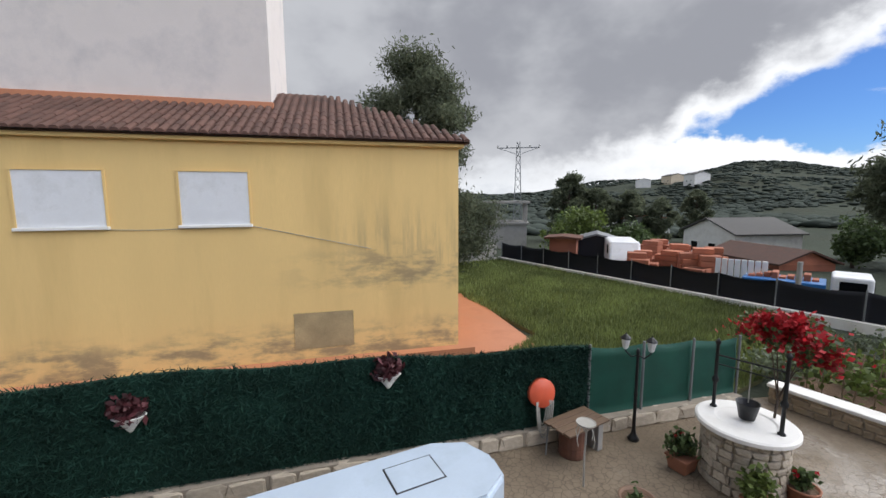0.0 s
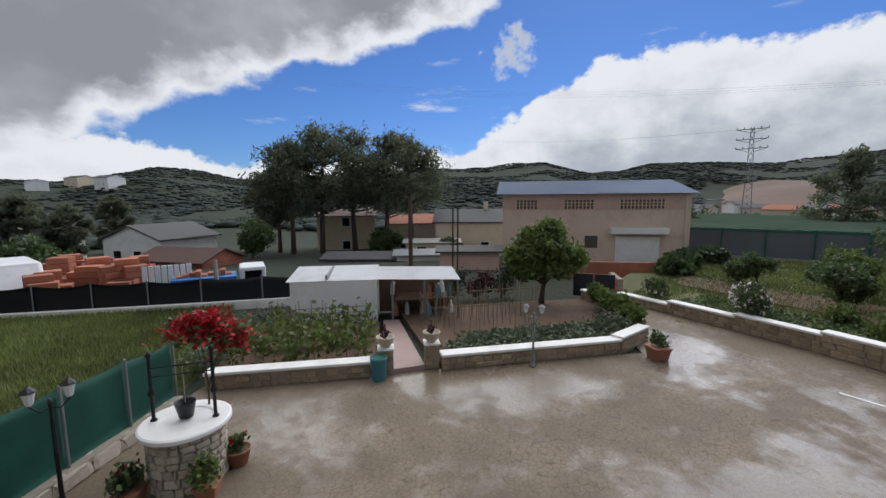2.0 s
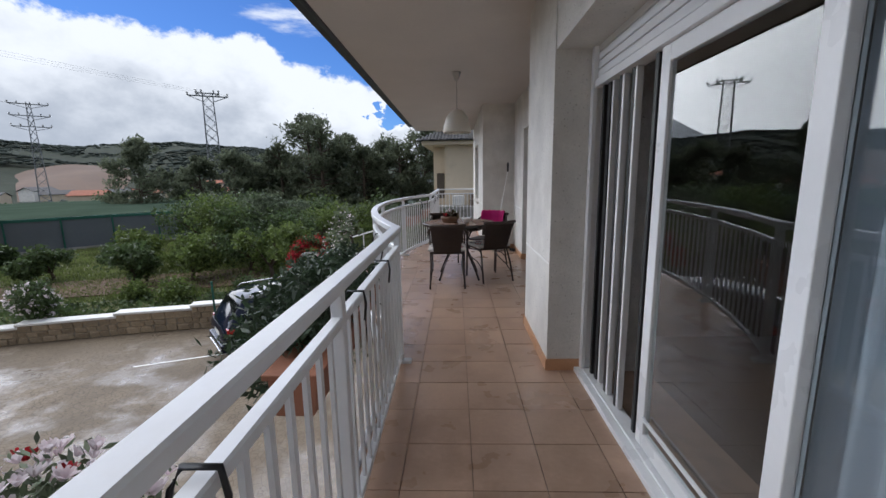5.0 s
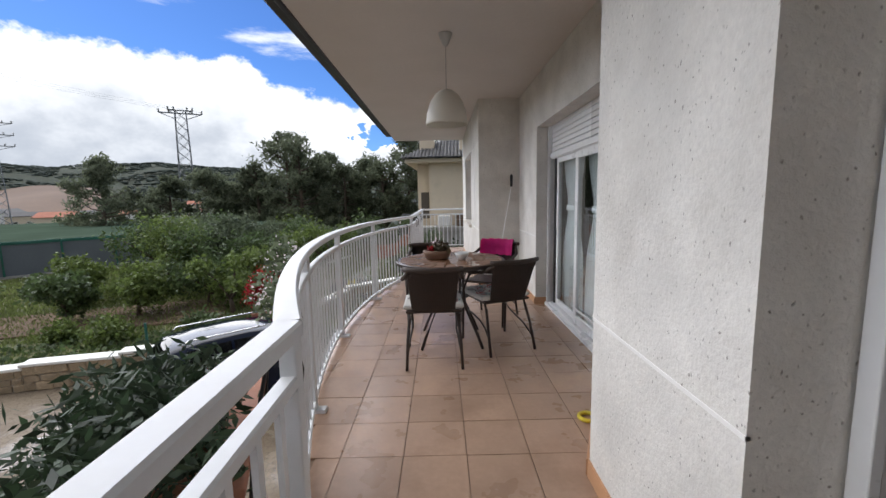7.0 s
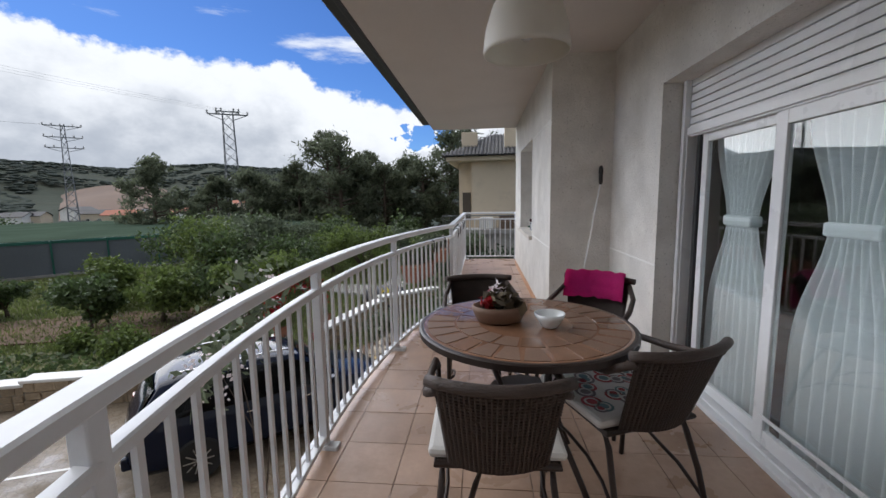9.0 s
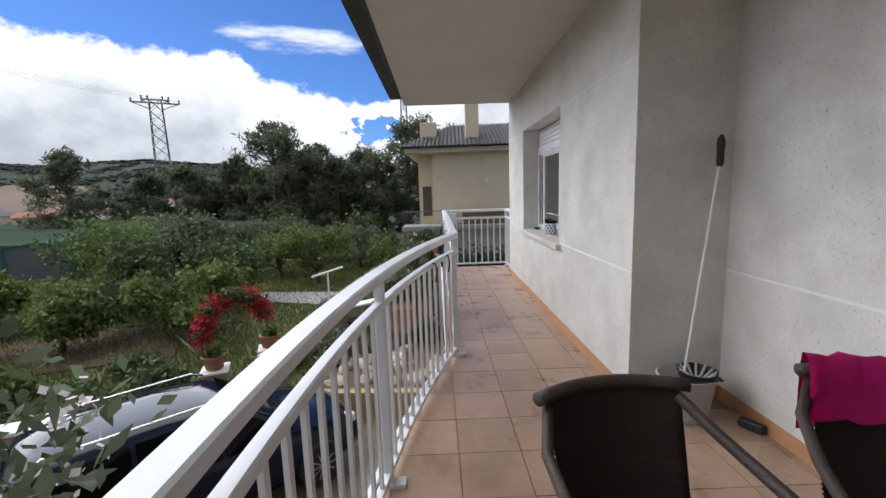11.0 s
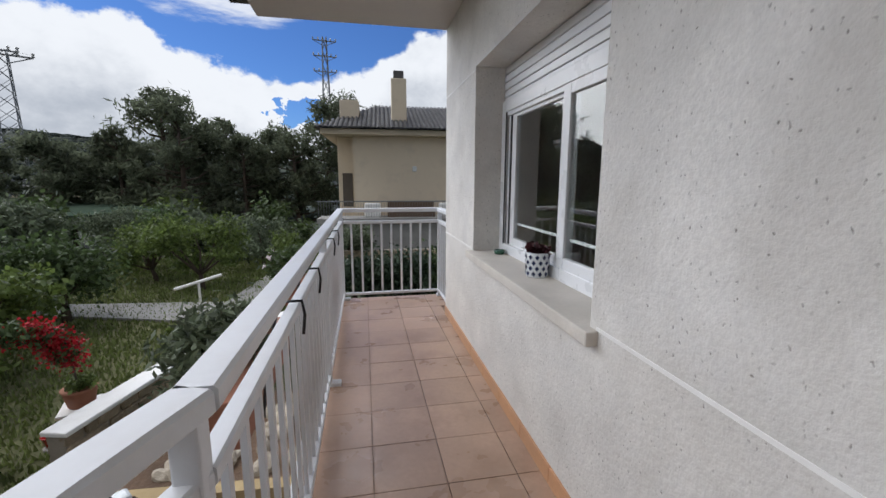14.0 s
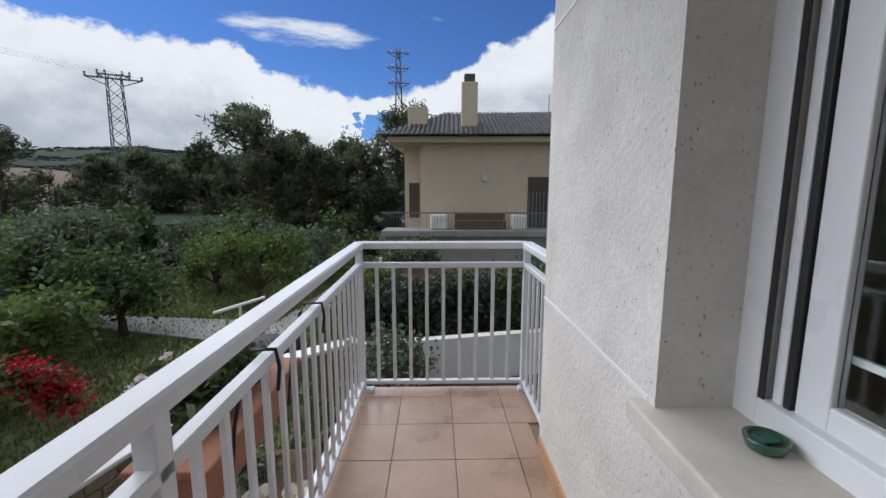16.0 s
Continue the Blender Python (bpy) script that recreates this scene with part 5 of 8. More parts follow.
    panel("rear_window", [(-2.02, -0.64, 1.13), (-1.80, -0.58, 1.47), (-1.80, 0.58, 1.47), (-2.02, 0.64, 1.13)], "carglass")
    part("bumper", box(bm_new(), (-2.27, -0.72, 0.40), (-2.12, 0.72, 0.60), 0.04), M["car"], t)
    part("bumper_strip", box(bm_new(), (-2.285, -0.6, 0.43), (-2.265, 0.6, 0.455), 0.006), M["chrome"], t)
    part("number_plate", box(bm_new(), (-2.20, -0.26, 0.70), (-2.17, 0.26, 0.81), 0.005), M["whitewash"], t)


suv()


# ==== things on the balcony ====
M["yellowpaint"] = mat("yellow_paint", (0.62, 0.50, 0.03), 0.5, 0.12, 6, 40, 0.05)
def wicker_chair(at, rz, cushion, label, name="wicker_chair"):
    """Stacking chair: brown steel tube frame, woven wicker seat and curved back, arms."""
    t = thing(name, label, "chair", at, rz, "chairs round the table")
    tubes = M["tubebrown"]
    for s in (-1, 1):
        part("leg", tube(bm_new(), [(s * 0.235, 0.23, 0.0), (s * 0.235, 0.215, 0.30), (s * 0.235, 0.20, 0.43), (s * 0.245, 0.20, 0.62)], 0.0125, 8), tubes, t, smooth=True)
        part("leg", tube(bm_new(), [(s * 0.225, -0.27, 0.0), (s * 0.215, -0.21, 0.22), (s * 0.20, -0.16, 0.36), (s * 0.20, -0.12, 0.43)], 0.0125, 8), tubes, t, smooth=True)
        part("arm", tube(bm_new(), [(s * 0.245, 0.20, 0.61), (s * 0.25, 0.17, 0.645), (s * 0.255, 0.0, 0.655), (s * 0.245, -0.18, 0.685), (s * 0.20, -0.285, 0.745)], 0.016, 8), M["wicker"], t, smooth=True)
        part("brace", tube(bm_new(), [(s * 0.215, -0.235, 0.12), (s * 0.20, -0.13, 0.20), (s * 0.19, -0.02, 0.24), (s * 0.20, 0.1, 0.27), (s * 0.232, 0.215, 0.30)], 0.008, 6), tubes, t, smooth=True)
    part("seat_frame", tube(bm_new(), [(0.225, 0.2, 0.43), (-0.225, 0.2, 0.43), (-0.22, -0.17, 0.425), (0.22, -0.17, 0.425), (0.225, 0.2, 0.43)], 0.012, 8), tubes, t)
    seat = box(bm_new(), (-0.215, -0.17, 0.425), (0.215, 0.2, 0.437), 0.004)
    part("seat", seat, M["wicker"], t)
    # curved woven back
    bm = bm_new()
    g = []
    nu, nv = 18, 10
    for j in range(nv + 1):
        v = j / nv
        row = []
        for i in range(nu + 1):
            u = i / nu * 2 - 1
            w = 0.175 + 0.035 * v
            row.append(bm.verts.new((u * w, -0.175 - 0.115 * v - 0.055 * (1 - u * u), 0.44 + 0.335 * v)))
        g.append(row)
    for a, b in zip(g, g[1:]):
        for i in range(nu):
            bm.faces.new((a[i], a[i + 1], b[i + 1], b[i]))
    bmesh.ops.solidify(bm, geom=bm.faces[:], thickness=0.012)
    back = part("backrest", bm, M["wicker"], t, smooth=True)
    weave = bm_new()
    for k in range(28):
        v = (k + 0.5) / 28
        w = 0.175 + 0.035 * v
        tube(weave, [(u * w, -0.181 - 0.115 * v - 0.055 * (1 - u * u), 0.44 + 0.335 * v) for u in np.linspace(-1, 1, 9)], 0.0040, 5)
    for k in range(24):
        u = -0.95 + 1.9 * k / 23
        tube(weave, [(u * (0.175 + 0.035 * v), -0.183 - 0.115 * v - 0.055 * (1 - u * u), 0.44 + 0.335 * v) for v in (0.02, 0.35, 0.7, 0.98)], 0.0036, 5)
    part("weave", weave, M["wicker"], back, kind="stuff")
    part("top_roll", tube(bm_new(), [(u * 0.215, -0.29 - 0.055 * (1 - u * u), 0.775) for u in np.linspace(-1.08, 1.08, 11)], 0.019, 10), M["wicker"], t, smooth=True)
    t.scale = (0.92, 1.0, 0.98)
    if cushion:
        c = part("cushion", box(bm_new(), (-0.250, -0.165, 0.438), (0.250, 0.275, 0.476), 0.018), M["cushion"], t, "white cushion with coloured ring pattern")
        rng = random.Random(int(rz * 7) + 3)
        for k in range(26):
            x, y, r = rng.uniform(-0.195, 0.195), rng.uniform(-0.11, 0.22), rng.uniform(0.028, 0.046)
            for q, mt in ((1.0, rng.choice(("ring_red", "ring_teal", "ring_grey"))), (0.72, "cushion"), (0.5, rng.choice(("ring_red", "ring_teal", "ring_grey")))):
                part("ring", lathe(bm_new(), [(r * q, 0.4762), (r * q, 0.4775 + 0.0006 * (1 - q))], 14, (x, y, 0)), M[mt], c)
    return t


M["tubebrown"] = mat("brown_steel_tube", (0.035, 0.024, 0.020), 0.4, 0.15, 8, 50, 0.03, metal=0.2)
M["cushion"] = mat("white_cotton", (0.62, 0.60, 0.57), 0.9, 0.08, 9, 90, 0.2)
M["ring_red"] = mat("red_print", (0.38, 0.07, 0.08), 0.9, 0.1, 9, 90, 0.1)
M["ring_teal"] = mat("teal_print", (0.16, 0.25, 0.26), 0.9, 0.1, 9, 90, 0.1)
M["ring_grey"] = mat("grey_print", (0.20, 0.17, 0.18), 0.9, 0.1, 9, 90, 0.1)

TX, TY = 0.90, 6.68


def round_table():
    t = thing("round_table", "round table with a brown stone mosaic top and iron legs", "table", (TX, TY, 0))
    R = 0.462
    part("tabletop", lathe(bm_new(), [(R - 0.03, 0.695), (R - 0.005, 0.70), (R, 0.71), (R, 0.722), (R - 0.012, 0.729), (0.02, 0.729)], 56), M["mosaic"], t)
    part("edge_band", lathe(bm_new(), [(R - 0.006, 0.698), (R + 0.009, 0.70), (R + 0.010, 0.724), (R + 0.001, 0.7285), (R - 0.004, 0.7285)], 56), M["tubebrown"], t)
    rng = random.Random(2)
    for ring, (r0, r1, n) in enumerate(((0.315, 0.435, 26), (0.205, 0.305, 18))):
        for k in range(n):
            a0, a1 = 2 * math.pi * (k + 0.06) / n, 2 * math.pi * (k + 0.94) / n
            out = [(r * math.cos(a), r * math.sin(a)) for r, a in ((r0, a0 + rng.uniform(0, .04)), (r1, a0), (r1, (a0 + a1) / 2), (r1, a1), (r0, a1 - rng.uniform(0, .04)))]
            part("inlay", prism(bm_new(), out, 0.728, 0.7312), M["mosaic"] if rng.random() < 0.6 else M["clay"], t)
    for k in range(4):
        a = math.pi / 4 + k * math.pi / 2
        c, s = math.cos(a), math.sin(a)
        part("leg", tube(bm_new(), [(0.36 * c, 0.36 * s, 0.0), (0.31 * c, 0.31 * s, 0.10), (0.17 * c, 0.17 * s, 0.33), (0.15 * c, 0.15 * s, 0.48), (0.22 * c, 0.22 * s, 0.62), (0.34 * c, 0.34 * s, 0.697)], 0.013, 8), M["tubebrown"], t, smooth=True)
    part("stretcher", lathe(bm_new(), [(0.150, 0.40), (0.162, 0.40), (0.162, 0.412), (0.150, 0.412)], 24), M["tubebrown"], t)
    part("under_ring", lathe(bm_new(), [(0.33, 0.672), (0.345, 0.672), (0.345, 0.697), (0.33, 0.697)], 32), M["tubebrown"], t)


round_table()
wicker_chair((0.755, 6.30, 0), 1, True, "brown wicker chair with a patterned cushion drawn up to the table")
wicker_chair((1.29, 6.57, 0), 22, True, "brown wicker chair with a patterned cushion, turned from the table")
wicker_chair((TX - 0.18, TY + 0.58, 0), 186, False, "brown wicker chair without cushion beyond the table")
ch = wicker_chair((TX + 0.42, TY + 0.60, 0), 152, False, "brown wicker chair with a magenta cloth over its back")


def cloth():
    t = thing("towel", "magenta cloth hung over a chair back", "cloth", (TX + 0.42, TY + 0.60, 0.0), 152)
    bm = bm_new()
    g = []
    prof = [(-0.372, 0.56), (-0.378, 0.66), (-0.375, 0.76), (-0.36, 0.80), (-0.335, 0.806), (-0.305, 0.79), (-0.285, 0.72), (-0.265, 0.64)]
    for j, (y, z) in enumerate(prof):
        row = []
        for i in range(13):
            u = i / 12 * 2 - 1
            bulge = 0.055 * (u * u)
            row.append(bm.verts.new((u * 0.18 + 0.02, y + bulge + 0.008 * math.sin(i * 1.7 + j), z + 0.006 * math.sin(i * 2.3))))
        g.append(row)
    for a, b in zip(g, g[1:]):
        for i in range(12):
            bm.faces.new((a[i], a[i + 1], b[i + 1], b[i]))
    bmesh.ops.solidify(bm, geom=bm.faces[:], thickness=0.008)
    part("fabric", bm, M["pink"], t, smooth=True)


cloth()


def clay_bowl():
    t = thing("clay_bowl", "oval clay bowl filled with dried flowers on the table", "bowl", (TX - 0.11, TY + 0.02, 0.7315), 10)
    part("bowl", lathe(bm_new(), [(0.085, 0), (0.10, 0.005), (0.122, 0.05), (0.125, 0.075), (0.115, 0.076), (0.10, 0.04), (0.02, 0.03)], 28, squash=0.75), M["clay"], t, smooth=True)
    rng = np.random.default_rng(9)
    bl = [((0, 0, 0.085), (0.09, 0.06, 0.04))]
    part("dried_leaves", leaf_mesh("dried_leaves", clumps(rng, bl, 260, 0.5, 7, 0.1), 0.035, M["olive_dry"], rng), None, t)
    part("red_blooms", leaf_mesh("red_blooms", clumps(rng, [((-0.05, -0.02, 0.09), (0.035, 0.03, 0.03))], 90, 0.4, 7, 0.2), 0.03, M["red_leaf"], rng, 1.1), None, t, kind="stuff")
    part("pale_sprigs", leaf_mesh("pale_sprigs", clumps(rng, [((0.02, 0.02, 0.125), (0.06, 0.05, 0.03))], 70, 0.5, 7, 0.2), 0.014, M["white_petal"], rng, 2.5), None, t)


M["olive_dry"] = mat("dried_leaf", (0.13, 0.10, 0.06), 0.8, 0.3, 9, 60, 0, island=0.5)
clay_bowl()
t = thing("white_bowl", "small white porcelain bowl on the table", "bowl", (TX + 0.10, TY - 0.06, 0.7315))
part("body", lathe(bm_new(), [(0.03, 0), (0.034, 0.004), (0.058, 0.04), (0.066, 0.062), (0.062, 0.062), (0.05, 0.035), (0.01, 0.012)], 28), M["porcelain"], t, smooth=True)


def pendant_lamp():
    t = thing("pendant_lamp", "white dome pendant lamp hanging from the soffit", "lamp", (0.893, 6.62, CEIL))
    part("canopy", lathe(bm_new(), [(0.055, 0.0), (0.055, -0.01), (0.048, -0.03), (0.025, -0.085), (0.012, -0.10)], 20), M["greyplastic"], t, smooth=True)
    part("cord", tube(bm_new(), [(0, 0, -0.09), (0, 0, -0.45)], 0.004, 6), M["hose"], t)
    prof = [(0.022, -0.435), (0.05, -0.442), (0.095, -0.475), (0.135, -0.535), (0.162, -0.62), (0.172, -0.70), (0.169, -0.715)]
    part("shade", lathe(bm_new(), prof + [(r - 0.004, z) for r, z in prof[::-1]], 36), M["shade"], t, "translucent white dome shade", smooth=True)
    part("bulb", lathe(bm_new(), [(0.018, -0.50), (0.02, -0.55), (0.035, -0.61), (0.03, -0.65), (0.01, -0.665)], 16), M["frost"], t, smooth=True)


pendant_lamp()


def mop_bucket():
    t = thing("mop_bucket", "grey plastic mop bucket with a black wringer", "bucket", (1.60, 8.66, 0))
    part("pail", lathe(bm_new(), [(0.115, 0), (0.12, 0.01), (0.15, 0.235), (0.16, 0.24), (0.16, 0.25), (0.145, 0.25), (0.115, 0.02), (0.02, 0.015)], 28, squash=0.85), M["greyplastic"], t, smooth=True)
    w = part("wringer", lathe(bm_new(), [(0.075, 0.20), (0.10, 0.27), (0.105, 0.275), (0.095, 0.275), (0.07, 0.205)], 22, (0.05, -0.01, 0)), M["black"], t, "black wringer basket")
    for k in range(12):
        a = math.pi * 2 * k / 12
        part("rib", tube(bm_new(), [(0.05 + 0.094 * math.cos(a), -0.01 + 0.094 * math.sin(a), 0.278), (0.05 + 0.03 * math.cos(a), -0.01 + 0.03 * math.sin(a), 0.215)], 0.007, 6), M["greyplastic"], w)
    part("handle", tube(bm_new(), [(-0.155, 0, 0.245), (-0.12, -0.12, 0.26), (0, -0.15, 0.27), (0.12, -0.12, 0.26), (0.155, 0, 0.245)], 0.005, 6), M["black"], t)


mop_bucket()
t = thing("mop", "mop with a thin white handle leaning in its bucket", "mop", (1.54, 8.63, 0.02))
part("handle", tube(bm_new(), [(0, 0, 0.02), (0.262, 0.155, 1.40)], 0.0062, 10), M["pvc"], t)
part("grip", lathe(bm_new(), [(0.012, 0), (0.019, 0.02), (0.018, 0.09), (0.022, 0.11), (0.018, 0.15), (0.008, 0.17)], 12, (0.262, 0.155, 1.37)), M["black"], t, "black plastic grip", smooth=True)
t = thing("scrub_brush", "dark brush lying by the skirting", "brush", (1.86, 8.50, 0), 30)
part("block", box(bm_new(), (-0.02, -0.06, 0.0), (0.02, 0.06, 0.05), 0.01), M["black"], t)

t = thing("toy_ring", "yellow plastic toy ring lying on the tiles", "toy", (1.635, 5.33, 0.0))
part("ring", tube(bm_new(), [(0.045 * math.cos(a), 0.045 * math.sin(a), 0.012) for a in np.linspace(0, 5.9, 20)], 0.012, 8), M["yellowpaint"], t, smooth=True)

# pots on the window sill
t = thing("patterned_pot", "white pot with blue leaf pattern holding a succulent on the sill", "plant pot", (1.485, 10.98, 0.788))
b = part("bowl", lathe(bm_new(), [(0.042, 0), (0.046, 0.004), (0.049, 0.10), (0.046, 0.103), (0.043, 0.095), (0.01, 0.085)], 28), M["porcelain"], t, smooth=True)
M["navy"] = mat("navy_print", (0.03, 0.045, 0.12), 0.4, 0.1, 9, 60, 0)
for j in range(4):
    for k in range(11):
        a = 2 * math.pi * (k + 0.5 * (j % 2)) / 11
        z = 0.017 + 0.023 * j
        r = 0.0475 + 0.001 * j
        c, s = math.cos(a), math.sin(a)
        bm = bm_new()
        bm.faces.new([bm.verts.new((r * c - u * s, r * s + u * c, z + v)) for u, v in ((-0.009, 0), (0, -0.011), (0.009, 0), (0, 0.011))])
        bmesh.ops.solidify(bm, geom=bm.faces[:], thickness=0.002)
        part("motif", bm, M["navy"], b)
rng = np.random.default_rng(12)
part("succulent", leaf_mesh("succulent", clumps(rng, [((0, 0, 0.115), (0.04, 0.04, 0.02))], 90, 0.4, 6, 0.2), 0.03, M["darkred"], rng, 1.6), None, t, kind="stuff")
t.scale = (1.25, 1.25, 1.25)
t = thing("saucer", "small dark green glass dish on the sill", "dish", (1.50, 11.63, 0.788))
part("dish", lathe(bm_new(), [(0.028, 0), (0.034, 0.003), (0.041, 0.026), (0.038, 0.027), (0.03, 0.009), (0.008, 0.008)], 26), mat("green_glass", (0.03, 0.10, 0.06), 0.15, 0.2, 8, 40, 0.0, coat=0.5), t, smooth=True)
part("paper", box(bm_new(), (-0.018, -0.015, 0.018), (0.022, 0.018, 0.024), 0.003), M["mesh_green"], t)


# --- flower boxes hung outside the railing ---
def flower_box(at, length, rz, label, leafmat, n, blobs, flowers, seed, leaf=0.017, group="flower boxes on the railing"):
    t = thing("flower_box", label, "flower box", at, rz, group)
    b = box(bm_new(), (-0.10, -length / 2, 0), (0.10, length / 2, 0.17), 0.012)
    for v in b.verts:
        k = 0.76 + 0.24 * v.co.z / 0.17
        v.co.x *= k
    part("trough", b, M["terracotta"], t)
    part("rim", box(bm_new(), (-0.112, -length / 2 - 0.01, 0.15), (0.112, length / 2 + 0.01, 0.176), 0.006), M["terracotta"], t)
    for y in (-length * 0.33, length * 0.33):
        part("hanger", tube(bm_new(), [(0.10, y, 0.03), (0.12, y, 0.22), (0.165, y, 0.41), (0.188, y, 0.450), (0.25, y, 0.450), (0.258, y, 0.40), (0.25, y, 0.33)], 0.006, 6), M["iron"], t, smooth=True)
    rng = np.random.default_rng(seed)
    part("leaves", leaf_mesh("leaves", clumps(rng, blobs, n * 2, 0.16, 12, 0.35), leaf, M[leafmat], rng, 3.2), None, t)
    stems = bm_new()
    for k in range(40):
        c, r = blobs[k % len(blobs)]
        d = rng.normal(size=3)
        d /= np.linalg.norm(d)
        q = np.array(c) + d * np.array(r) * 0.9
        tube(stems, [(rng.uniform(-.05, .05), rng.uniform(-.35, .35) * length, 0.16), tuple((q * 0.5 + np.array([0, 0, 0.12]))), tuple(q)], 0.003, 4)
    part("stems", stems, M["leaf_olive"], t, kind="stuff")
    for nm, mt, k, size in flowers:
        if nm.startswith("open"):
            cs, ds = [], []
            for _ in range(k):
                c, r = blobs[rng.integers(len(blobs))]
                d = rng.normal(size=3)
                d[2] = abs(d[2]) - 0.45
                d /= np.linalg.norm(d)
                cs.append(np.array(c) + d * np.array(r) * rng.uniform(1.0, 1.12))
                ds.append(d + np.array([0, 0, 0.8]) + rng.normal(size=3) * 0.3)
            part(nm, blossom_mesh(nm, np.array(cs), np.array(ds), size, M[mt], rng), None, t, kind="stuff")
            continue
        pts = []
        for _ in range(k):
            c, r = blobs[rng.integers(len(blobs))]
            d = rng.normal(size=3)
            d[2] = abs(d[2]) * 0.9 - 0.25
            d[0] -= 0.35
            d /= np.linalg.norm(d)
            pts.append(np.array(c) + d * np.array(r) * rng.uniform(0.97, 1.1) + rng.normal(size=(22, 3)) * size * 0.27)
        part(nm, leaf_mesh(nm, np.concatenate(pts), size * 0.5, M[mt], rng, 1.5), None, t)
    return t


flower_box((0.25, 1.60, 0.42), 0.95, 0, "terracotta flower box with a dome of white and red daisies", "leaf_olive", 26000,
           [((-0.11, 0.03, 0.20), (0.26, 0.40, 0.26)), ((-0.17, -0.02, 0.02), (0.27, 0.44, 0.30)), ((-0.06, 0.18, 0.27), (0.22, 0.28, 0.20)), ((-0.04, -0.14, 0.24), (0.20, 0.24, 0.20))],
           (("open_white_daisies", "white_petal", 900, 0.025), ("open_red_daisies", "red_leaf", 44, 0.028)), 31, 0.010)
flower_box((0.25, 3.20, 0.42), 0.90, 0, "terracotta flower box with a dense dark green bush", "leaf_dark", 3600,
           [((-0.10, 0.0, 0.28), (0.20, 0.40, 0.20)), ((-0.24, 0.02, 0.12), (0.22, 0.42, 0.24)), ((0.02, 0.10, 0.32), (0.16, 0.22, 0.14))], (), 35)
flower_box((0.10, 4.42, 0.40), 0.80, 19, "terracotta flower box with a dark trailing bush of pointed leaves", "leaf_dark", 6500,
           [((-0.10, -0.20, 0.26), (0.22, 0.34, 0.20)), ((-0.24, 0.02, 0.12), (0.28, 0.42, 0.24)), ((-0.44, 0.0, -0.12), (0.28, 0.38, 0.24)), ((-0.30, -0.1, -0.30), (0.26, 0.40, 0.24)), ((-0.40, 0.36, 0.0), (0.26, 0.30, 0.24))], (("red_blossoms", "red_leaf", 2, 0.03),), 39)
flower_box((0.02, 9.30, 0.40), 0.50, -16, "terracotta flower box with silvery trailing leaves", "leaf_olive", 1500,
           [((-0.06, 0.0, 0.24), (0.14, 0.26, 0.12)), ((-0.02, 0.22, 0.30), (0.12, 0.16, 0.12))], (("yellow_blossoms", "leaf_light", 6, 0.025),), 41)
flower_box((0.14, 10.72, 0.42), 0.80, 0, "terracotta flower box with grey-green trailing foliage", "leaf_olive", 1500,
           [((-0.12, 0.0, 0.22), (0.18, 0.34, 0.14))], (("yellow_blossoms", "leaf_light", 4, 0.025),), 36)
flower_box((0.14, 12.2, 0.42), 0.70, 0, "terracotta flower box with small dark plants", "leaf", 900,
           [((-0.10, 0.0, 0.24), (0.16, 0.30, 0.12))], (("white_blossoms", "white_petal", 5, 0.025),), 38)


green("tall_shrub", "tall airy shrub with small white flowers below the balcony", "shrub", (-0.85, 7.35, GZ), [((0.0, -0.15, 3.42), (0.16, 0.30, 0.20)), ((0.0, 0.10, 3.62), (0.14, 0.22, 0.18)), ((0.0, -0.3, 3.25), (0.14, 0.2, 0.16))], 380, 0.04, "leaf_olive", (0.012, (0.02, 0.03)), 46, 2.2, 0.6, 0.3, extra=(("blossoms", "white_petal", 260, 0.024),))

# ==== gardens round the yard ====
def sheet(name, outline, z, material, label, category, h=0.12):
    return solid(name, prism(bm_new(), outline, z - h, z), M[material], label, category)


sheet("ground_plot_a", [(-9.36, -4.2), (-9.46, -0.30), (-13.6, -0.15), (-13.7, -4.6)], GZ + 0.10, "soil", "tilled brown soil of the bean plot", "soil", 0.3)
sheet("ground_plot_b", [(-9.62, 1.30), (-9.94, 6.5), (-10.7, 7.8), (-15.5, 8.6), (-15.3, 0.5)], GZ + 0.10, "soil", "tilled brown soil of the vegetable plot", "soil", 0.3)
M["pinkslab"] = mat("pink_paving", (0.36, 0.25, 0.22), 0.6, 0.12, 2, 30, 0.1)
sheet("pavement_path", [(-9.30, 0.22), (-9.45, 1.02), (-13.6, 0.50), (-13.6, -0.05)], GZ + 0.115, "pinkslab", "pinkish paved garden path", "path", 0.25)


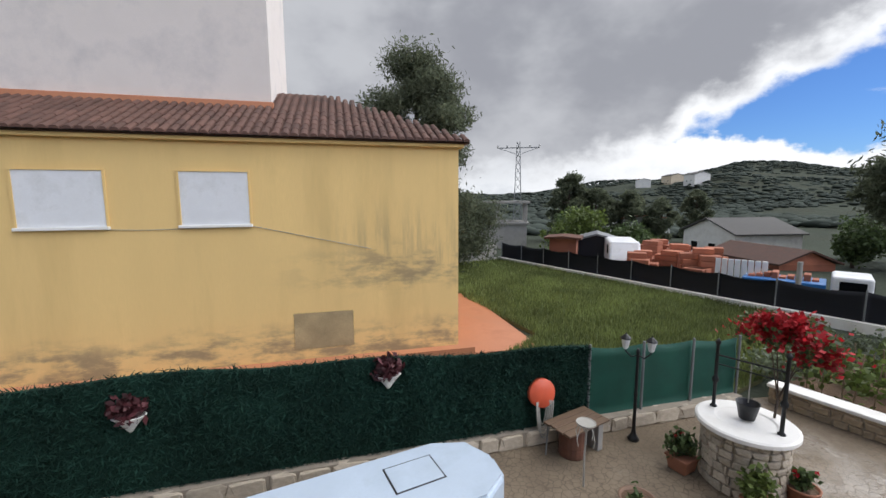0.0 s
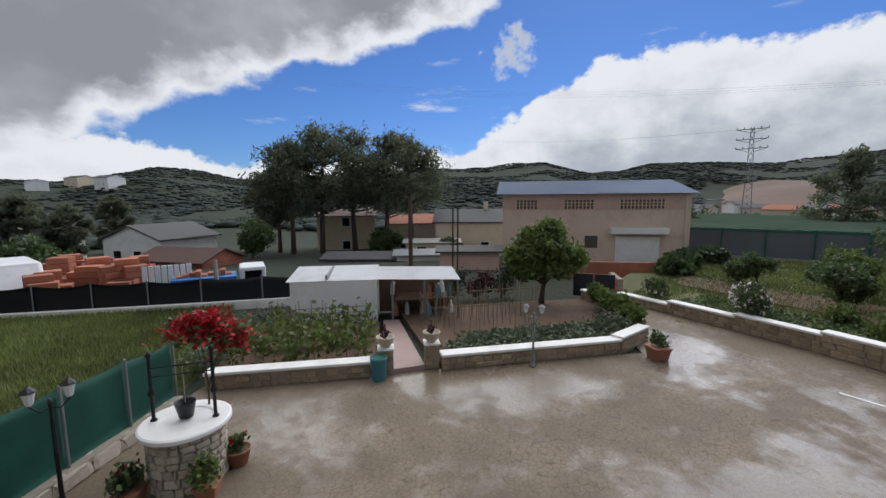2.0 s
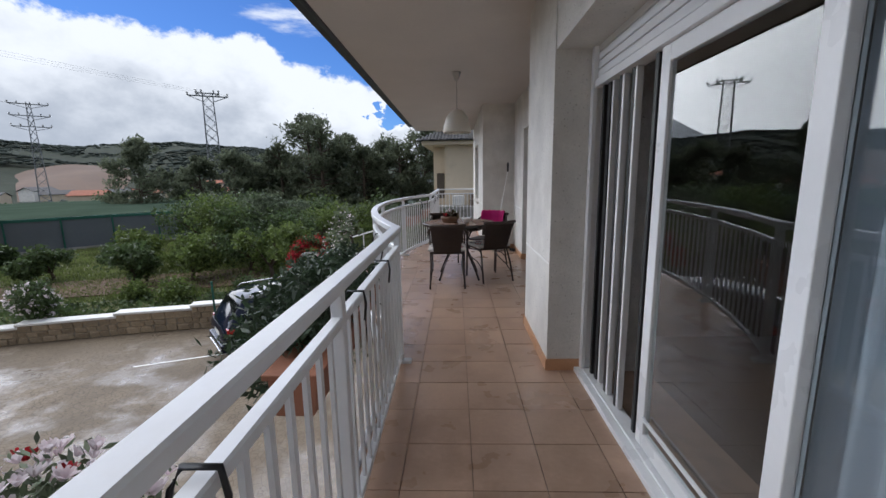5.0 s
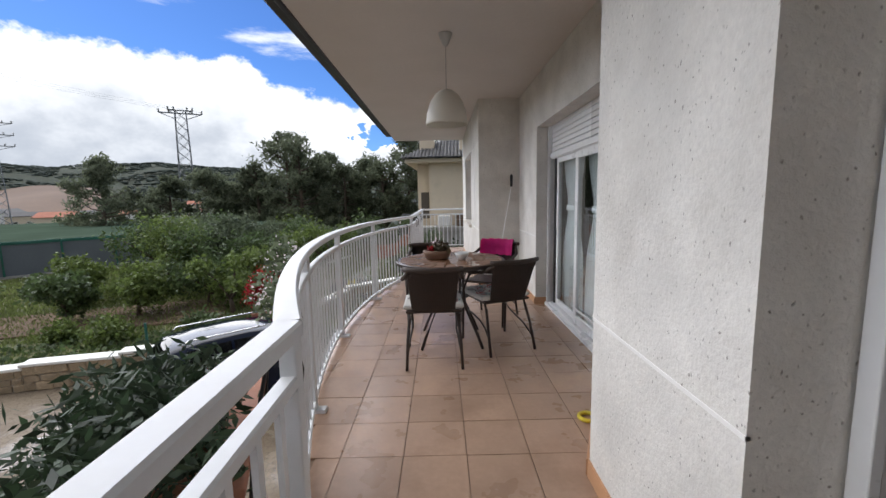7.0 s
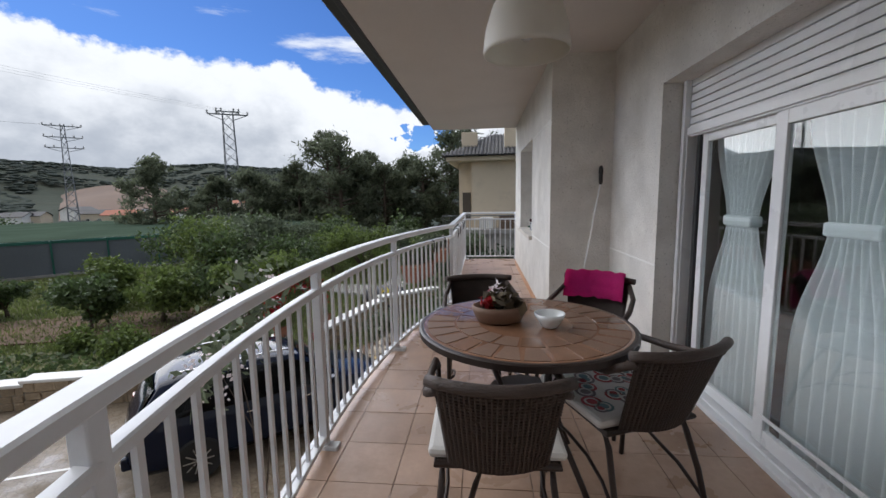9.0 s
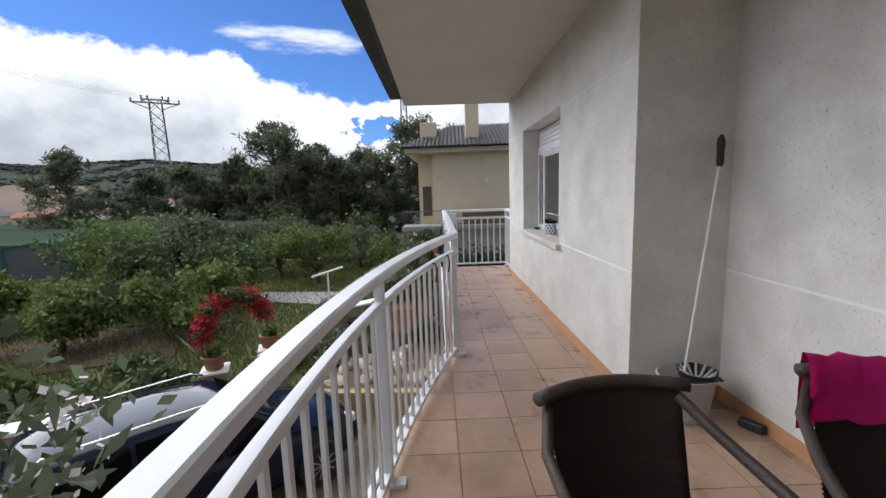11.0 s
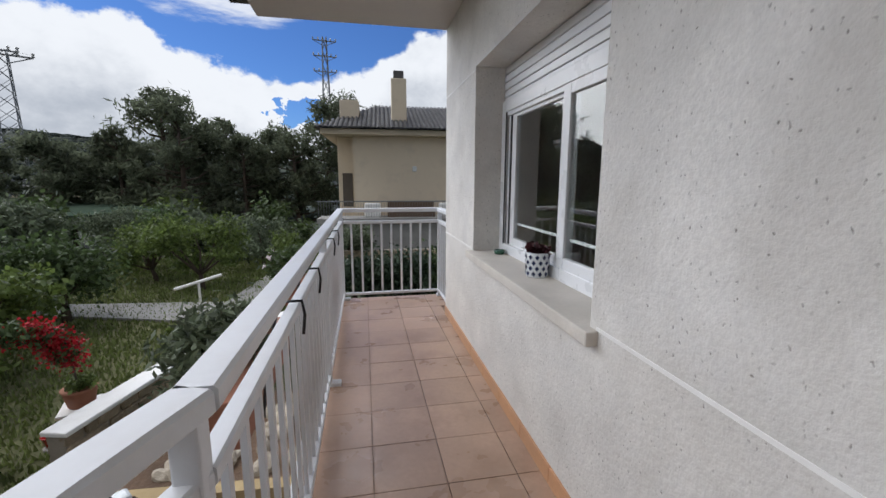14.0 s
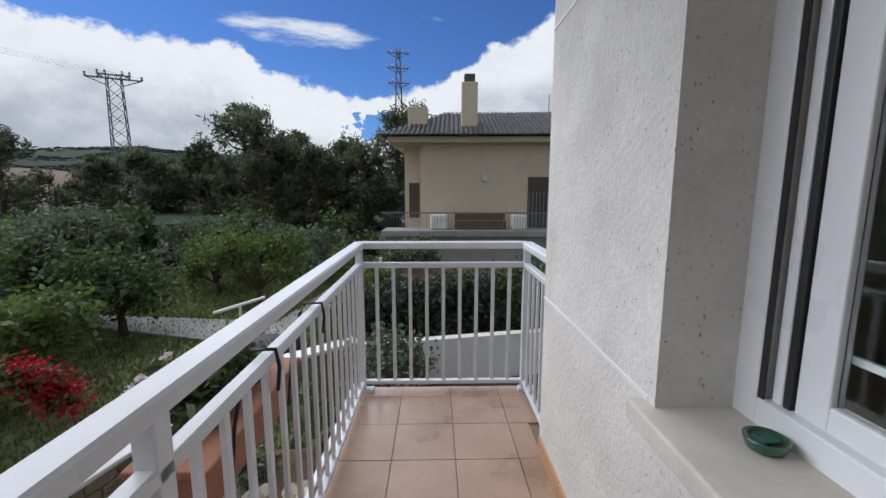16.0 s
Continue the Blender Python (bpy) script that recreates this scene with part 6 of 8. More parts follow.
def gate_pillar(at, label):
    t = thing("gate_pillar", label, "pillar", at, 0, "gate pillars")
    part("core", box(bm_new(), (-0.17, -0.17, 0), (0.17, 0.17, 0.62)), M["mortar"], t)
    rng = random.Random(str(at))
    b = box(bm_new(), (-0.5, -0.5, -0.5), (0.5, 0.5, 0.5))
    bmesh.ops.bevel(b, geom=list(b.edges), offset=0.12, segments=1, affect="EDGES")
    me = mesh_of("stone", b, M["stone"])
    for side in range(4):
        z = 0.0
        while z < 0.58:
            h = rng.uniform(0.09, 0.16)
            h = min(h, 0.62 - z)
            x = -0.18
            while x < 0.15:
                w = min(rng.uniform(0.1, 0.2), 0.18 - x)
                s = part("stone", me, None, t)
                c = Vector((x + w / 2, 0.165, 0))
                c.rotate(Euler((0, 0, side * math.pi / 2)))
                s.location, s.rotation_euler, s.scale = (c.x, c.y, z + h / 2), (0, 0, side * math.pi / 2), (w - 0.01, 0.05, h - 0.01)
                x += w
            z += h
    part("cap", box(bm_new(), (-0.21, -0.21, 0.62), (0.21, 0.21, 0.67), 0.015), M["whitewash"], t)
    u = thing("urn", "pale stone urn planter on a gate pillar", "planter", (at[0], at[1], at[2] + 0.67), 0, "urns on the pillars")
    part("bowl", lathe(bm_new(), [(0.10, 0), (0.11, 0.02), (0.19, 0.10), (0.21, 0.22), (0.235, 0.24), (0.235, 0.27), (0.20, 0.27), (0.18, 0.22), (0.02, 0.21)], 22), M["pale_stone"], u, smooth=True)
    part("stem", tube(bm_new(), [(0, 0, 0.2), (0.02, 0.01, 0.42), (0.0, 0.0, 0.60)], 0.014, 6), M["bark"], u)
    rg = np.random.default_rng(4)
    part("leaves", leaf_mesh("leaves", clumps(rg, [((0, 0, 0.34), (0.15, 0.15, 0.08))], 90, 0.4, 6, 0.2), 0.05, M["darkred"], rg), None, u)


gate_pillar((-9.42, 0.03, GZ), "squat stone gate pillar with a white cap")
gate_pillar((-9.62, 1.22, GZ), "squat stone gate pillar with a white cap by the plot")
t = thing("barrel", "blue-green plastic rubbish barrel by the gate pillar", "barrel", (-9.02, -0.14, GZ))
part("body", lathe(bm_new(), [(0.16, 0), (0.17, 0.02), (0.20, 0.50), (0.215, 0.52), (0.215, 0.56), (0.19, 0.56), (0.17, 0.4)], 22), M["bluebin"], t, smooth=True)
part("liner", lathe(bm_new(), [(0.20, 0.545), (0.218, 0.57), (0.19, 0.575), (0.02, 0.50)], 18), M["mesh_green"], t)


def shed():
    t = thing("garden_shed", "white sheet-metal shed with a lean-to roof on posts", "shed", (-13.7, -1.7, GZ), 0)
    part("wall", box(bm_new(), (-2.0, -1.5, 0.05), (0.0, 1.45, 1.60)), M["sheet"], t)
    for k in range(12):
        part("wall_seam", box(bm_new(), (0.0, -1.5 + 0.245 * k, 0.06), (0.012, -1.47 + 0.245 * k, 1.58)), M["sheet"], t)
    bm = bm_new()
    for v in ((0.15, -1.6, 1.60), (0.15, 1.5, 1.60), (-2.1, 1.5, 1.78), (-2.1, -1.6, 1.78)):
        bm.verts.new(v)
    bm.faces.new(bm.verts[:])
    bmesh.ops.solidify(bm, geom=bm.faces[:], thickness=0.05)
    part("roof", bm, M["sheet"], t)
    part("roof_ridge", box(bm_new(), (-2.0, -0.28, 1.66), (0.16, -0.22, 1.82)), M["steel"], t).location.z = -0.02
    bm = bm_new()
    for v in ((0.25, 1.5, 1.62), (0.25, 4.4, 1.52), (-1.6, 4.4, 1.70), (-1.6, 1.5, 1.78)):
        bm.verts.new(v)
    bm.faces.new(bm.verts[:])
    bmesh.ops.solidify(bm, geom=bm.faces[:], thickness=0.04)
    part("lean_to_roof", bm, M["sheet"], t)
    for y in (1.95, 3.1, 4.3):
        part("post", box(bm_new(), (0.05, y, 0), (0.12, y + 0.07, 1.52)), M["steel"], t)
    part("back_wall", box(bm_new(), (-1.6, 1.5, 0), (-1.5, 4.4, 1.66)), M["wood"], t)
    part("shelf", box(bm_new(), (-1.4, 2.1, 0.7), (-0.3, 4.2, 0.75)), M["wood"], t)
    rng = random.Random(3)
    for k in range(16):
        y, z = rng.uniform(2.0, 4.2), rng.choice((0.08, 0.76))
        r = rng.uniform(0.06, 0.14)
        part("tool", lathe(bm_new(), [(r, 0), (r * 1.05, 0.1), (r * 0.8, rng.uniform(0.2, 0.45)), (r * 0.3, 0.5)], 10, (rng.uniform(-1.2, -0.2), y, z)), M[rng.choice(("greyplastic", "rust", "bluebin", "terracotta", "whitewash"))], t)


shed()


def stakes(name, label, rows, h, seed, bars=()):
    t = thing(name, label, "stakes", (rows[0][0], rows[0][1], GZ + 0.1))
    rng = random.Random(seed)
    bm = bm_new()
    o = Vector((rows[0][0], rows[0][1], 0))
    for x0, y0, x1, y1, n in rows:
        for k in range(n):
            s = (k + rng.uniform(-.2, .2)) / max(1, n - 1)
            p = Vector((x0 + (x1 - x0) * s, y0 + (y1 - y0) * s, 0)) - o
            tube(bm, [p, p + Vector((rng.uniform(-.1, .1), rng.uniform(-.12, .12), h * rng.uniform(0.75, 1.15)))], 0.012, 5)
    part("canes", bm, M["cane"], t, kind="stuff")
    for a, b in bars:
        part("rail", tube(bm_new(), [Vector(a) - o, Vector(b) - o], 0.013, 6), M["cane"], t)


M["cane"] = mat("dry_cane", (0.24, 0.18, 0.12), 0.85, 0.2, 8, 40, 0.2)
stakes("bean_canes", "rows of dry cane stakes among bean plants", [(-12.6, -3.4, -12.7, -0.5, 16), (-11.2, -3.6, -11.3, -0.5, 16), (-10.2, -3.9, -10.3, -0.5, 14)], 0.95, 5,
       [((-12.6, -3.4, 0.78), (-12.7, -0.5, 0.80)), ((-12.6, -3.4, 0.6), (-12.7, -0.5, 0.62)), ((-12.6, -3.4, 0.4), (-12.7, -0.5, 0.42))])
stakes("tomato_canes", "thin cane stakes over bare vegetable beds", [(-13.2, 1.2, -13.4, 5.6, 26), (-12.4, 1.2, -12.6, 5.2, 18), (-11.8, 1.6, -11.9, 4.6, 7)], 1.35, 6,
       [((-13.2, 1.2, 1.0), (-13.4, 5.6, 1.05)), ((-12.4, 1.2, 0.7), (-12.6, 5.2, 0.7))])


def rows_of_plants(name, label, rows, leafmat, size, per, r, h, seed):
    t = thing(name, label, "vegetables", (rows[0][0], rows[0][1], GZ + 0.1), kind="stuff")
    rng = np.random.default_rng(seed)
    pts = []
    for x0, y0, x1, y1, n in rows:
        for k in range(n):
            s = (k + rng.uniform(-.2, .2)) / max(1, n - 1)
            c = np.array([x0 + (x1 - x0) * s - rows[0][0], y0 + (y1 - y0) * s - rows[0][1], h * rng.uniform(0.5, 0.95)])
            pts.append(c + rng.normal(size=(per, 3)) * np.array([r, r, h * 0.28]))
    P = np.concatenate(pts)
    P[:, 2] = np.abs(P[:, 2]) * 0.98
    part("leaves", leaf_mesh("leaves", P, size, M[leafmat], rng, 1.5), None, t)


rows_of_plants("bean_plants", "bright green bean plants on canes", [(-10.2, -3.9, -10.3, -0.5, 17), (-11.2, -3.7, -11.3, -0.5, 17), (-12.4, -3.5, -12.5, -0.5, 12)], "leaf_light", 0.12, 34, 0.12, 0.66, 3)
rows_of_plants("potato_plants", "low grey-green vegetable rows in brown soil", [(-10.0, 1.9, -10.4, 6.6, 26), (-10.5, 1.9, -11.0, 7.0, 26), (-11.0, 2.4, -11.6, 7.2, 20)], "leaf_olive", 0.10, 60, 0.14, 0.22, 4)
rows_of_plants("dark_shrubs", "mixed weeds along the plot edge", [(-12.8, -4.4, -9.6, -4.5, 14), (-13.2, -4.2, -13.5, -3.3, 6)], "leaf_olive", 0.08, 70, 0.2, 0.55, 5)
green("garden_tree", "broad leafy green tree by the vegetable plot", "tree", (-15.0, 6.35, GZ), [((0, 0, 2.35), (1.1, 1.1, 0.75)), ((0.2, -1.0, 2.1), (0.75, 0.7, 0.5)), ((0.2, 1.05, 1.95), (0.75, 0.7, 0.5)), ((0, 0.3, 3.05), (0.6, 0.55, 0.45)), ((0.1, -0.5, 2.9), (0.5, 0.5, 0.35)), ((0.5, 0.2, 1.6), (0.7, 0.9, 0.35)), ((0.5, -0.9, 1.5), (0.5, 0.5, 0.3))], 15000, 0.09, "leaf_light", (0.11, (0.1, 0.05)), 41, 2.2, 0.2, 0.6)
green("vine", "light green vine rambling over the low wall", "plant", (-12.6, 8.15, GZ), [((-1.4, 0.1, 0.7), (0.6, 0.3, 0.3)), ((-0.6, 0.1, 0.62), (0.7, 0.35, 0.32)), ((0.3, 0.0, 0.65), (0.7, 0.4, 0.36)), ((1.2, -0.1, 0.55), (0.55, 0.4, 0.38))], 3600, 0.13, "leaf_light", (0.03, (0, 0)), 42, 1.3, 0.2, 0.3)
green("bush", "grey-green bush at the end of the plot", "plant", (-10.9, 7.1, GZ), [((0, 0, 0.4), (0.5, 0.5, 0.3)), ((-0.7, 0.2, 0.35), (0.5, 0.4, 0.28))], 1500, 0.07, "leaf_olive", None, 43)
for i, (a, b) in enumerate((((-15.6, 8.5), (-14.3, 8.6)), ((-13.9, 8.65), (-13.0, 8.6)), ((-12.7, 8.55), (-11.2, 8.25)))):
    stone_wall("wall_plot_end", a, b, GZ, GZ + 0.42 - 0.05 * i, 0.24, "short whitewashed garden wall piece")
t = thing("iron_gate", "dark sheet-iron double gate", "gate", (-15.9, 9.1, GZ), 62)
for x in (-0.85, 0.05):
    g = part("gate_leaf", box(bm_new(), (x, -0.02, 0.08), (x + 0.82, 0.02, 1.05), 0.006), M["mesh_black"], t)
    for z in (0.06, 0.55, 1.03):
        part("gate_bar", box(bm_new(), (x, -0.035, z), (x + 0.82, 0.035, z + 0.04), 0.005), M["iron"], g)
stone_wall("wall_gate", (-17.0, 10.6), (-15.4, 10.05), GZ, GZ + 0.9, 0.24, "red brick wall beside the iron gate", cap=False, stone="brick", size=0.22)

# upper garden behind the stepped wall
sheet("ground_upper", [(-15.2, 10.15), (-13.2, 10.9), (-4.7, 13.4), (-1.0, 15.2), (0.5, 34.0), (-22.0, 30.0), (-26.0, 20.0), (-18.0, 11.5)], GZ + 0.30, "lawn", "weedy green and brown upper garden", "soil", 0.5)
sheet("ground_beds", [(-14.0, 11.2), (-7.0, 13.2), (-7.6, 15.2), (-14.8, 13.0)], GZ + 0.36, "lawn", "green garden bed behind the wall", "soil", 0.2)
sheet("ground_earth", [(-16.5, 13.6), (-6.5, 16.4), (-8.0, 19.5), (-18.5, 15.5)], GZ + 0.35, "soil", "bare brown earth strip in the garden", "soil", 0.2)
sheet("pavement_lane", [(-3.0, 20.5), (-9.5, 22.4), (-10.5, 23.4), (-3.8, 22.6), (-2.5, 34.0), (-1.4, 34.0)], GZ + 0.37, "concrete", "pale concrete garden lane", "path", 0.2)
green("white_oleander", "round bush covered with white blossoms", "bush", (-11.05, 11.95, GZ + 0.36), [((0, 0, 0.75), (0.55, 0.5, 0.42)), ((0.2, 0.1, 0.45), (0.45, 0.4, 0.3))], 2600, 0.06, "leaf", (0.05, (0, 0)), 44, extra=(("blossoms", "white_petal", 520, 0.07),))
green("white_roses", "low rose bush with white flowers by the gate", "bush", (-14.2, 10.9, GZ + 0.36), [((0, 0, 0.4), (0.5, 0.4, 0.35))], 1200, 0.06, "leaf", None, 45, extra=(("blossoms", "white_petal", 90, 0.07),))
t = thing("clothes_post", "thin dark green metal post by the wall", "post", (-6.1, 12.35, GZ))
part("pole", tube(bm_new(), [(0, 0, 0), (0, 0, 1.45)], 0.03, 8), M["mesh_green"], t)
part("foot", lathe(bm_new(), [(0.09, 0), (0.08, 0.03), (0.03, 0.05)], 12), M["concrete"], t)
t = thing("yard_line", "worn white painted line on the yard", "marking", (-5.8, 10.4, GZ + 0.002), 22)
part("paint", box(bm_new(), (-1.0, -0.03, 0.0), (1.0, 0.03, 0.003)), M["whitewash"], t)


def flower_pedestal(at, seed):
    p = thing("flower_pedestal", "terracotta planter on a stone pedestal in the garden", "planter", at, 20, "bougainvillea planters")
    part("pedestal", box(bm_new(), (-0.22, -0.22, 0), (0.22, 0.22, 0.35), 0.02), M["stone"], p)
    part("plinth", box(bm_new(), (-0.27, -0.27, 0.35), (0.27, 0.27, 0.40), 0.015), M["whitewash"], p)
    part("trough", lathe(bm_new(), [(0.15, 0.40), (0.17, 0.42), (0.22, 0.66), (0.24, 0.70), (0.2, 0.70), (0.02, 0.66)], 18), M["terracotta"], p, smooth=True)
    rng = np.random.default_rng(seed)
    part("leaves", leaf_mesh("leaves", clumps(rng, [((0, 0, 0.78), (0.24, 0.22, 0.10))], 500, 0.3, 10, 0.2), 0.05, M["leaf_light"], rng), None, p)


P1, P2 = Vector((-4.55, 14.75, GZ + 0.30)), Vector((-3.86, 15.92, GZ + 0.30))
flower_pedestal(P1, 51)
flower_pedestal(P2, 52)


def flower_arch():
    """A bougainvillea trained over a wire arch from one planter to the other."""
    mid = (P1 + P2) / 2
    t = thing("bougainvillea", "red bougainvillea trained over an arch between two planters", "plant", tuple(mid))
    d = (P2 - P1) / 2
    out = d.normalized()

    def arch(s):
        a = math.pi * s
        return d * (-math.cos(a)) * 1.15 - out * 0.12 + Vector((0, 0, 0.72 + 1.12 * math.sin(a) ** 0.8))
    part("stem", tube(bm_new(), [arch(k / 16) for k in range(17)], 0.014, 6), M["bark"], t)
    rng = np.random.default_rng(55)
    reds = [(tuple(arch(s)), (0.22, 0.24, 0.20)) for s in (0.10, 0.17, 0.24, 0.32, 0.40, 0.66, 0.74, 0.82, 0.88)]
    greens = [(tuple(arch(s)), (0.2, 0.24, 0.15)) for s in (0.12, 0.28, 0.45, 0.52, 0.6, 0.72, 0.84)]
    part("bloom", leaf_mesh("bloom", clumps(rng, reds, 4200, 0.34, 16, 0.2), 0.045, M["red_leaf"], rng, 1.2), None, t)
    part("leaves", leaf_mesh("leaves", clumps(rng, greens, 1500, 0.35, 10, 0.2), 0.06, M["leaf"], rng), None, t)


flower_arch()
stone_wall("wall_ramp", (-3.5, 14.8), (-2.7, 17.9), GZ + 0.1, GZ + 0.85, 0.28, "sloping garden wall with a white coping", size=0.25)
stone_wall("wall_ramp_b", (-2.7, 17.9), (-0.9, 19.4), GZ + 0.1, GZ + 0.95, 0.28, "low garden wall with a white coping", size=0.25)
t = thing("washing_pole", "white T-shaped washing pole with yellow cloth", "pole", (-3.3, 19.3, GZ + 0.3), 30)
part("pole", tube(bm_new(), [(0, 0, 0), (0, 0, 1.5)], 0.03, 8), M["whitewash"], t)
part("crossbar", tube(bm_new(), [(-0.5, 0, 1.42), (0.5, 0, 1.62)], 0.035, 8), M["whitewash"], t)
t = thing("dark_trailer", "dark tarpaulin over a low garden trailer", "trailer", (-3.0, 19.9, GZ + 0.3), 10)
part("tarpaulin", lathe(bm_new(), [(0.9, 0), (0.9, 0.25), (0.7, 0.5), (0.3, 0.6), (0.05, 0.62)], 14, squash=0.6), M["mesh_black"], t, smooth=True)
part("wheel", lathe(bm_new(), [(0.2, 0), (0.2, 0.1), (0.05, 0.1)], 12, (0.5, -0.5, 0.0)), M["tyre"], t)
# cherry, olive and fruit trees
rr = random.Random(77)
FRUIT = ((-8.2, 18.6, 1.9, "leaf"), (-6.6, 17.2, 1.6, "leaf_light"), (-9.8, 17.0, 1.3, "leaf_light"), (-11.6, 16.2, 1.2, "leaf"), (-7.6, 21.6, 2.0, "leaf"), (-10.9, 20.3, 2.2, "leaf_light"),
         (-12.8, 23.0, 2.3, "leaf"), (-5.2, 24.6, 1.7, "leaf_light"), (-7.4, 26.2, 1.6, "leaf_light"), (-9.0, 29.0, 1.8, "leaf"), (-4.0, 28.5, 1.5, "leaf_olive"), (-13.5, 19.0, 1.4, "leaf_light"), (-15.8, 17.2, 1.2, "leaf"),
         (-6.0, 31.0, 1.7, "leaf_olive"), (-11.5, 32.0, 1.9, "leaf_olive"), (-14.5, 27.0, 2.2, "leaf_olive"), (-2.0, 25.5, 1.2, "leaf_light"), (-1.0, 22.8, 1.0, "leaf_light"), (-0.3, 29.0, 1.4, "leaf_olive"))
for i, (x, y, s, mt) in enumerate(FRUIT):
    bl = [((rr.uniform(-.65, .65) * s, rr.uniform(-.65, .65) * s, s * rr.uniform(0.45, 1.25)), (s * rr.uniform(.3, .55), s * rr.uniform(.3, .55), s * rr.uniform(.2, .4))) for _ in range(8)]
    green("fruit_tree", "small leafy fruit tree in the garden" if mt != "leaf_olive" else "small grey-green olive tree in the garden", "tree", (x, y, GZ + 0.30), bl, 4200, 0.085, mt, (0.05 * s, (rr.uniform(-.1, .1), rr.uniform(-.1, .1))), 100 + i, 1.9, 0.24, 0.35, "garden trees")
green("olive_tree", "rounded grey-green olive tree in rough grass", "tree", (-9.7, 22.7, GZ + 0.30), [((0, 0, 2.1), (1.3, 1.3, 1.0)), ((0.6, 0.2, 2.5), (0.9, 0.9, 0.7)), ((-0.7, -0.2, 1.8), (1.0, 1.0, 0.7)), ((0, 0.4, 1.4), (1.2, 1.1, 0.5))], 9000, 0.085, "leaf_olive", (0.12, (0.05, 0.05)), 61, 2.6, 0.2, 0.5)
for i, (x, y, r, mt, lab) in enumerate(((-5.6, 14.4, 0.5, "leaf", "low green shrub"), (-8.6, 14.2, 0.6, "leaf_light", "light green vegetable bush"), (-2.0, 15.6, 0.6, "leaf_olive", "grey shrub by the wall"), (-0.6, 16.6, 0.8, "leaf", "dark green shrub below the balcony"),
                                          (-0.2, 18.6, 0.9, "leaf_olive", "olive-green shrub"), (-1.6, 20.6, 0.9, "leaf_light", "leafy lemon bush"), (-6.8, 15.4, 0.4, "leaf", "low green bed plant"), (-10.2, 14.4, 0.45, "leaf_light", "low bright green bed"))):
    green("shrub", lab + " in the garden", "shrub", (x, y, GZ + 0.28), [((0, 0, r * 0.7), (r, r, r * 0.7)), ((r * 0.6, 0.2, r * 0.5), (r * 0.6, r * 0.6, r * 0.5))], int(2200 * r), 0.07, mt, None, 200 + i, 1.9, 0.3, 0.2, "garden shrubs")
for i, (x, y, h) in enumerate(((-0.5, 20.5, 2.1), (0.75, 20.75, 2.3), (1.95, 20.95, 2.2), (3.1, 21.2, 2.5), (4.4, 21.5, 2.4))):
    green("hedge_shrub", "tall dark shrub behind the whitewashed lane wall", "shrub", (x, y, GZ + 0.05), [((0, 0, h * 0.32), (0.75, 0.65, h * 0.33)), ((0.2, 0.1, h * 0.68), (0.65, 0.6, h * 0.3)), ((-0.35, -0.1, h * 0.6), (0.5, 0.5, h * 0.3))], 4200, 0.075, "leaf_dark" if i < 3 else "leaf", (0.05, (0, 0)), 260 + i, 1.9, 0.25, 0.3, "shrubs behind the lane wall")
for i, (x, y, h, mt) in enumerate(((-16.4, 1.6, 1.1, "darkred"), (-16.6, 2.9, 1.2, "leaf_dark"), (-16.5, 4.1, 1.1, "darkred"), (-16.8, 5.2, 1.2, "leaf_dark"))):
    green("shrub", "dark reddish shrub behind the vegetable plot" if mt == "darkred" else "dark shrub behind the vegetable plot", "shrub", (x, y, GZ + 0.02), [((0, 0, h * 0.5), (0.5, 0.6, h * 0.4)), ((0.1, 0.3, h * 0.8), (0.35, 0.4, h * 0.3))], 1300, 0.08, mt, (0.03, (0, 0)), 280 + i, 1.8, 0.3, 0.25, "shrubs behind the plot")
rows_of_plants("bed_plants", "lush low green vegetables in the upper bed", [(-13.4, 11.6, -6.8, 13.55, 44), (-13.5, 12.0, -6.9, 14.0, 44), (-13.6, 12.4, -7.0, 14.5, 44), (-13.8, 12.8, -7.2, 14.9, 44)], "leaf", 0.10, 46, 0.17, 0.26, 8)
# rockery behind an ochre retaining wall below the balcony
solid("wall_ochre", prism(bm_new(), [(-2.7, 13.86), (1.30, 13.62), (1.30, 13.80), (-2.7, 14.04)], GZ - 0.1, GZ + 0.52), M["ochre"], "low ochre rendered retaining wall", "wall")
sheet("ground_rockery", [(-2.7, 14.02), (1.30, 13.78), (1.30, 16.2), (-1.6, 16.4)], GZ + 0.48, "soil", "brown earth of the rockery", "soil", 0.4)


def rockery():
    t = thing("rockery", "heap of rough pale stones in a rockery bed", "rocks", (-0.8, 14.9, GZ + 0.47))
    rng = random.Random(71)
    kinds = []
    for k in range(5):
        b = bm_new()
        bmesh.ops.create_icosphere(b, subdivisions=2, radius=1.0)
        for v in b.verts:
            v.co *= 1 + 0.35 * noise.noise(v.co * 1.3 + Vector((k * 7.1, 0, 0)))
        kinds.append(mesh_of("rock", b, M["pale_stone"]))
    for k in range(60):
        r = rng.uniform(0.06, 0.17)
        o = part("rock", rng.choice(kinds), None, t)
        o.location = (rng.uniform(-1.3, 1.8), rng.uniform(-0.85, 1.0), r * 0.35)
        o.rotation_euler = (rng.uniform(-.4, .4), rng.uniform(-.4, .4), rng.uniform(0, 6.28))
        o.scale = (r * rng.uniform(0.9, 1.5), r, r * rng.uniform(0.6, 0.9))


rockery()
# the lane wall and dark hedge beyond the end railing
bm = bm_new()
prism(bm, [(-0.95, 19.15), (7.5, 20.72), (7.46, 20.94), (-0.99, 19.37)], GZ - 0.1, GZ + 0.95)
solid("wall_lane", bm, M["whitewash"], "plain whitewashed garden wall", "wall")


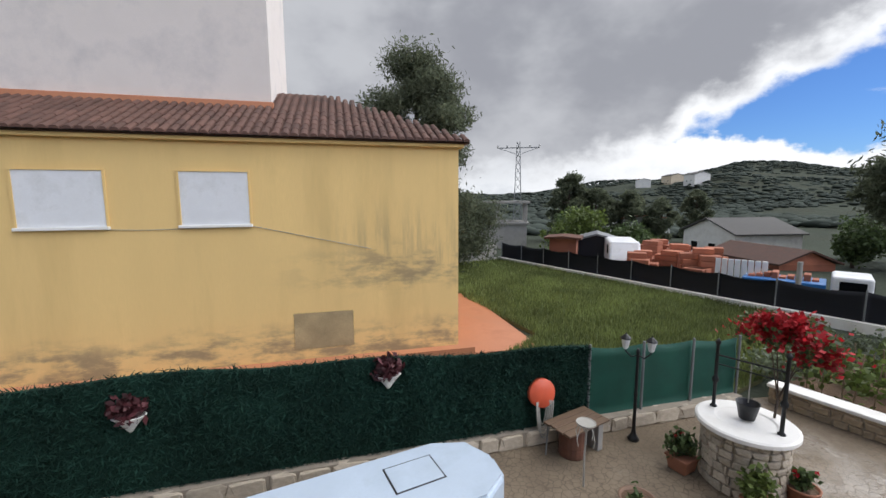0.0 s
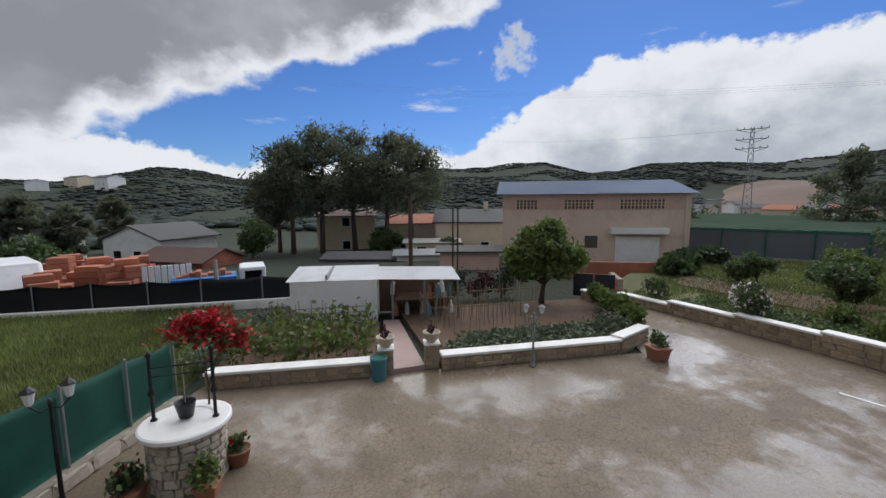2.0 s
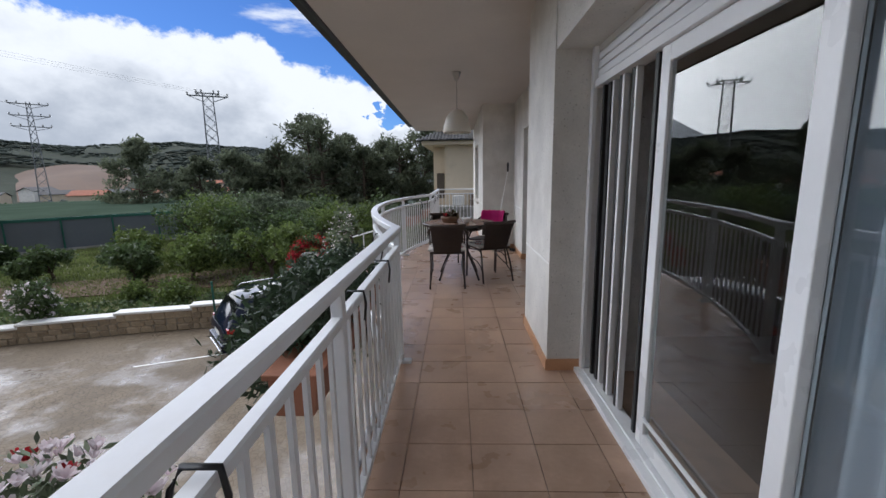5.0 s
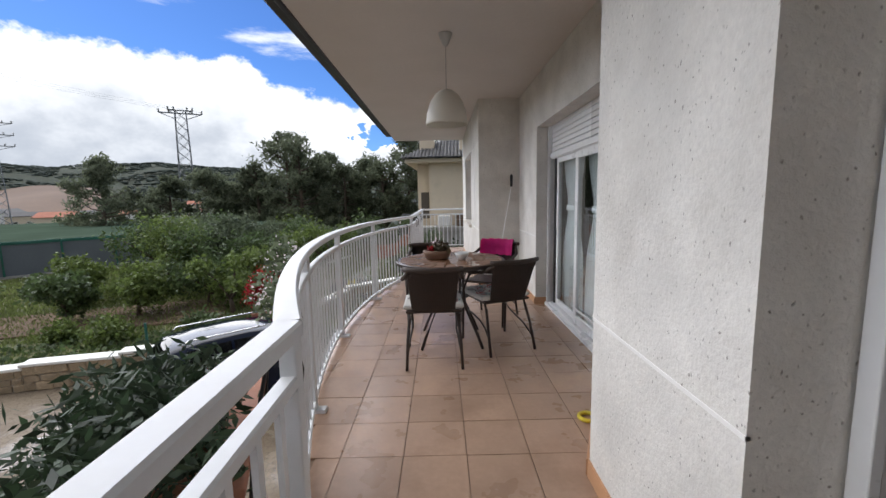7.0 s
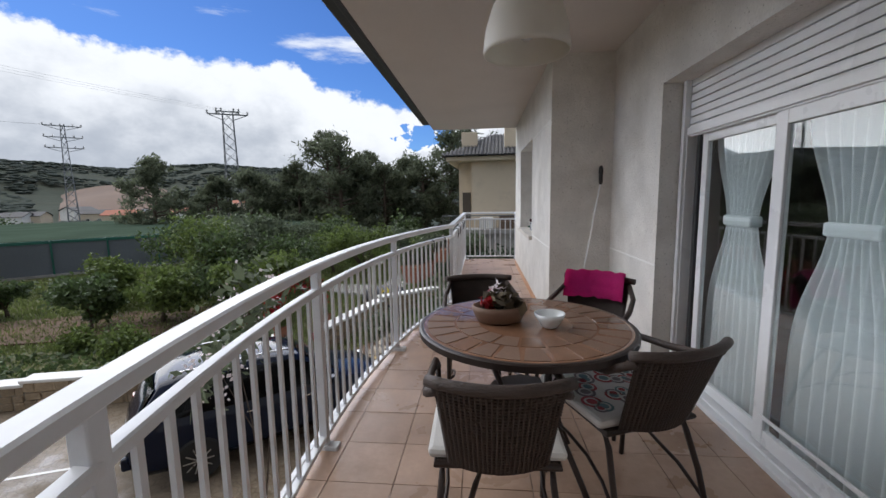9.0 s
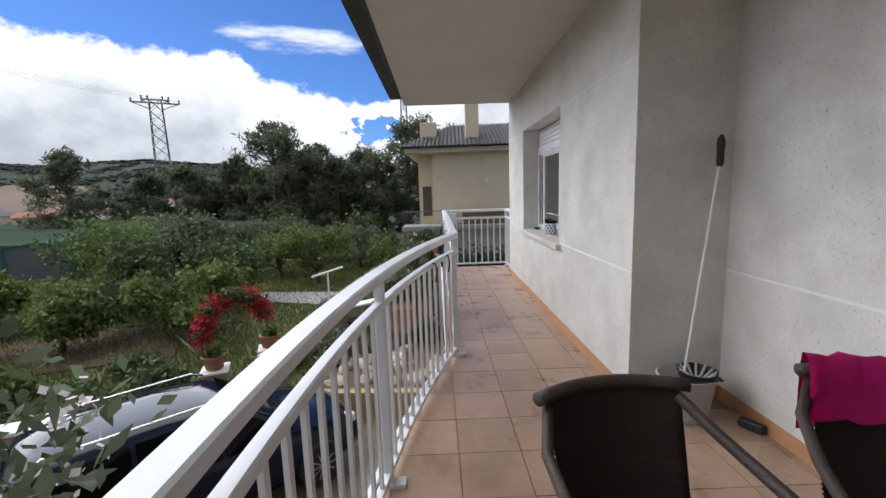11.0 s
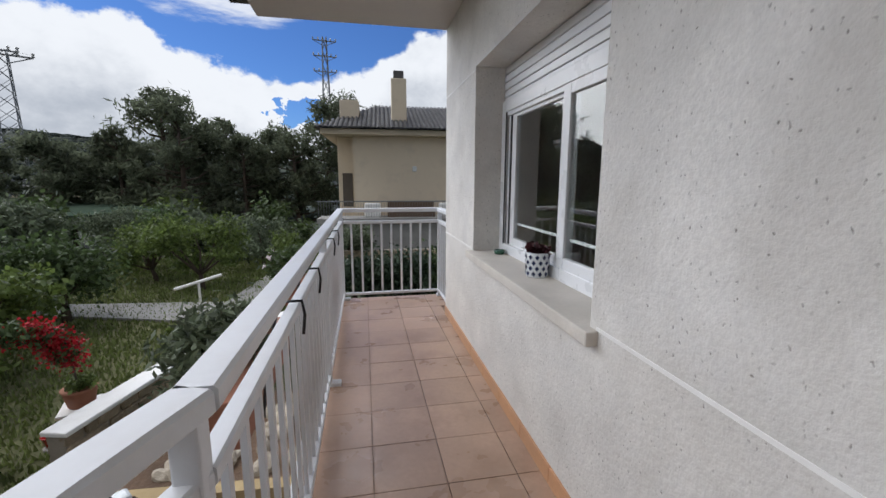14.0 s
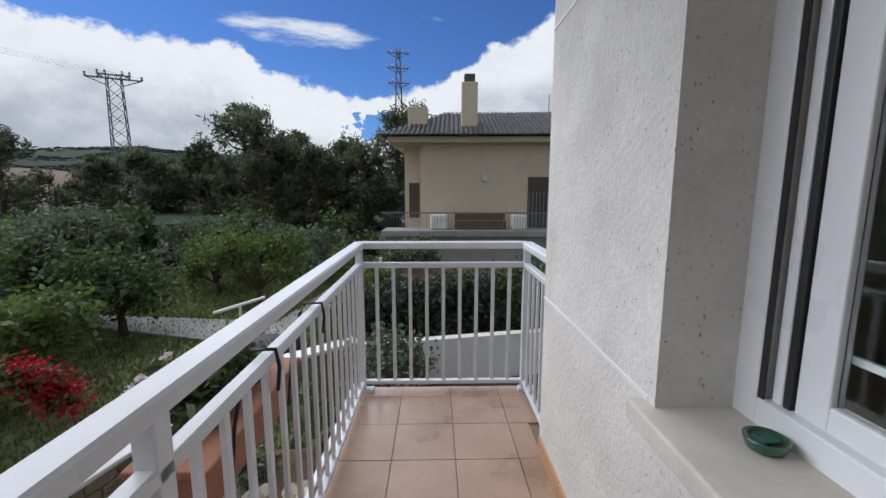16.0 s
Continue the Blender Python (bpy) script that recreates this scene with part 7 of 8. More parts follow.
def grass_patch(name, label, outline, z, n, h, seed, material="grass"):
    rng = np.random.default_rng(seed)
    o = np.array(outline)
    lo, hi = o.min(0), o.max(0)
    pts = []
    while sum(len(p) for p in pts) < n:
        p = rng.uniform(lo, hi, (n, 2))
        ok = np.zeros(len(p), bool)
        for (x0, y0), (x1, y1) in zip(outline, outline[1:] + outline[:1]):
            c = ((y0 > p[:, 1]) != (y1 > p[:, 1])) & (p[:, 0] < (x1 - x0) * (p[:, 1] - y0) / (y1 - y0 + 1e-9) + x0)
            ok ^= c
        pts.append(p[ok])
    p = np.concatenate(pts)[:n]
    hgt = h * rng.uniform(0.4, 1.2, n)
    d = rng.normal(size=(n, 2)) * 0.25
    w = rng.normal(size=(n, 2))
    w /= np.linalg.norm(w, axis=1)[:, None]
    w *= 0.028
    a = np.column_stack([p - w, np.full(n, z)])
    b = np.column_stack([p + w, np.full(n, z)])
    c = np.column_stack([p + d * hgt[:, None], z + hgt])
    v = np.stack([a, b, c], 1).reshape(-1, 3)
    me = bpy.data.meshes.new(name)
    me.vertices.add(3 * n)
    me.vertices.foreach_set("co", v.ravel())
    me.loops.add(3 * n)
    me.loops.foreach_set("vertex_index", np.arange(3 * n))
    me.polygons.add(n)
    me.polygons.foreach_set("loop_start", np.arange(0, 3 * n, 3))
    me.update(calc_edges=True)
    me.materials.append(M[material])
    tagged(new(name, me), label, "grass", "", "stuff")


LAWN = [(-4.4, -5.4), (-8.4, -4.6), (-13.4, -4.9), (-16.8, -6.2), (-16.6, -12.0), (-15.4, -22.5), (-10.5, -22.5), (-7.9, -14.5), (-7.6, -9.5), (-5.6, -8.6), (-3.0, -8.0)]
sheet("ground_lawn", LAWN, GZ + 0.02, "lawn", "overgrown green meadow behind the fence", "grass", 0.3)
grass_patch("grass", "tall uneven meadow grass", LAWN, GZ + 0.01, 90000, 0.22, 3)
grass_patch("grass", "weeds and grass in the upper garden", [(-15.0, 10.4), (-4.8, 13.6), (-1.2, 15.4), (0.2, 33.0), (-20.0, 29.0), (-24.0, 20.0)], GZ + 0.30, 70000, 0.13, 4)


# --- odds and ends by the sloping wall ---
t = thing("step_stool", "yellow tubular step stool standing by the garden wall", "step stool", (-2.62, 18.30, GZ + 0.10), 40)
for s in (-0.14, 0.14):
    part("leg", tube(bm_new(), [(s, -0.14, 0.0), (s * 0.9, -0.03, 1.02), (s * 0.6, 0.0, 1.10)], 0.022, 8), M["yellowpaint"], t, smooth=True)
    part("leg", tube(bm_new(), [(s, 0.20, 0.0), (s * 0.9, 0.03, 0.96)], 0.022, 8), M["yellowpaint"], t, smooth=True)
for z in (0.35, 0.68, 0.98):
    part("step", box(bm_new(), (-0.13, -0.12 + 0.08 * z, z), (0.13, 0.06, z + 0.03), 0.008), M["yellowpaint"], t)
t = thing("black_tub", "black plastic garden tub beside the wall", "tub", (-2.15, 17.70, GZ + 0.10))
part("shell", lathe(bm_new(), [(0.16, 0.0), (0.18, 0.02), (0.22, 0.62), (0.24, 0.64), (0.21, 0.64), (0.16, 0.05), (0.01, 0.04)], 20), M["black"], t, smooth=True)
t = thing("red_bucket", "small red bucket on a grey stone post", "bucket", (-3.98, 15.42, GZ))
part("post", lathe(bm_new(), [(0.13, 0.0), (0.12, 0.05), (0.11, 0.30), (0.12, 0.34), (0.01, 0.345)], 14), M["concrete"], t)
part("pail", lathe(bm_new(), [(0.08, 0.345), (0.09, 0.36), (0.125, 0.52), (0.13, 0.53), (0.11, 0.53), (0.08, 0.38), (0.01, 0.37)], 18), M["redlamp"], t, "glossy red pail", smooth=True)


# ==== the neighbourhood ====
def gable_roof(bm, w, d, h, over=0.3, thick=0.12, ridge_x=True):
    """A pitched roof over a w x d plan with its ridge along x or y, lying on z = 0."""
    a, b = w / 2 + over, d / 2 + over
    if not ridge_x:
        a, b = b, a
    lo = [(-a, -b, 0), (a, -b, 0), (a, b, 0), (-a, b, 0)]
    top = [(-a, 0, h), (a, 0, h)]
    pts = lo + top + [(x, y, z + thick) for x, y, z in lo + top]
    if not ridge_x:
        pts = [(y, x, z) for x, y, z in pts]
    v = [bm.verts.new(p) for p in pts]
    for f in ((6, 7, 11, 10), (8, 9, 10, 11), (0, 4, 5, 1), (2, 5, 4, 3), (0, 1, 7, 6), (2, 3, 9, 8), (0, 6, 10, 4), (3, 4, 10, 9), (1, 5, 11, 7), (2, 8, 11, 5)):
        bm.faces.new([v[i] for i in f])
    return bm


def house(name, label, at, rz, w, d, h, wall, roof, roof_h=1.2, windows=((0, 0.3), (0, 0.7)), ridge_x=True, floors=1, chimney=False):
    """A house with walls, a pitched roof with its gable walls, windows with frames, and a door."""
    t = thing(name, label, "house", at, rz)
    bm = box(bm_new(), (-w / 2, -d / 2, -2.0), (w / 2, d / 2, h))
    if roof_h > 0.2:
        for s in (-1, 1):
            if ridge_x:
                q = [(s * (w / 2 - 0.01), -d / 2, h), (s * (w / 2 - 0.01), d / 2, h), (s * (w / 2 - 0.01), 0, h + roof_h)]
            else:
                q = [(-w / 2, s * (d / 2 - 0.01), h), (w / 2, s * (d / 2 - 0.01), h), (0, s * (d / 2 - 0.01), h + roof_h)]
            bm.faces.new([bm.verts.new(p) for p in q])
    part("wall", bm, M[wall], t)
    r = gable_roof(bm_new(), w, d, roof_h, ridge_x=ridge_x)
    bmesh.ops.translate(r, verts=r.verts, vec=(0, 0, h - 0.02))
    ro = part("roof", r, M[roof], t)
    if chimney:
        part("chimney", box(bm_new(), (w * 0.2, -0.3, h + roof_h * 0.4), (w * 0.2 + 0.5, 0.2, h + roof_h + 0.9)), M[wall], ro)
    for k, (side, s) in enumerate(windows):
        for fl in range(floors):
            z = 0.9 + fl * 2.7
            if z + 1.2 > h:
                continue
            x = -w / 2 + w * s if side in (0, 2) else 0
            y = -d / 2 + d * s if side in (1, 3) else 0
            m = {0: pose(x, -d / 2, z), 1: pose(w / 2, y, z, 0, 0, 90), 2: pose(x, d / 2, z, 0, 0, 180), 3: pose(-w / 2, y, z, 0, 0, -90)}[side]
            wn = part("window", box(bm_new(), (-0.5, -0.04, 0), (0.5, 0.06, 1.1), 0.01), M["whitewash"], t)
            wn.matrix_local = m
            part("pane", box(bm_new(), (-0.42, -0.05, 0.08), (0.42, -0.03, 1.02)), M["carglass"], wn)
    return t


# --- yellow house next door ---
YH_A = -13.0
YC = Vector((-4.93, -9.86, 0))


def yellow_house():
    t = thing("yellow_house", "stained yellow rendered house with a brown tiled roof", "house", (YC.x, YC.y, GZ), YH_A)
    W, H = 16.0, 5.66
    part("wall", box(bm_new(), (0, -8.0, -0.2), (W, 0.0, H)), M["yellow"], t)
    part("cornice", box(bm_new(), (-0.12, -8.1, H - 0.10), (W, 0.14, H), 0.02), M["yellow"], t)
    for x0, x1 in ((5.28, 6.75), (8.25, 9.9)):
        wn = part("window", box(bm_new(), (x0, -0.05, 3.62), (x1, 0.012, 4.86)), M["sheet"], t, "closed white roller shutter")
        part("window_sill", box(bm_new(), (x0 - 0.06, -0.02, 3.55), (x1 + 0.06, 0.09, 3.62), 0.01), M["whitewash"], wn)
        for k in range(24):
            part("slat", box(bm_new(), (x0 + 0.02, 0.012, 3.625 + 0.0513 * k), (x1 - 0.02, 0.018, 3.668 + 0.0513 * k)), M["sheet"], wn)
        part("lintel", box(bm_new(), (x0 - 0.03, 0.0, 4.86), (x1 + 0.03, 0.04, 4.90)), M["yellow"], wn)
        for x in (x0 - 0.05, x1):
            part("jamb", box(bm_new(), (x, 0.0, 3.62), (x + 0.05, 0.03, 4.90)), M["yellow"], wn)
    part("cable", tube(bm_new(), [(9.9, 0.02, 3.60), (7.5, 0.02, 3.52), (5.2, 0.02, 3.56), (2.4, 0.02, 2.92)], 0.008, 5), M["hose"], t)
    # roof: rows of half-round tiles rising to the back
    rng = random.Random(6)
    slope = 0.46
    roof = part("roof", box(bm_new(), (-0.25, -8.2, H), (W, 0.2, H + 0.03)), M["rooftile"], t)
    bm = bm_new()
    v = [bm.verts.new(c) for c in ((-0.25, 0.28, H + 0.03), (W, 0.28, H + 0.03), (W, -4.0, H + 0.03 + 4.28 * slope), (3.6, -4.0, H + 0.03 + 4.28 * slope), (-0.25, -8.2, H + 0.03), (W, -8.2, H + 0.03))]
    for f in ((0, 1, 2, 3), (0, 3, 4), (4, 3, 2, 5)):
        bm.faces.new([v[i] for i in f])
    part("roof_deck", bm, M["rooftile"], roof)
    tile_meshes = []
    for k in range(3):
        b = bm_new()
        n = 6
        g = []
        for y, r in ((0.0, 0.095), (-0.44, 0.08)):
            g.append([b.verts.new((r * math.cos(a), y, r * 0.8 * math.sin(a) + 0.02 + slope * -y)) for a in (math.pi * i / n for i in range(n + 1))])
        for i in range(n):
            b.faces.new((g[0][i], g[0][i + 1], g[1][i + 1], g[1][i]))
        b.faces.new(g[0][::-1])
        tile_meshes.append(mesh_of("roof_tile", b, M["rooftile"]))
    rest = bm_new()
    count = 0
    for j in range(10):
        y = 0.30 - 0.40 * j
        x = -0.15
        while x < W:
            inside = x > -0.25 + (0.28 - y) * 0.90
            if inside:
                if count < 300 and x < 12.0:
                    o = part("roof_tile", rng.choice(tile_meshes), None, roof)
                    o.location = (x + rng.uniform(-.01, .01), y, H + 0.03 + (0.28 - y) * slope)
                    count += 1
                else:
                    z = H + 0.05 + (0.28 - y) * slope
                    g0 = [rest.verts.new((x + 0.095 * math.cos(a), y, z + 0.076 * math.sin(a))) for a in (0, 0.8, 1.57, 2.34, 3.14)]
                    g1 = [rest.verts.new((x + 0.08 * math.cos(a), y - 0.44, z + 0.44 * slope + 0.064 * math.sin(a))) for a in (0, 0.8, 1.57, 2.34, 3.14)]
                    for i in range(4):
                        rest.faces.new((g0[i], g0[i + 1], g1[i + 1], g1[i]))
            x += 0.215
    part("roof_tiles_far", rest, M["rooftile"], roof, kind="stuff")
    part("upper_wall", box(bm_new(), (4.95, -6.5, H + 0.3), (W, -2.2, H + 6.5)), M["upper"], t, "grey-white rendered upper storey with damp stains")
    part("flashing", box(bm_new(), (4.88, -2.21, H + 1.10), (W, -2.06, H + 1.30), 0.02), M["terrace"], t)
    # a square of bare cement and a darker damp skirt
    part("repair_patch", box(bm_new(), (2.9, -0.01, 0.34), (4.4, 0.004, 1.30), 0.02), M["mould"], t, "faded cement repair patch")
    return t


yellow_house()
ang = radians(YH_A)


def yh(x, y):
    return (YC.x + x * math.cos(ang) - y * math.sin(ang), YC.y + x * math.sin(ang) + y * math.cos(ang))


sheet("pavement_terrace", [yh(-2.2, 0.75), yh(16, 0.75), yh(16, -8.5), yh(-2.2, -6.0)], GZ + 0.06, "terrace", "wet red painted terrace slab", "terrace", 0.3)
solid("wall_terrace_kerb", prism(bm_new(), [yh(-0.2, 0.9), yh(16, 0.9), yh(16, 0.6), yh(-0.2, 0.6)], GZ - 0.1, GZ + 0.30), M["terrace"], "red painted terrace kerb", "kerb")


# --- black mesh fence along the lane with a white plinth ---
BF = ((-15.6, -22.6), (-16.9, -7.4), (-17.4, -2.8))
for i, (a, b) in enumerate(zip(BF, BF[1:])):
    mesh_fence("lane_fence", "black shade netting on a white plinth along the lane", a, b, GZ + 0.02, (1.22, 1.18), "mesh_black", (8, 2)[i], 0.10, 3.0, seed=9 + i)
    d = Vector(b) - Vector(a)
    n = Vector((d.y, -d.x)).normalized() * -0.12
    solid("wall_plinth", prism(bm_new(), [(a[0] + 0.05, a[1]), (b[0] + 0.05, b[1]), (b[0] + 0.30, b[1]), (a[0] + 0.30, a[1])], GZ - 0.3, GZ + 0.26), M["whitewash"], "low whitewashed plinth of the lane fence", "wall")

# --- building yard beyond ---
t = thing("tipper_truck", "blue tipper truck body loaded with rubble", "truck", (-19.8, -8.45, -3.30), 109)
part("tipper", box(bm_new(), (-1.5, -1.0, 0.9), (1.6, 1.0, 1.75), 0.03), M["blue"], t)
part("cab", box(bm_new(), (1.75, -1.0, 0.6), (3.1, 1.0, 2.3), 0.12), M["sheet"], t)
part("cab_window", box(bm_new(), (2.0, -1.02, 1.45), (2.9, 1.02, 2.05), 0.05), M["carglass"], t)
part("windscreen", box(bm_new(), (3.05, -0.85, 1.45), (3.13, 0.85, 2.1), 0.03), M["carglass"], t)
for k in range(9):
    part("brick", box(bm_new(), (-1.3 + 0.3 * k, -0.5 + 0.1 * (k % 3), 1.70), (-1.05 + 0.3 * k, 0.4, 1.86 + 0.09 * (k % 4)), 0.02), M["brick"], t)
t.scale = (0.85, 0.85, 0.70)
for x in (-0.8, 2.4):
    for y in (-0.9, 0.9):
        w = lathe(bm_new(), [(0.2, -0.12), (0.45, -0.12), (0.47, 0), (0.45, 0.12), (0.2, 0.12)], 16)
        bmesh.ops.rotate(w, verts=w.verts, cent=(0, 0, 0), matrix=Matrix.Rotation(radians(90), 3, "X"))
        bmesh.ops.translate(w, verts=w.verts, vec=(x, y, 0.45))
        part("wheel", w, M["tyre"], t)


def cab_van(at, rz, label):
    t = thing("van", label, "van", at, rz, "vans in the building yard")
    b = box(bm_new(), (-2.1, -0.85, 0.35), (2.1, 0.85, 1.95), 0.16)
    for v in b.verts:
        if v.co.x > 1.2 and v.co.z > 1.2:
            v.co.x -= 0.7
    part("body", b, M["sheet"], t)
    for s in (-1, 1):
        part("side_window", box(bm_new(), (0.2, s * 0.855 - 0.01, 1.15), (1.1, s * 0.855 + 0.01, 1.7), 0.01), M["carglass"], t)
        for x in (-1.4, 1.4):
            w = lathe(bm_new(), [(0.15, -0.1), (0.33, -0.1), (0.34, 0), (0.33, 0.1), (0.15, 0.1)], 14)
            bmesh.ops.rotate(w, verts=w.verts, cent=(0, 0, 0), matrix=Matrix.Rotation(radians(90), 3, "X"))
            bmesh.ops.translate(w, verts=w.verts, vec=(x, s * 0.78, 0.34))
            part("wheel", w, M["tyre"], t)
    part("windscreen", box(bm_new(), (1.28, -0.7, 1.25), (1.36, 0.7, 1.75), 0.02), M["carglass"], t)


cab_van((-20.5, -17.0, -3.2), 45, "white van parked by the brick piles")
rr = random.Random(15)
for k in range(26):
    a, d = radians(118.6 + 0.36 * k), rr.uniform(23.5, 30.0)
    x, y = 0.5 - d * math.sin(a), d * math.cos(a)
    t = thing("brick_pallet", "pallet of stacked red bricks", "bricks", (x, y, -3.3), rr.uniform(95, 135), "brick pallets")
    n = rr.randint(3, 6)
    part("pallet", box(bm_new(), (-0.5, -0.4, 0), (0.5, 0.4, 0.12)), M["wood"], t)
    for j in range(n):
        part("brick_layer", box(bm_new(), (-0.48 + rr.uniform(0, .04), -0.38, 0.12 + 0.3 * j), (0.48, 0.38, 0.40 + 0.3 * j), 0.02), M["brick"], t)
t = thing("panel_stack", "stack of white corrugated panels", "panels", (-19.2, -9.8, -3.2), 112)
for k in range(8):
    part("panel", box(bm_new(), (-0.9 + 0.24 * k, -0.04, 0.2), (-0.7 + 0.24 * k, 0.04, 1.75), 0.02), M["sheet"], t)
t = thing("lane_pole", "grey concrete pole by the lane fence", "pole", (-17.2, -6.9, -3.1))
part("shaft", tube(bm_new(), [(0, 0, 0), (0, 0, 2.1)], [0.10, 0.08], 10), M["concrete"], t)
house("hut", "small orange brick hut with a flat roof", (-18.2, -19.5, -3.2), 40, 1.6, 1.6, 1.95, "brick", "rust", 0.1)
house("shelter", "low grey sheet roof shelter", (-21.8, -20.1, -3.2), 42, 2.4, 2.4, 1.6, "mesh_black", "steel", 0.45)
house("white_house", "white two-storey house with a dark pitched roof", (-42.3, -21.4, -4.9), 68, 6.6, 6.4, 2.9, "whitewash", "slate", 1.3, ((0, 0.25), (0, 0.6), (3, 0.5)), False)
house("long_shed", "long brick shed with a brown sheet roof", (-34.6, -15.6, -4.8), 66, 6.5, 4.0, 1.6, "brick", "rooftile", 0.9, ((0, 0.3), (0, 0.7)))
house("villa", "low white house with a flat roof and brick front", (-52.0, -40.0, -4.2), 55, 9.0, 6.0, 2.6, "whitewash", "brick", 0.5)
house("cream_house", "cream house with terrace among the pines", (-51.6, -4.6, -5.2), 92, 6.6, 7.0, 4.8, "cream", "rooftile", 0.9, ((1, 0.3), (1, 0.7), (0, 0.5)), floors=2)
house("red_roof_house", "cream house with a red tiled roof", (-51.5, 3.7, -5.2), 88, 6.6, 7.0, 3.8, "cream", "brick", 1.0, ((0, 0.3), (0, 0.7)), floors=1)
house("brown_roof_house", "cream house with a dark brown roof and chimney", (-45.5, 9.8, -5.0), 79, 7.6, 7.0, 4.0, "cream", "slate", 1.3, ((0, 0.25), (0, 0.7), (3, 0.5)), chimney=True)
house("low_house", "low beige house with a flat roof", (-39.0, 4.6, -4.8), 84, 5.0, 4.0, 2.2, "cream", "concrete", 0.15)
house("white_shed", "whitewashed shed with a pale sheet roof", (-33.0, 3.4, -4.9), 85, 4.8, 3.2, 1.9, "whitewash", "steel", 0.3)
house("grey_shed", "grey shed with a dark sheet roof", (-34.0, -1.8, -4.8), 80, 5.6, 3.6, 1.5, "concrete", "slate", 0.4)
house("brick_shed", "pink brick shed behind the garden", (-26.0, 5.6, -3.9), 80, 3.8, 2.4, 1.95, "pinkband", "slate", 0.25)
house("hill_house", "white house far up the slope", (-250.0, -150.0, ground_z(-250, -150)), 60, 12, 9, 5, "whitewash", "slate", 1.5)
house("hill_house", "pale house far up the slope", (-280.0, -185.0, ground_z(-280, -185)), 60, 14, 9, 5, "cream", "slate", 1.5)
house("hill_house", "low white villa on the far slope", (-255.0, -190.0, ground_z(-255, -190)), 40, 14, 9, 4, "whitewash", "brick", 1.2)
for k in range(16):
    a = radians(28 + 2.3 * k + rr.uniform(-.8, .8))
    d = rr.uniform(120, 190)
    house("valley_house", "small pale house far in the valley", (-d * math.sin(a), d * math.cos(a), ground_z(-d * math.sin(a), d * math.cos(a))), rr.uniform(0, 90), 7, 6, 3.4, rr.choice(("whitewash", "cream")), rr.choice(("brick", "slate")), 1.2)

# --- unfinished concrete house ---
t = thing("unfinished_house", "unfinished concrete house with bare columns", "house", (-25.2, -36.8, -4.0), 54)
part("wall", box(bm_new(), (-2.6, -3.0, -1.0), (2.2, 3.0, 2.6)), M["concrete"], t)
# the wall is uncut: dark panels carry the shade of the openings as colour
for x, z in ((-1.2, 0.9), (1.2, 0.6)):
    for s in (-3.02, 3.0):
        part("opening", box(bm_new(), (x - 0.4, s, z), (x + 0.4, s + 0.03, z + 1.2)), M["room"], t)
part("slab", box(bm_new(), (-2.9, -3.3, 4.75), (2.5, 3.3, 5.0)), M["concrete"], t)
part("slab", box(bm_new(), (-2.8, -3.2, 2.6), (2.4, 3.2, 2.8)), M["concrete"], t)
for x in (-2.5, -1.0, 0.6, 2.1):
    for y in (-2.9, 0, 2.9):
        part("column", box(bm_new(), (x - 0.14, y - 0.14, 2.8), (x + 0.14, y + 0.14, 4.75)), M["concrete"], t)
t = thing("grey_garden_wall", "rough grey block wall at the end of the meadow", "wall", (-13.2, -22.8, -3.0), 12)
for j in range(5):
    for k in range(8):
        part("block", box(bm_new(), (-2.4 + 0.62 * k + 0.3 * (j % 2), -0.1, 0.22 * j), (-1.8 + 0.62 * k + 0.3 * (j % 2), 0.1, 0.21 + 0.22 * j), 0.01), M["concrete"], t)


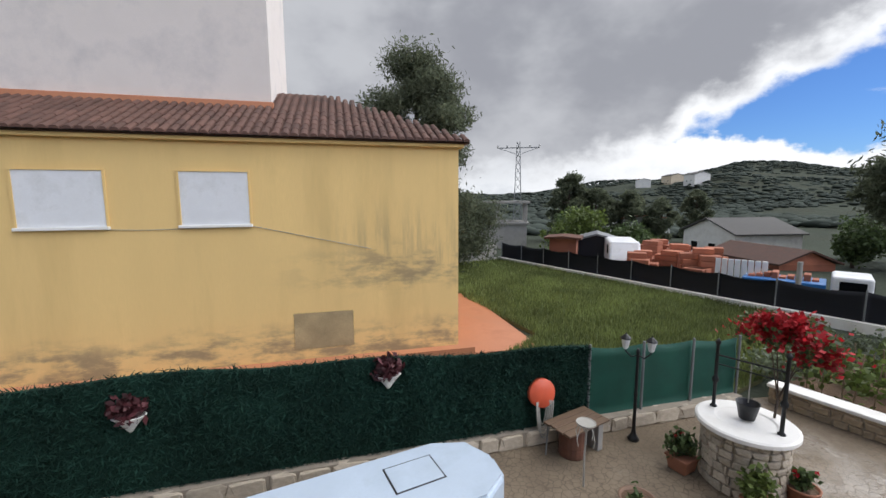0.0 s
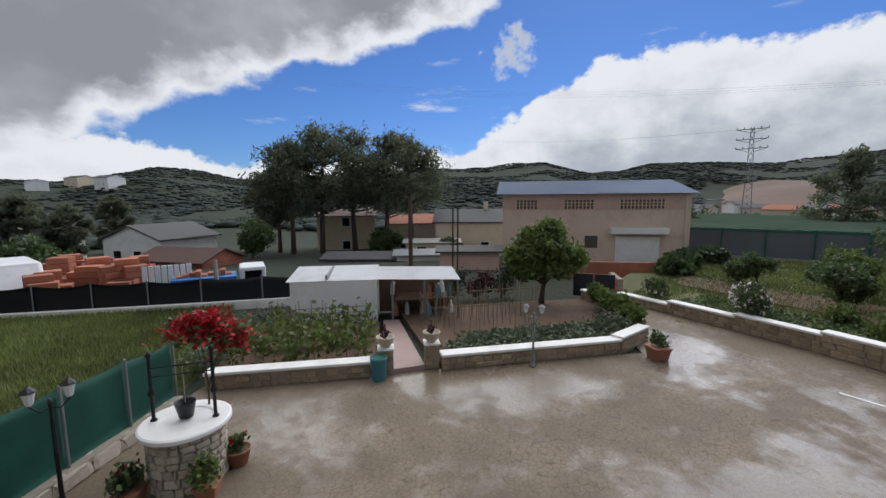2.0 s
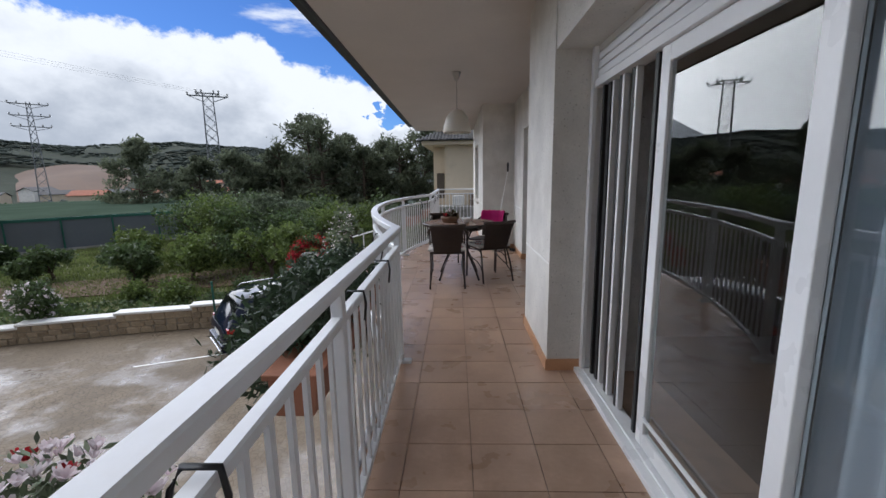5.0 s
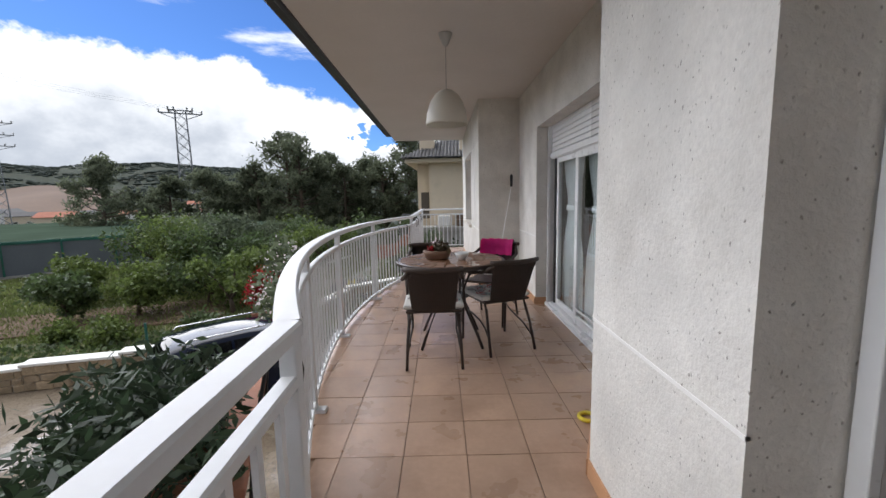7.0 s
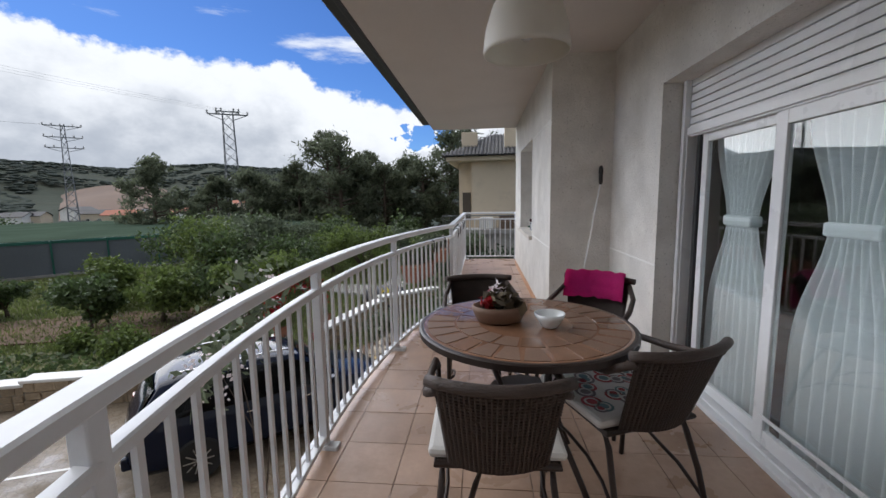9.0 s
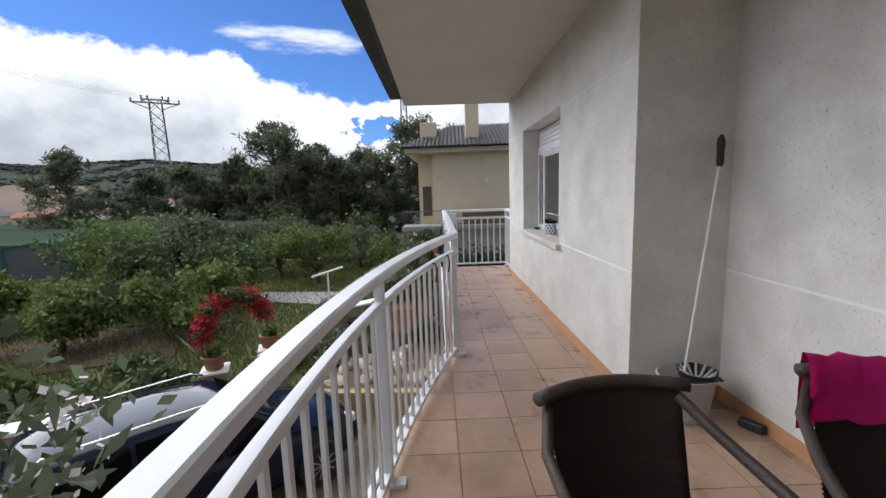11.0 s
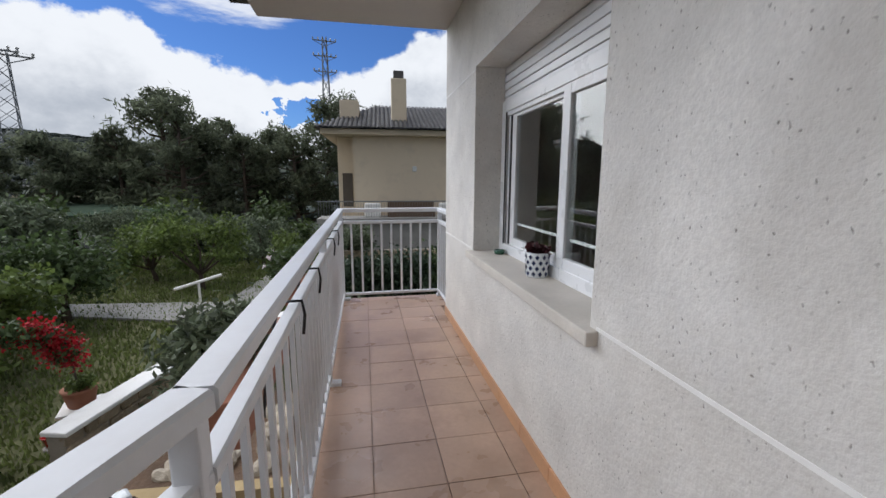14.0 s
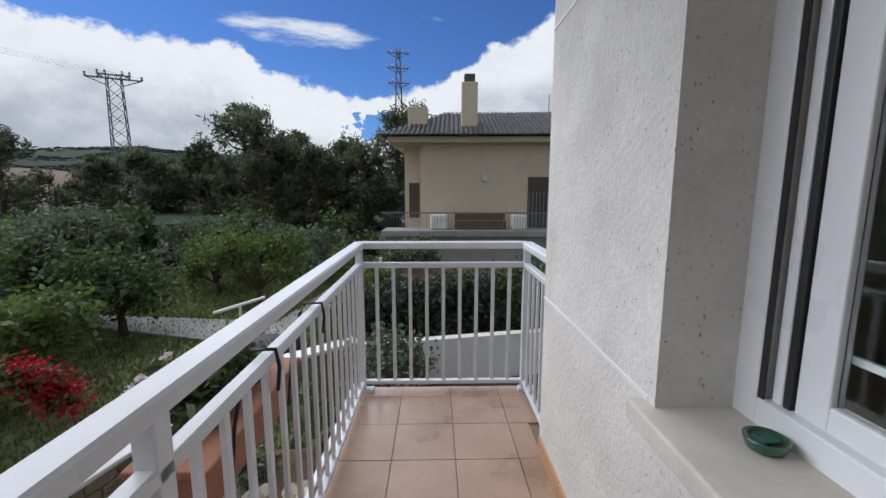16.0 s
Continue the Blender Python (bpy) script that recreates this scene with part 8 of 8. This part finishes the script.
# --- pink works building ---
def works():
    p, q = Vector((-26.3, 8.0)), Vector((-22.7, 19.2))
    d = q - p
    t = thing("works_building", "pink-beige industrial building with a blue sheet roof", "building", (p.x, p.y, -4.2), math.degrees(math.atan2(d.y, d.x)))
    L = d.length
    D = 9.0
    part("wall", box(bm_new(), (0, 0, -1), (L, D, 5.95)), M["pinkwall"], t)
    part("band", box(bm_new(), (0, -0.03, 4.9), (L - 0.4, 0.02, 5.9)), M["pinkband"], t)
    bm = bm_new()
    v = [bm.verts.new(c) for c in ((-0.4, -0.5, 5.95), (L + 0.3, -0.5, 5.95), (L + 0.3, D / 2, 7.0), (-0.4, D / 2, 7.0), (-0.4, D + 0.5, 5.95), (L + 0.3, D + 0.5, 5.95))]
    for f in ((0, 1, 2, 3), (3, 2, 5, 4)):
        bm.faces.new([v[i] for i in f])
    bmesh.ops.solidify(bm, geom=bm.faces[:], thickness=0.12)
    part("roof", bm, M["solar"], t)
    part("gable", prism(bm_new(), [(0.02, 0.1), (L - 0.02, 0.1), (L - 0.02, D - 0.1), (0.02, D - 0.1)], 5.9, 6.0), M["pinkwall"], t)
    for x0, x1 in ((0.9, 2.3), (4.0, 5.9), (7.5, 10.2)):
        w = part("window", box(bm_new(), (x0, -0.05, 4.98), (x1, 0.02, 5.55)), M["room"], t)
        n = max(3, int((x1 - x0) / 0.22))
        for k in range(n + 1):
            part("mullion", box(bm_new(), (x0 + (x1 - x0) * k / n - 0.03, -0.09, 4.98), (x0 + (x1 - x0) * k / n + 0.03, -0.03, 5.55)), M["pinkwall"], w)
        for z in (5.16, 5.35):
            part("transom", box(bm_new(), (x0, -0.09, z), (x1, -0.03, z + 0.04)), M["pinkwall"], w)
    dr = part("sliding_door", box(bm_new(), (7.3, -0.08, 0.7), (10.0, 0.0, 3.15), 0.02), M["whitewash"], t)
    for k in range(12):
        part("slat", box(bm_new(), (7.35, -0.095, 0.75 + 0.2 * k), (9.95, -0.075, 0.92 + 0.2 * k)), M["whitewash"], dr)
    part("canopy", box(bm_new(), (6.9, -0.55, 3.35), (10.4, 0.0, 3.75), 0.03), M["whitewash"], t)
    for x in (1.0, 5.4):
        part("window", box(bm_new(), (x, -0.04, 2.4), (x + 0.8, 0.02, 3.2)), M["room"], t)
    part("side_window", box(bm_new(), (L - 0.02, 1.0, 4.6), (L + 0.04, 2.4, 5.4)), M["room"], t)
    part("awning", box(bm_new(), (L, 0.2, 5.45), (L + 2.0, 2.4, 5.52)), M["steel"], t)
    part("downpipe", tube(bm_new(), [(L - 0.3, -0.08, 5.9), (L - 0.3, -0.08, 0)], 0.05, 8), M["cream"], t)


works()
# dark wall and brick below it
bm = bm_new()
box(bm, (-0.1, -4.5, 0), (0.1, 4.5, 1.3))
ob = solid("wall_works", bm, M["brick"], "low red brick wall in front of the works building", "wall")
ob.matrix_world = pose(-20.6, 11.6, -3.4, 0, 0, -17)


# --- net-covered field with a grey fence ---
def net_field():
    p, q = Vector((-25.5, 22.4)), Vector((-17.7, 30.0))
    d = q - p
    t = thing("net_field", "crop field under dark green shade netting with a grey side curtain", "shelter", (p.x, p.y, GZ), math.degrees(math.atan2(d.y, d.x)))
    L = d.length
    part("side_curtain", box(bm_new(), (-6, 0, 0.4), (L, 0.05, 2.15)), M["netgrey"], t)
    part("net_roof", box(bm_new(), (-8, 0.2, 2.22), (L + 10, 30, 2.30)), M["netgreen"], t)
    part("net_edge", box(bm_new(), (-8, -0.05, 2.12), (L + 0.3, 0.1, 2.28)), M["mesh_green"], t)
    for k in range(8):
        part("post", tube(bm_new(), [(-6 + (L + 6) * k / 7, -0.1, 0), (-6 + (L + 6) * k / 7, -0.1, 2.3)], 0.05, 6), M["mesh_green"], t)
    part("plinth", box(bm_new(), (-6, -0.15, 0), (L, 0.12, 0.42)), M["concrete"], t)


M["netgrey"] = mat("grey_net", (0.13, 0.145, 0.165), 0.9, 0.1, 0.5, 10, 0.1)
M["netgreen"] = mat("green_net_roof", (0.060, 0.085, 0.062), 1.0, 0.2, 0.3, 6, 0.1, spec=0.0)
net_field()


# --- lattice pylons ---
def pylon(name, at, h, w, rz, arms, label, taper=0.72):
    t = thing(name, label, "pylon", at, rz, "electricity pylons")
    bm = bm_new()

    def half(z):
        return w * (1 - taper * z / h)
    n = 14
    r = 0.035 * h / 14
    for sx, sy in ((-1, -1), (1, -1), (1, 1), (-1, 1)):
        tube(bm, [(sx * half(0), sy * half(0), -1), (sx * half(h), sy * half(h), h)], [r * 1.5, r], 4)
    for k in range(n):
        z0, z1 = h * k / n, h * (k + 1) / n
        a, b = half(z0), half(z1)
        for (p, q) in (((-1, -1), (1, -1)), ((1, -1), (1, 1)), ((1, 1), (-1, 1)), ((-1, 1), (-1, -1))):
            s = 1 if k % 2 else -1
            p2, q2 = (p, q) if s > 0 else (q, p)
            tube(bm, [(p2[0] * a, p2[1] * a, z0), (q2[0] * b, q2[1] * b, z1)], r * 0.7, 4)
            tube(bm, [(q2[0] * a, q2[1] * a, z0), (p2[0] * b, p2[1] * b, z1)], r * 0.7, 4)
    part("lattice", bm, M["steel"], t)
    for z, l, up in arms:
        b = bm_new()
        obox(b, (-l, 0, z), (l, 0, z), 0.12, 0.12)
        obox(b, (-l, 0, z), (-half(z), 0, z - up), 0.07, 0.07)
        obox(b, (l, 0, z), (half(z), 0, z - up), 0.07, 0.07)
        arm = part("cross_arm", b, M["steel"], t)
        for x in (-l, -l * 0.55, l * 0.55, l):
            part("insulator", lathe(bm_new(), [(0.05, z), (0.13, z + 0.1), (0.05, z + 0.2), (0.13, z + 0.3), (0.04, z + 0.4)], 6, (x, 0, 0)), M["greyplastic"], arm)


pylon("pylon", (-36.2, -47.6, -7.0), 16.2, 0.75, -37, ((15.4, 2.9, 0.9),), "lattice power pylon with one straight cross-arm")
pylon("pylon", (-26.7, 48.1, -4.0), 15.0, 0.80, 28, ((14.7, 1.95, 0.6), (15.0, 1.1, 0.4)), "lattice power pylon with a crowded head of insulators", 0.38)
pylon("pylon", (-63.5, 63.5, -4.0), 17.6, 0.8, 45, ((17.3, 2.2, 0.6), (15.6, 2.2, 0.6), (14.0, 2.2, 0.6)), "lattice power pylon with three cross-arms")
pylon("pylon", (-4.2, 70.7, -5.0), 25.5, 0.9, 10, ((25.0, 1.5, 0.6), (23.0, 1.5, 0.6), (21.0, 1.5, 0.6)), "tall slim lattice mast behind the trees")
for i, (a, b, z) in enumerate((((-63.5, 63.5, 13.4), (-190.0, 20.0, 32.0), 3), ((-26.7, 48.1, 11.0), (-90.0, -10.0, 26.0), 2))):
    t = thing("power_line", "thin overhead power cable", "cable", a)
    for k in (-1.5, 0, 1.5):
        pts = [(Vector(b) - Vector(a)) * s + Vector((k, k, -z * 4 * s * (1 - s))) for s in np.linspace(0, 1, 20)]
        part("cable", tube(bm_new(), pts, 0.007, 4), M["steel"], t)
t = thing("wooden_pole", "brown wooden utility pole behind the shed", "pole", (-19.4, 1.3, -3.1))
part("shaft", tube(bm_new(), [(0, 0, 0), (0.05, 0, 4.7)], [0.12, 0.09], 10), M["bark"], t)
for y in (3.35, 3.6):
    t = thing("wooden_pole", "thin brown pole behind the vegetable plot", "pole", (-19.15, y, -3.1))
    part("shaft", tube(bm_new(), [(0, 0, 0), (0.02, 0.03, 4.2)], [0.05, 0.04], 8), M["bark"], t)


# --- neighbour's house beyond the end of the balcony ---
def neighbour():
    t = thing("neighbour_house", "beige two-storey house with a dark tiled roof and terrace", "house", (-0.9, 34.8, GZ), -2.5)
    W = 16.0
    part("wall", box(bm_new(), (0.0, 0.0, -0.5), (W, 9.0, 6.7)), M["cream"], t)
    part("wall_bay", box(bm_new(), (1.0, -1.2, -0.5), (W, 0.0, 6.7)), M["cream"], t)
    part("terrace_slab", box(bm_new(), (-0.9, -3.2, 1.85), (W, -1.2, 2.12)), M["concrete"], t)
    part("terrace_wall", box(bm_new(), (-0.7, -3.0, -0.3), (W, -1.25, 1.85)), M["concrete"], t)
    part("eave", box(bm_new(), (-0.7, -1.9, 6.7), (W, 9.5, 7.0), 0.03), M["cream"], t)
    bm = bm_new()
    v = [bm.verts.new(c) for c in ((-1.0, -2.2, 7.01), (W, -2.2, 7.01), (W, 3.8, 9.15), (2.2, 3.8, 9.15), (-1.0, 9.8, 7.01), (W, 9.8, 7.01))]
    for f in ((0, 1, 2, 3), (0, 3, 4), (4, 3, 2, 5)):
        bm.faces.new([v[i] for i in f])
    roof = part("roof", bm, M["slate"], t)
    rest = bm_new()
    for j in range(14):
        y = -2.2 + 0.43 * j
        z = 7.03 + (y + 2.2) * 0.357
        for k in range(58):
            x = -0.9 + 0.26 * k
            if x < -1.0 + (y + 2.2) * 0.55:
                continue
            g0 = [rest.verts.new((x + 0.12 * math.cos(a), y, z + 0.09 * math.sin(a))) for a in (0, 0.8, 1.57, 2.34, 3.14)]
            g1 = [rest.verts.new((x + 0.10 * math.cos(a), y + 0.47, z + 0.165 + 0.07 * math.sin(a))) for a in (0, 0.8, 1.57, 2.34, 3.14)]
            for i in range(4):
                rest.faces.new((g0[i], g0[i + 1], g1[i + 1], g1[i]))
    part("roof_tiles", rest, M["slate"], roof, kind="stuff")
    part("parapet", box(bm_new(), (0.2, 0.2, 7.3), (1.3, 1.6, 8.9), 0.03), M["cream"], t)
    ch = part("chimney", box(bm_new(), (3.25, -0.4, 6.9), (4.15, 0.4, 10.1), 0.05), M["cream"], roof, "cream rendered chimney")
    part("cowl", box(bm_new(), (3.40, -0.28, 10.1), (4.0, 0.28, 10.55), 0.04), M["slate"], ch)
    part("window", box(bm_new(), (0.25, -0.06, 2.6), (0.85, 0.0, 4.6)), M["room"], t, "dark narrow shuttered window")
    dr = part("door", box(bm_new(), (6.9, -1.26, 2.12), (9.3, -1.2, 4.9)), M["room"], t, "dark terrace door with a folding grille")
    for k in range(12):
        part("grille_bar", box(bm_new(), (6.95 + 0.2 * k, -1.31, 2.12), (7.0 + 0.2 * k, -1.27, 4.1)), M["steel"], dr)
    part("wall_lamp", box(bm_new(), (4.4, -1.34, 4.7), (4.65, -1.2, 5.0), 0.03), M["frost"], t)
    rl = part("terrace_rail", box(bm_new(), (-0.85, -3.15, 3.02), (W, -3.08, 3.08)), M["steel"], t)
    for k in range(70):
        part("bar", box(bm_new(), (-0.8 + 0.14 * k, -3.13, 2.12), (-0.785 + 0.14 * k, -3.10, 3.02)), M["steel"], rl)
    part("bench", box(bm_new(), (2.9, -2.4, 2.12), (5.6, -1.8, 2.6), 0.03), M["wood"], t)
    part("bench_back", box(bm_new(), (2.9, -1.85, 2.6), (5.6, -1.75, 3.0), 0.02), M["wood"], t)
    part("armchair", box(bm_new(), (1.6, -2.4, 2.12), (2.5, -1.7, 2.9), 0.08), M["whitewash"], t)
    part("armchair", box(bm_new(), (5.9, -2.4, 2.12), (6.7, -1.7, 2.9), 0.08), M["whitewash"], t)
    part("aerial", tube(bm_new(), [(8.6, 2.0, 8.0), (8.6, 2.0, 9.9)], 0.03, 5), M["steel"], roof)


neighbour()
stone_wall("wall_neighbour", (-1.6, 28.6), (8.0, 28.2), GZ + 0.2, GZ + 0.9, 0.3, "rough stone bank below the neighbour's terrace", cap=False, size=0.4)


# --- trees ---
def pine(at, h, crown, seed, n=9000, leaf=0.20, group="", spread=1.0, label="dark umbrella pine with an uneven crown", pad=1.0):
    """A pine: bare leaning trunk, limbs, and separate pads of needles with gaps between them."""
    r = random.Random(seed)
    t = thing("pine_tree", label, "tree", at, r.uniform(0, 360), group)
    rng = np.random.default_rng(seed)
    bm = bm_new()
    lean = Vector((r.uniform(-.06, .06) * h, r.uniform(-.06, .06) * h, 0))
    z0 = h * (1 - crown)
    top = lean + Vector((0, 0, h * 0.93))
    R = 0.02 * h + 0.06
    tube(bm, [(0, 0, -0.4), lean * 0.3 + Vector((0, 0, h * 0.35)), lean * 0.8 + Vector((0, 0, h * 0.7)), top], [R, R * 0.75, R * 0.45, R * 0.12], 8)
    blobs = []
    k = int(24 + 16 * crown)
    for i in range(k):
        f = (i + r.random()) / k
        z = z0 + (h - z0) * f
        rad = spread * h * 0.24 * (math.sin(math.pi * min(1, 0.22 + 0.78 * f)) ** 0.7) * r.uniform(0.55, 1.1)
        a = r.uniform(0, 2 * math.pi)
        c = Vector((rad * math.cos(a), rad * math.sin(a), z)) + lean * min(1, z / h)
        s = spread * h * r.uniform(0.045, 0.095) * pad
        blobs.append((tuple(c), (s * 1.25, s * 1.25, s * 0.62)))
        st = lean * 0.8 * min(1, z / h) + Vector((0, 0, z - 0.08 * h))
        tube(bm, [st, st.lerp(c, 0.55) + Vector((0, 0, -0.02 * h)), c], [R * 0.3, R * 0.2, R * 0.06], 5)
    part("trunk", bm, M["bark"], t, smooth=True)
    part("crown", leaf_mesh("crown", clumps(rng, blobs, n, 0.34, 12, 0.25), leaf, M["pine"], rng, 4.0), None, t)
    return t


pine((-9.1, -22.1, -3.1), 12.2, 0.93, 11, 110000, 0.072, "", 1.05, "tall dense dark pine behind the yellow house", 1.45)
for i, (x, y, h) in enumerate(((-43.5, -9.5, 12.2), (-43.0, -6.5, 13.6), (-44.8, -3.2, 14.0), (-43.5, 0.2, 13.2), (-44.5, 3.0, 13.4), (-46.0, -11.5, 10.0))):
    pine((x, y, -5.2), h, 0.56, 20 + i, 6500, 0.14, "pine group over the houses", 1.35)
for i, (x, y, h, s) in enumerate(((-41.5, -43.5, 9.0, 1.3), (-45.0, -41.0, 7.2, 1.5), (-48.5, -38.5, 6.6, 1.5), (-50.0, -34.5, 5.6, 1.4), (-60.0, -36.0, 7.0, 1.3))):
    pine((x, y, -4.8), h, 0.92, 40 + i, 12000, 0.16, "trees behind the building yard", s, "dark round pine behind the building yard")
rr = random.Random(31)
SPOTS = [(-30.5, 41.0, 9.5), (-27.5, 46.5, 8.0), (-22.5, 44.0, 8.5), (-20.0, 48.0, 8.2), (-17.5, 44.5, 9.0), (-15.0, 46.5, 12.3), (-13.0, 44.0, 11.2), (-11.0, 47.5, 10.4), (-9.0, 45.0, 8.6), (-7.0, 48.5, 9.8), (-5.0, 46.0, 9.0), (-3.0, 50.0, 12.5), (-24.5, 50.0, 8.4), (-1.0, 52.0, 13.0), (3.0, 54.0, 12.0), (-33.0, 52.0, 7.0), (-16.5, 53.0, 10.0)]
for i, (x, y, h) in enumerate(SPOTS):
    pine((x, y, -4.2), h, 0.74, 60 + i, 6000, 0.13, "pine wood beyond the garden", 1.25, "dark pine at the edge of the wood")
for i, (x, y, s, mt) in enumerate(((-28.0, -22.0, 2.2, "leaf"), (-26.0, -26.0, 2.6, "leaf_light"), (-30.0, -29.0, 2.6, "leaf"), (-40.0, -12.5, 1.8, "leaf"), (-41.0, 0.5, 1.3, "leaf"), (-50.0, -15.0, 2.4, "leaf"), (-45.0, -0.5, 1.4, "leaf"), (-37.0, 6.2, 1.0, "leaf_olive"), (-20.5, 17.0, 1.0, "leaf"), (-18.8, 15.2, 0.9, "leaf"),
                                  (-22.0, 20.5, 1.1, "leaf"), (-15.5, 33.0, 2.4, "leaf"), (-20.0, 36.0, 2.6, "leaf_olive"), (-10.0, 37.0, 2.2, "leaf_olive"), (-5.0, 38.0, 2.2, "leaf"), (-12.0, 40.0, 2.4, "leaf_light"), (-40.0, 30.0, 3.2, "leaf_olive"), (-46.0, 38.0, 3.4, "leaf"), (-52.0, 46.0, 3.4, "leaf"), (-60.0, 40.0, 3.6, "leaf_olive"), (-44.0, 52.0, 3.6, "leaf"), (-50.0, 26.0, 3.0, "leaf"))):
    bl = [((rr.uniform(-.5, .5) * s, rr.uniform(-.5, .5) * s, s * rr.uniform(0.5, 1.25)), (s * .6, s * .6, s * .45)) for _ in range(5)]
    green("broadleaf_tree", "leafy green tree among the houses", "tree", (x, y, ground_z(x, y)), bl, 2600, 0.22, mt, (0.12, (0, 0)), 300 + i, 1.6, 0.25, 0.4, "trees among the houses")


def woods():
    """Woods on the hills and in the valley: thousands of ragged tree clumps in one piece."""
    rng = np.random.default_rng(17)
    r = random.Random(17)
    vs, fs = [], []
    for k in range(26000):
        az = radians(r.uniform(-35, 165))
        d = 75 + 400 * r.random() ** 0.75
        x, y = -d * math.sin(az), d * math.cos(az)
        if d < 150 and noise.noise(Vector((x * 0.02, y * 0.02, 5))) < -0.05:
            continue
        if noise.noise(Vector((x * 0.01, y * 0.01, 9))) < -0.42:
            continue
        if abs(math.degrees(az) - 43) < 6.5 and 170 < d < 290:
            continue
        z = ground_z(x, y)
        h = r.uniform(1.0, 1.7) * (0.9 if d > 160 else 1.2)
        w = h * r.uniform(1.2, 1.9)
        b = len(vs)
        n = 6
        ph = r.random() * 6
        for zz, ww in ((0.05, 0.5), (0.4, 1.0), (0.75, 0.75)):
            for i in range(n):
                a = 2 * math.pi * i / n + ph
                q = w * ww * r.uniform(0.65, 1.25)
                vs.append((x + q * math.cos(a), y + q * math.sin(a), z + h * (zz + r.uniform(-.08, .08))))
        vs.append((x + r.uniform(-.2, .2) * w, y, z + h))
        for j in range(2):
            for i in range(n):
                fs.append((b + j * n + i, b + j * n + (i + 1) % n, b + (j + 1) * n + (i + 1) % n, b + (j + 1) * n + i))
        for i in range(n):
            fs.append((b + 2 * n + i, b + 2 * n + (i + 1) % n, b + 3 * n))
    me = bpy.data.meshes.new("woods")
    me.from_pydata(vs, [], fs)
    me.materials.append(M["woods"])
    for p in me.polygons:
        p.use_smooth = True
    tagged(new("woods", me), "dark pine woods covering the hills", "woods", "", "stuff")


woods()
# bare earth slope on the hill
bm = bm_new()
g = []
for i in range(13):
    row = []
    for j in range(8):
        az = radians(38.5 + 9 * i / 12)
        d = 175 + 14 * j
        x, y = -d * math.sin(az), d * math.cos(az)
        f = math.sin(math.pi * i / 12) ** 0.6
        row.append(bm.verts.new((x, y, ground_z(x, y) + 0.3 + (4.2 * f * (j / 7)))))
    g.append(row)
for a, b in zip(g, g[1:]):
    for j in range(7):
        bm.faces.new((a[j], a[j + 1], b[j + 1], b[j]))
solid("ground_slope", bm, M["earth"], "bare reddish earth slope on the hill", "earth", smooth=True)
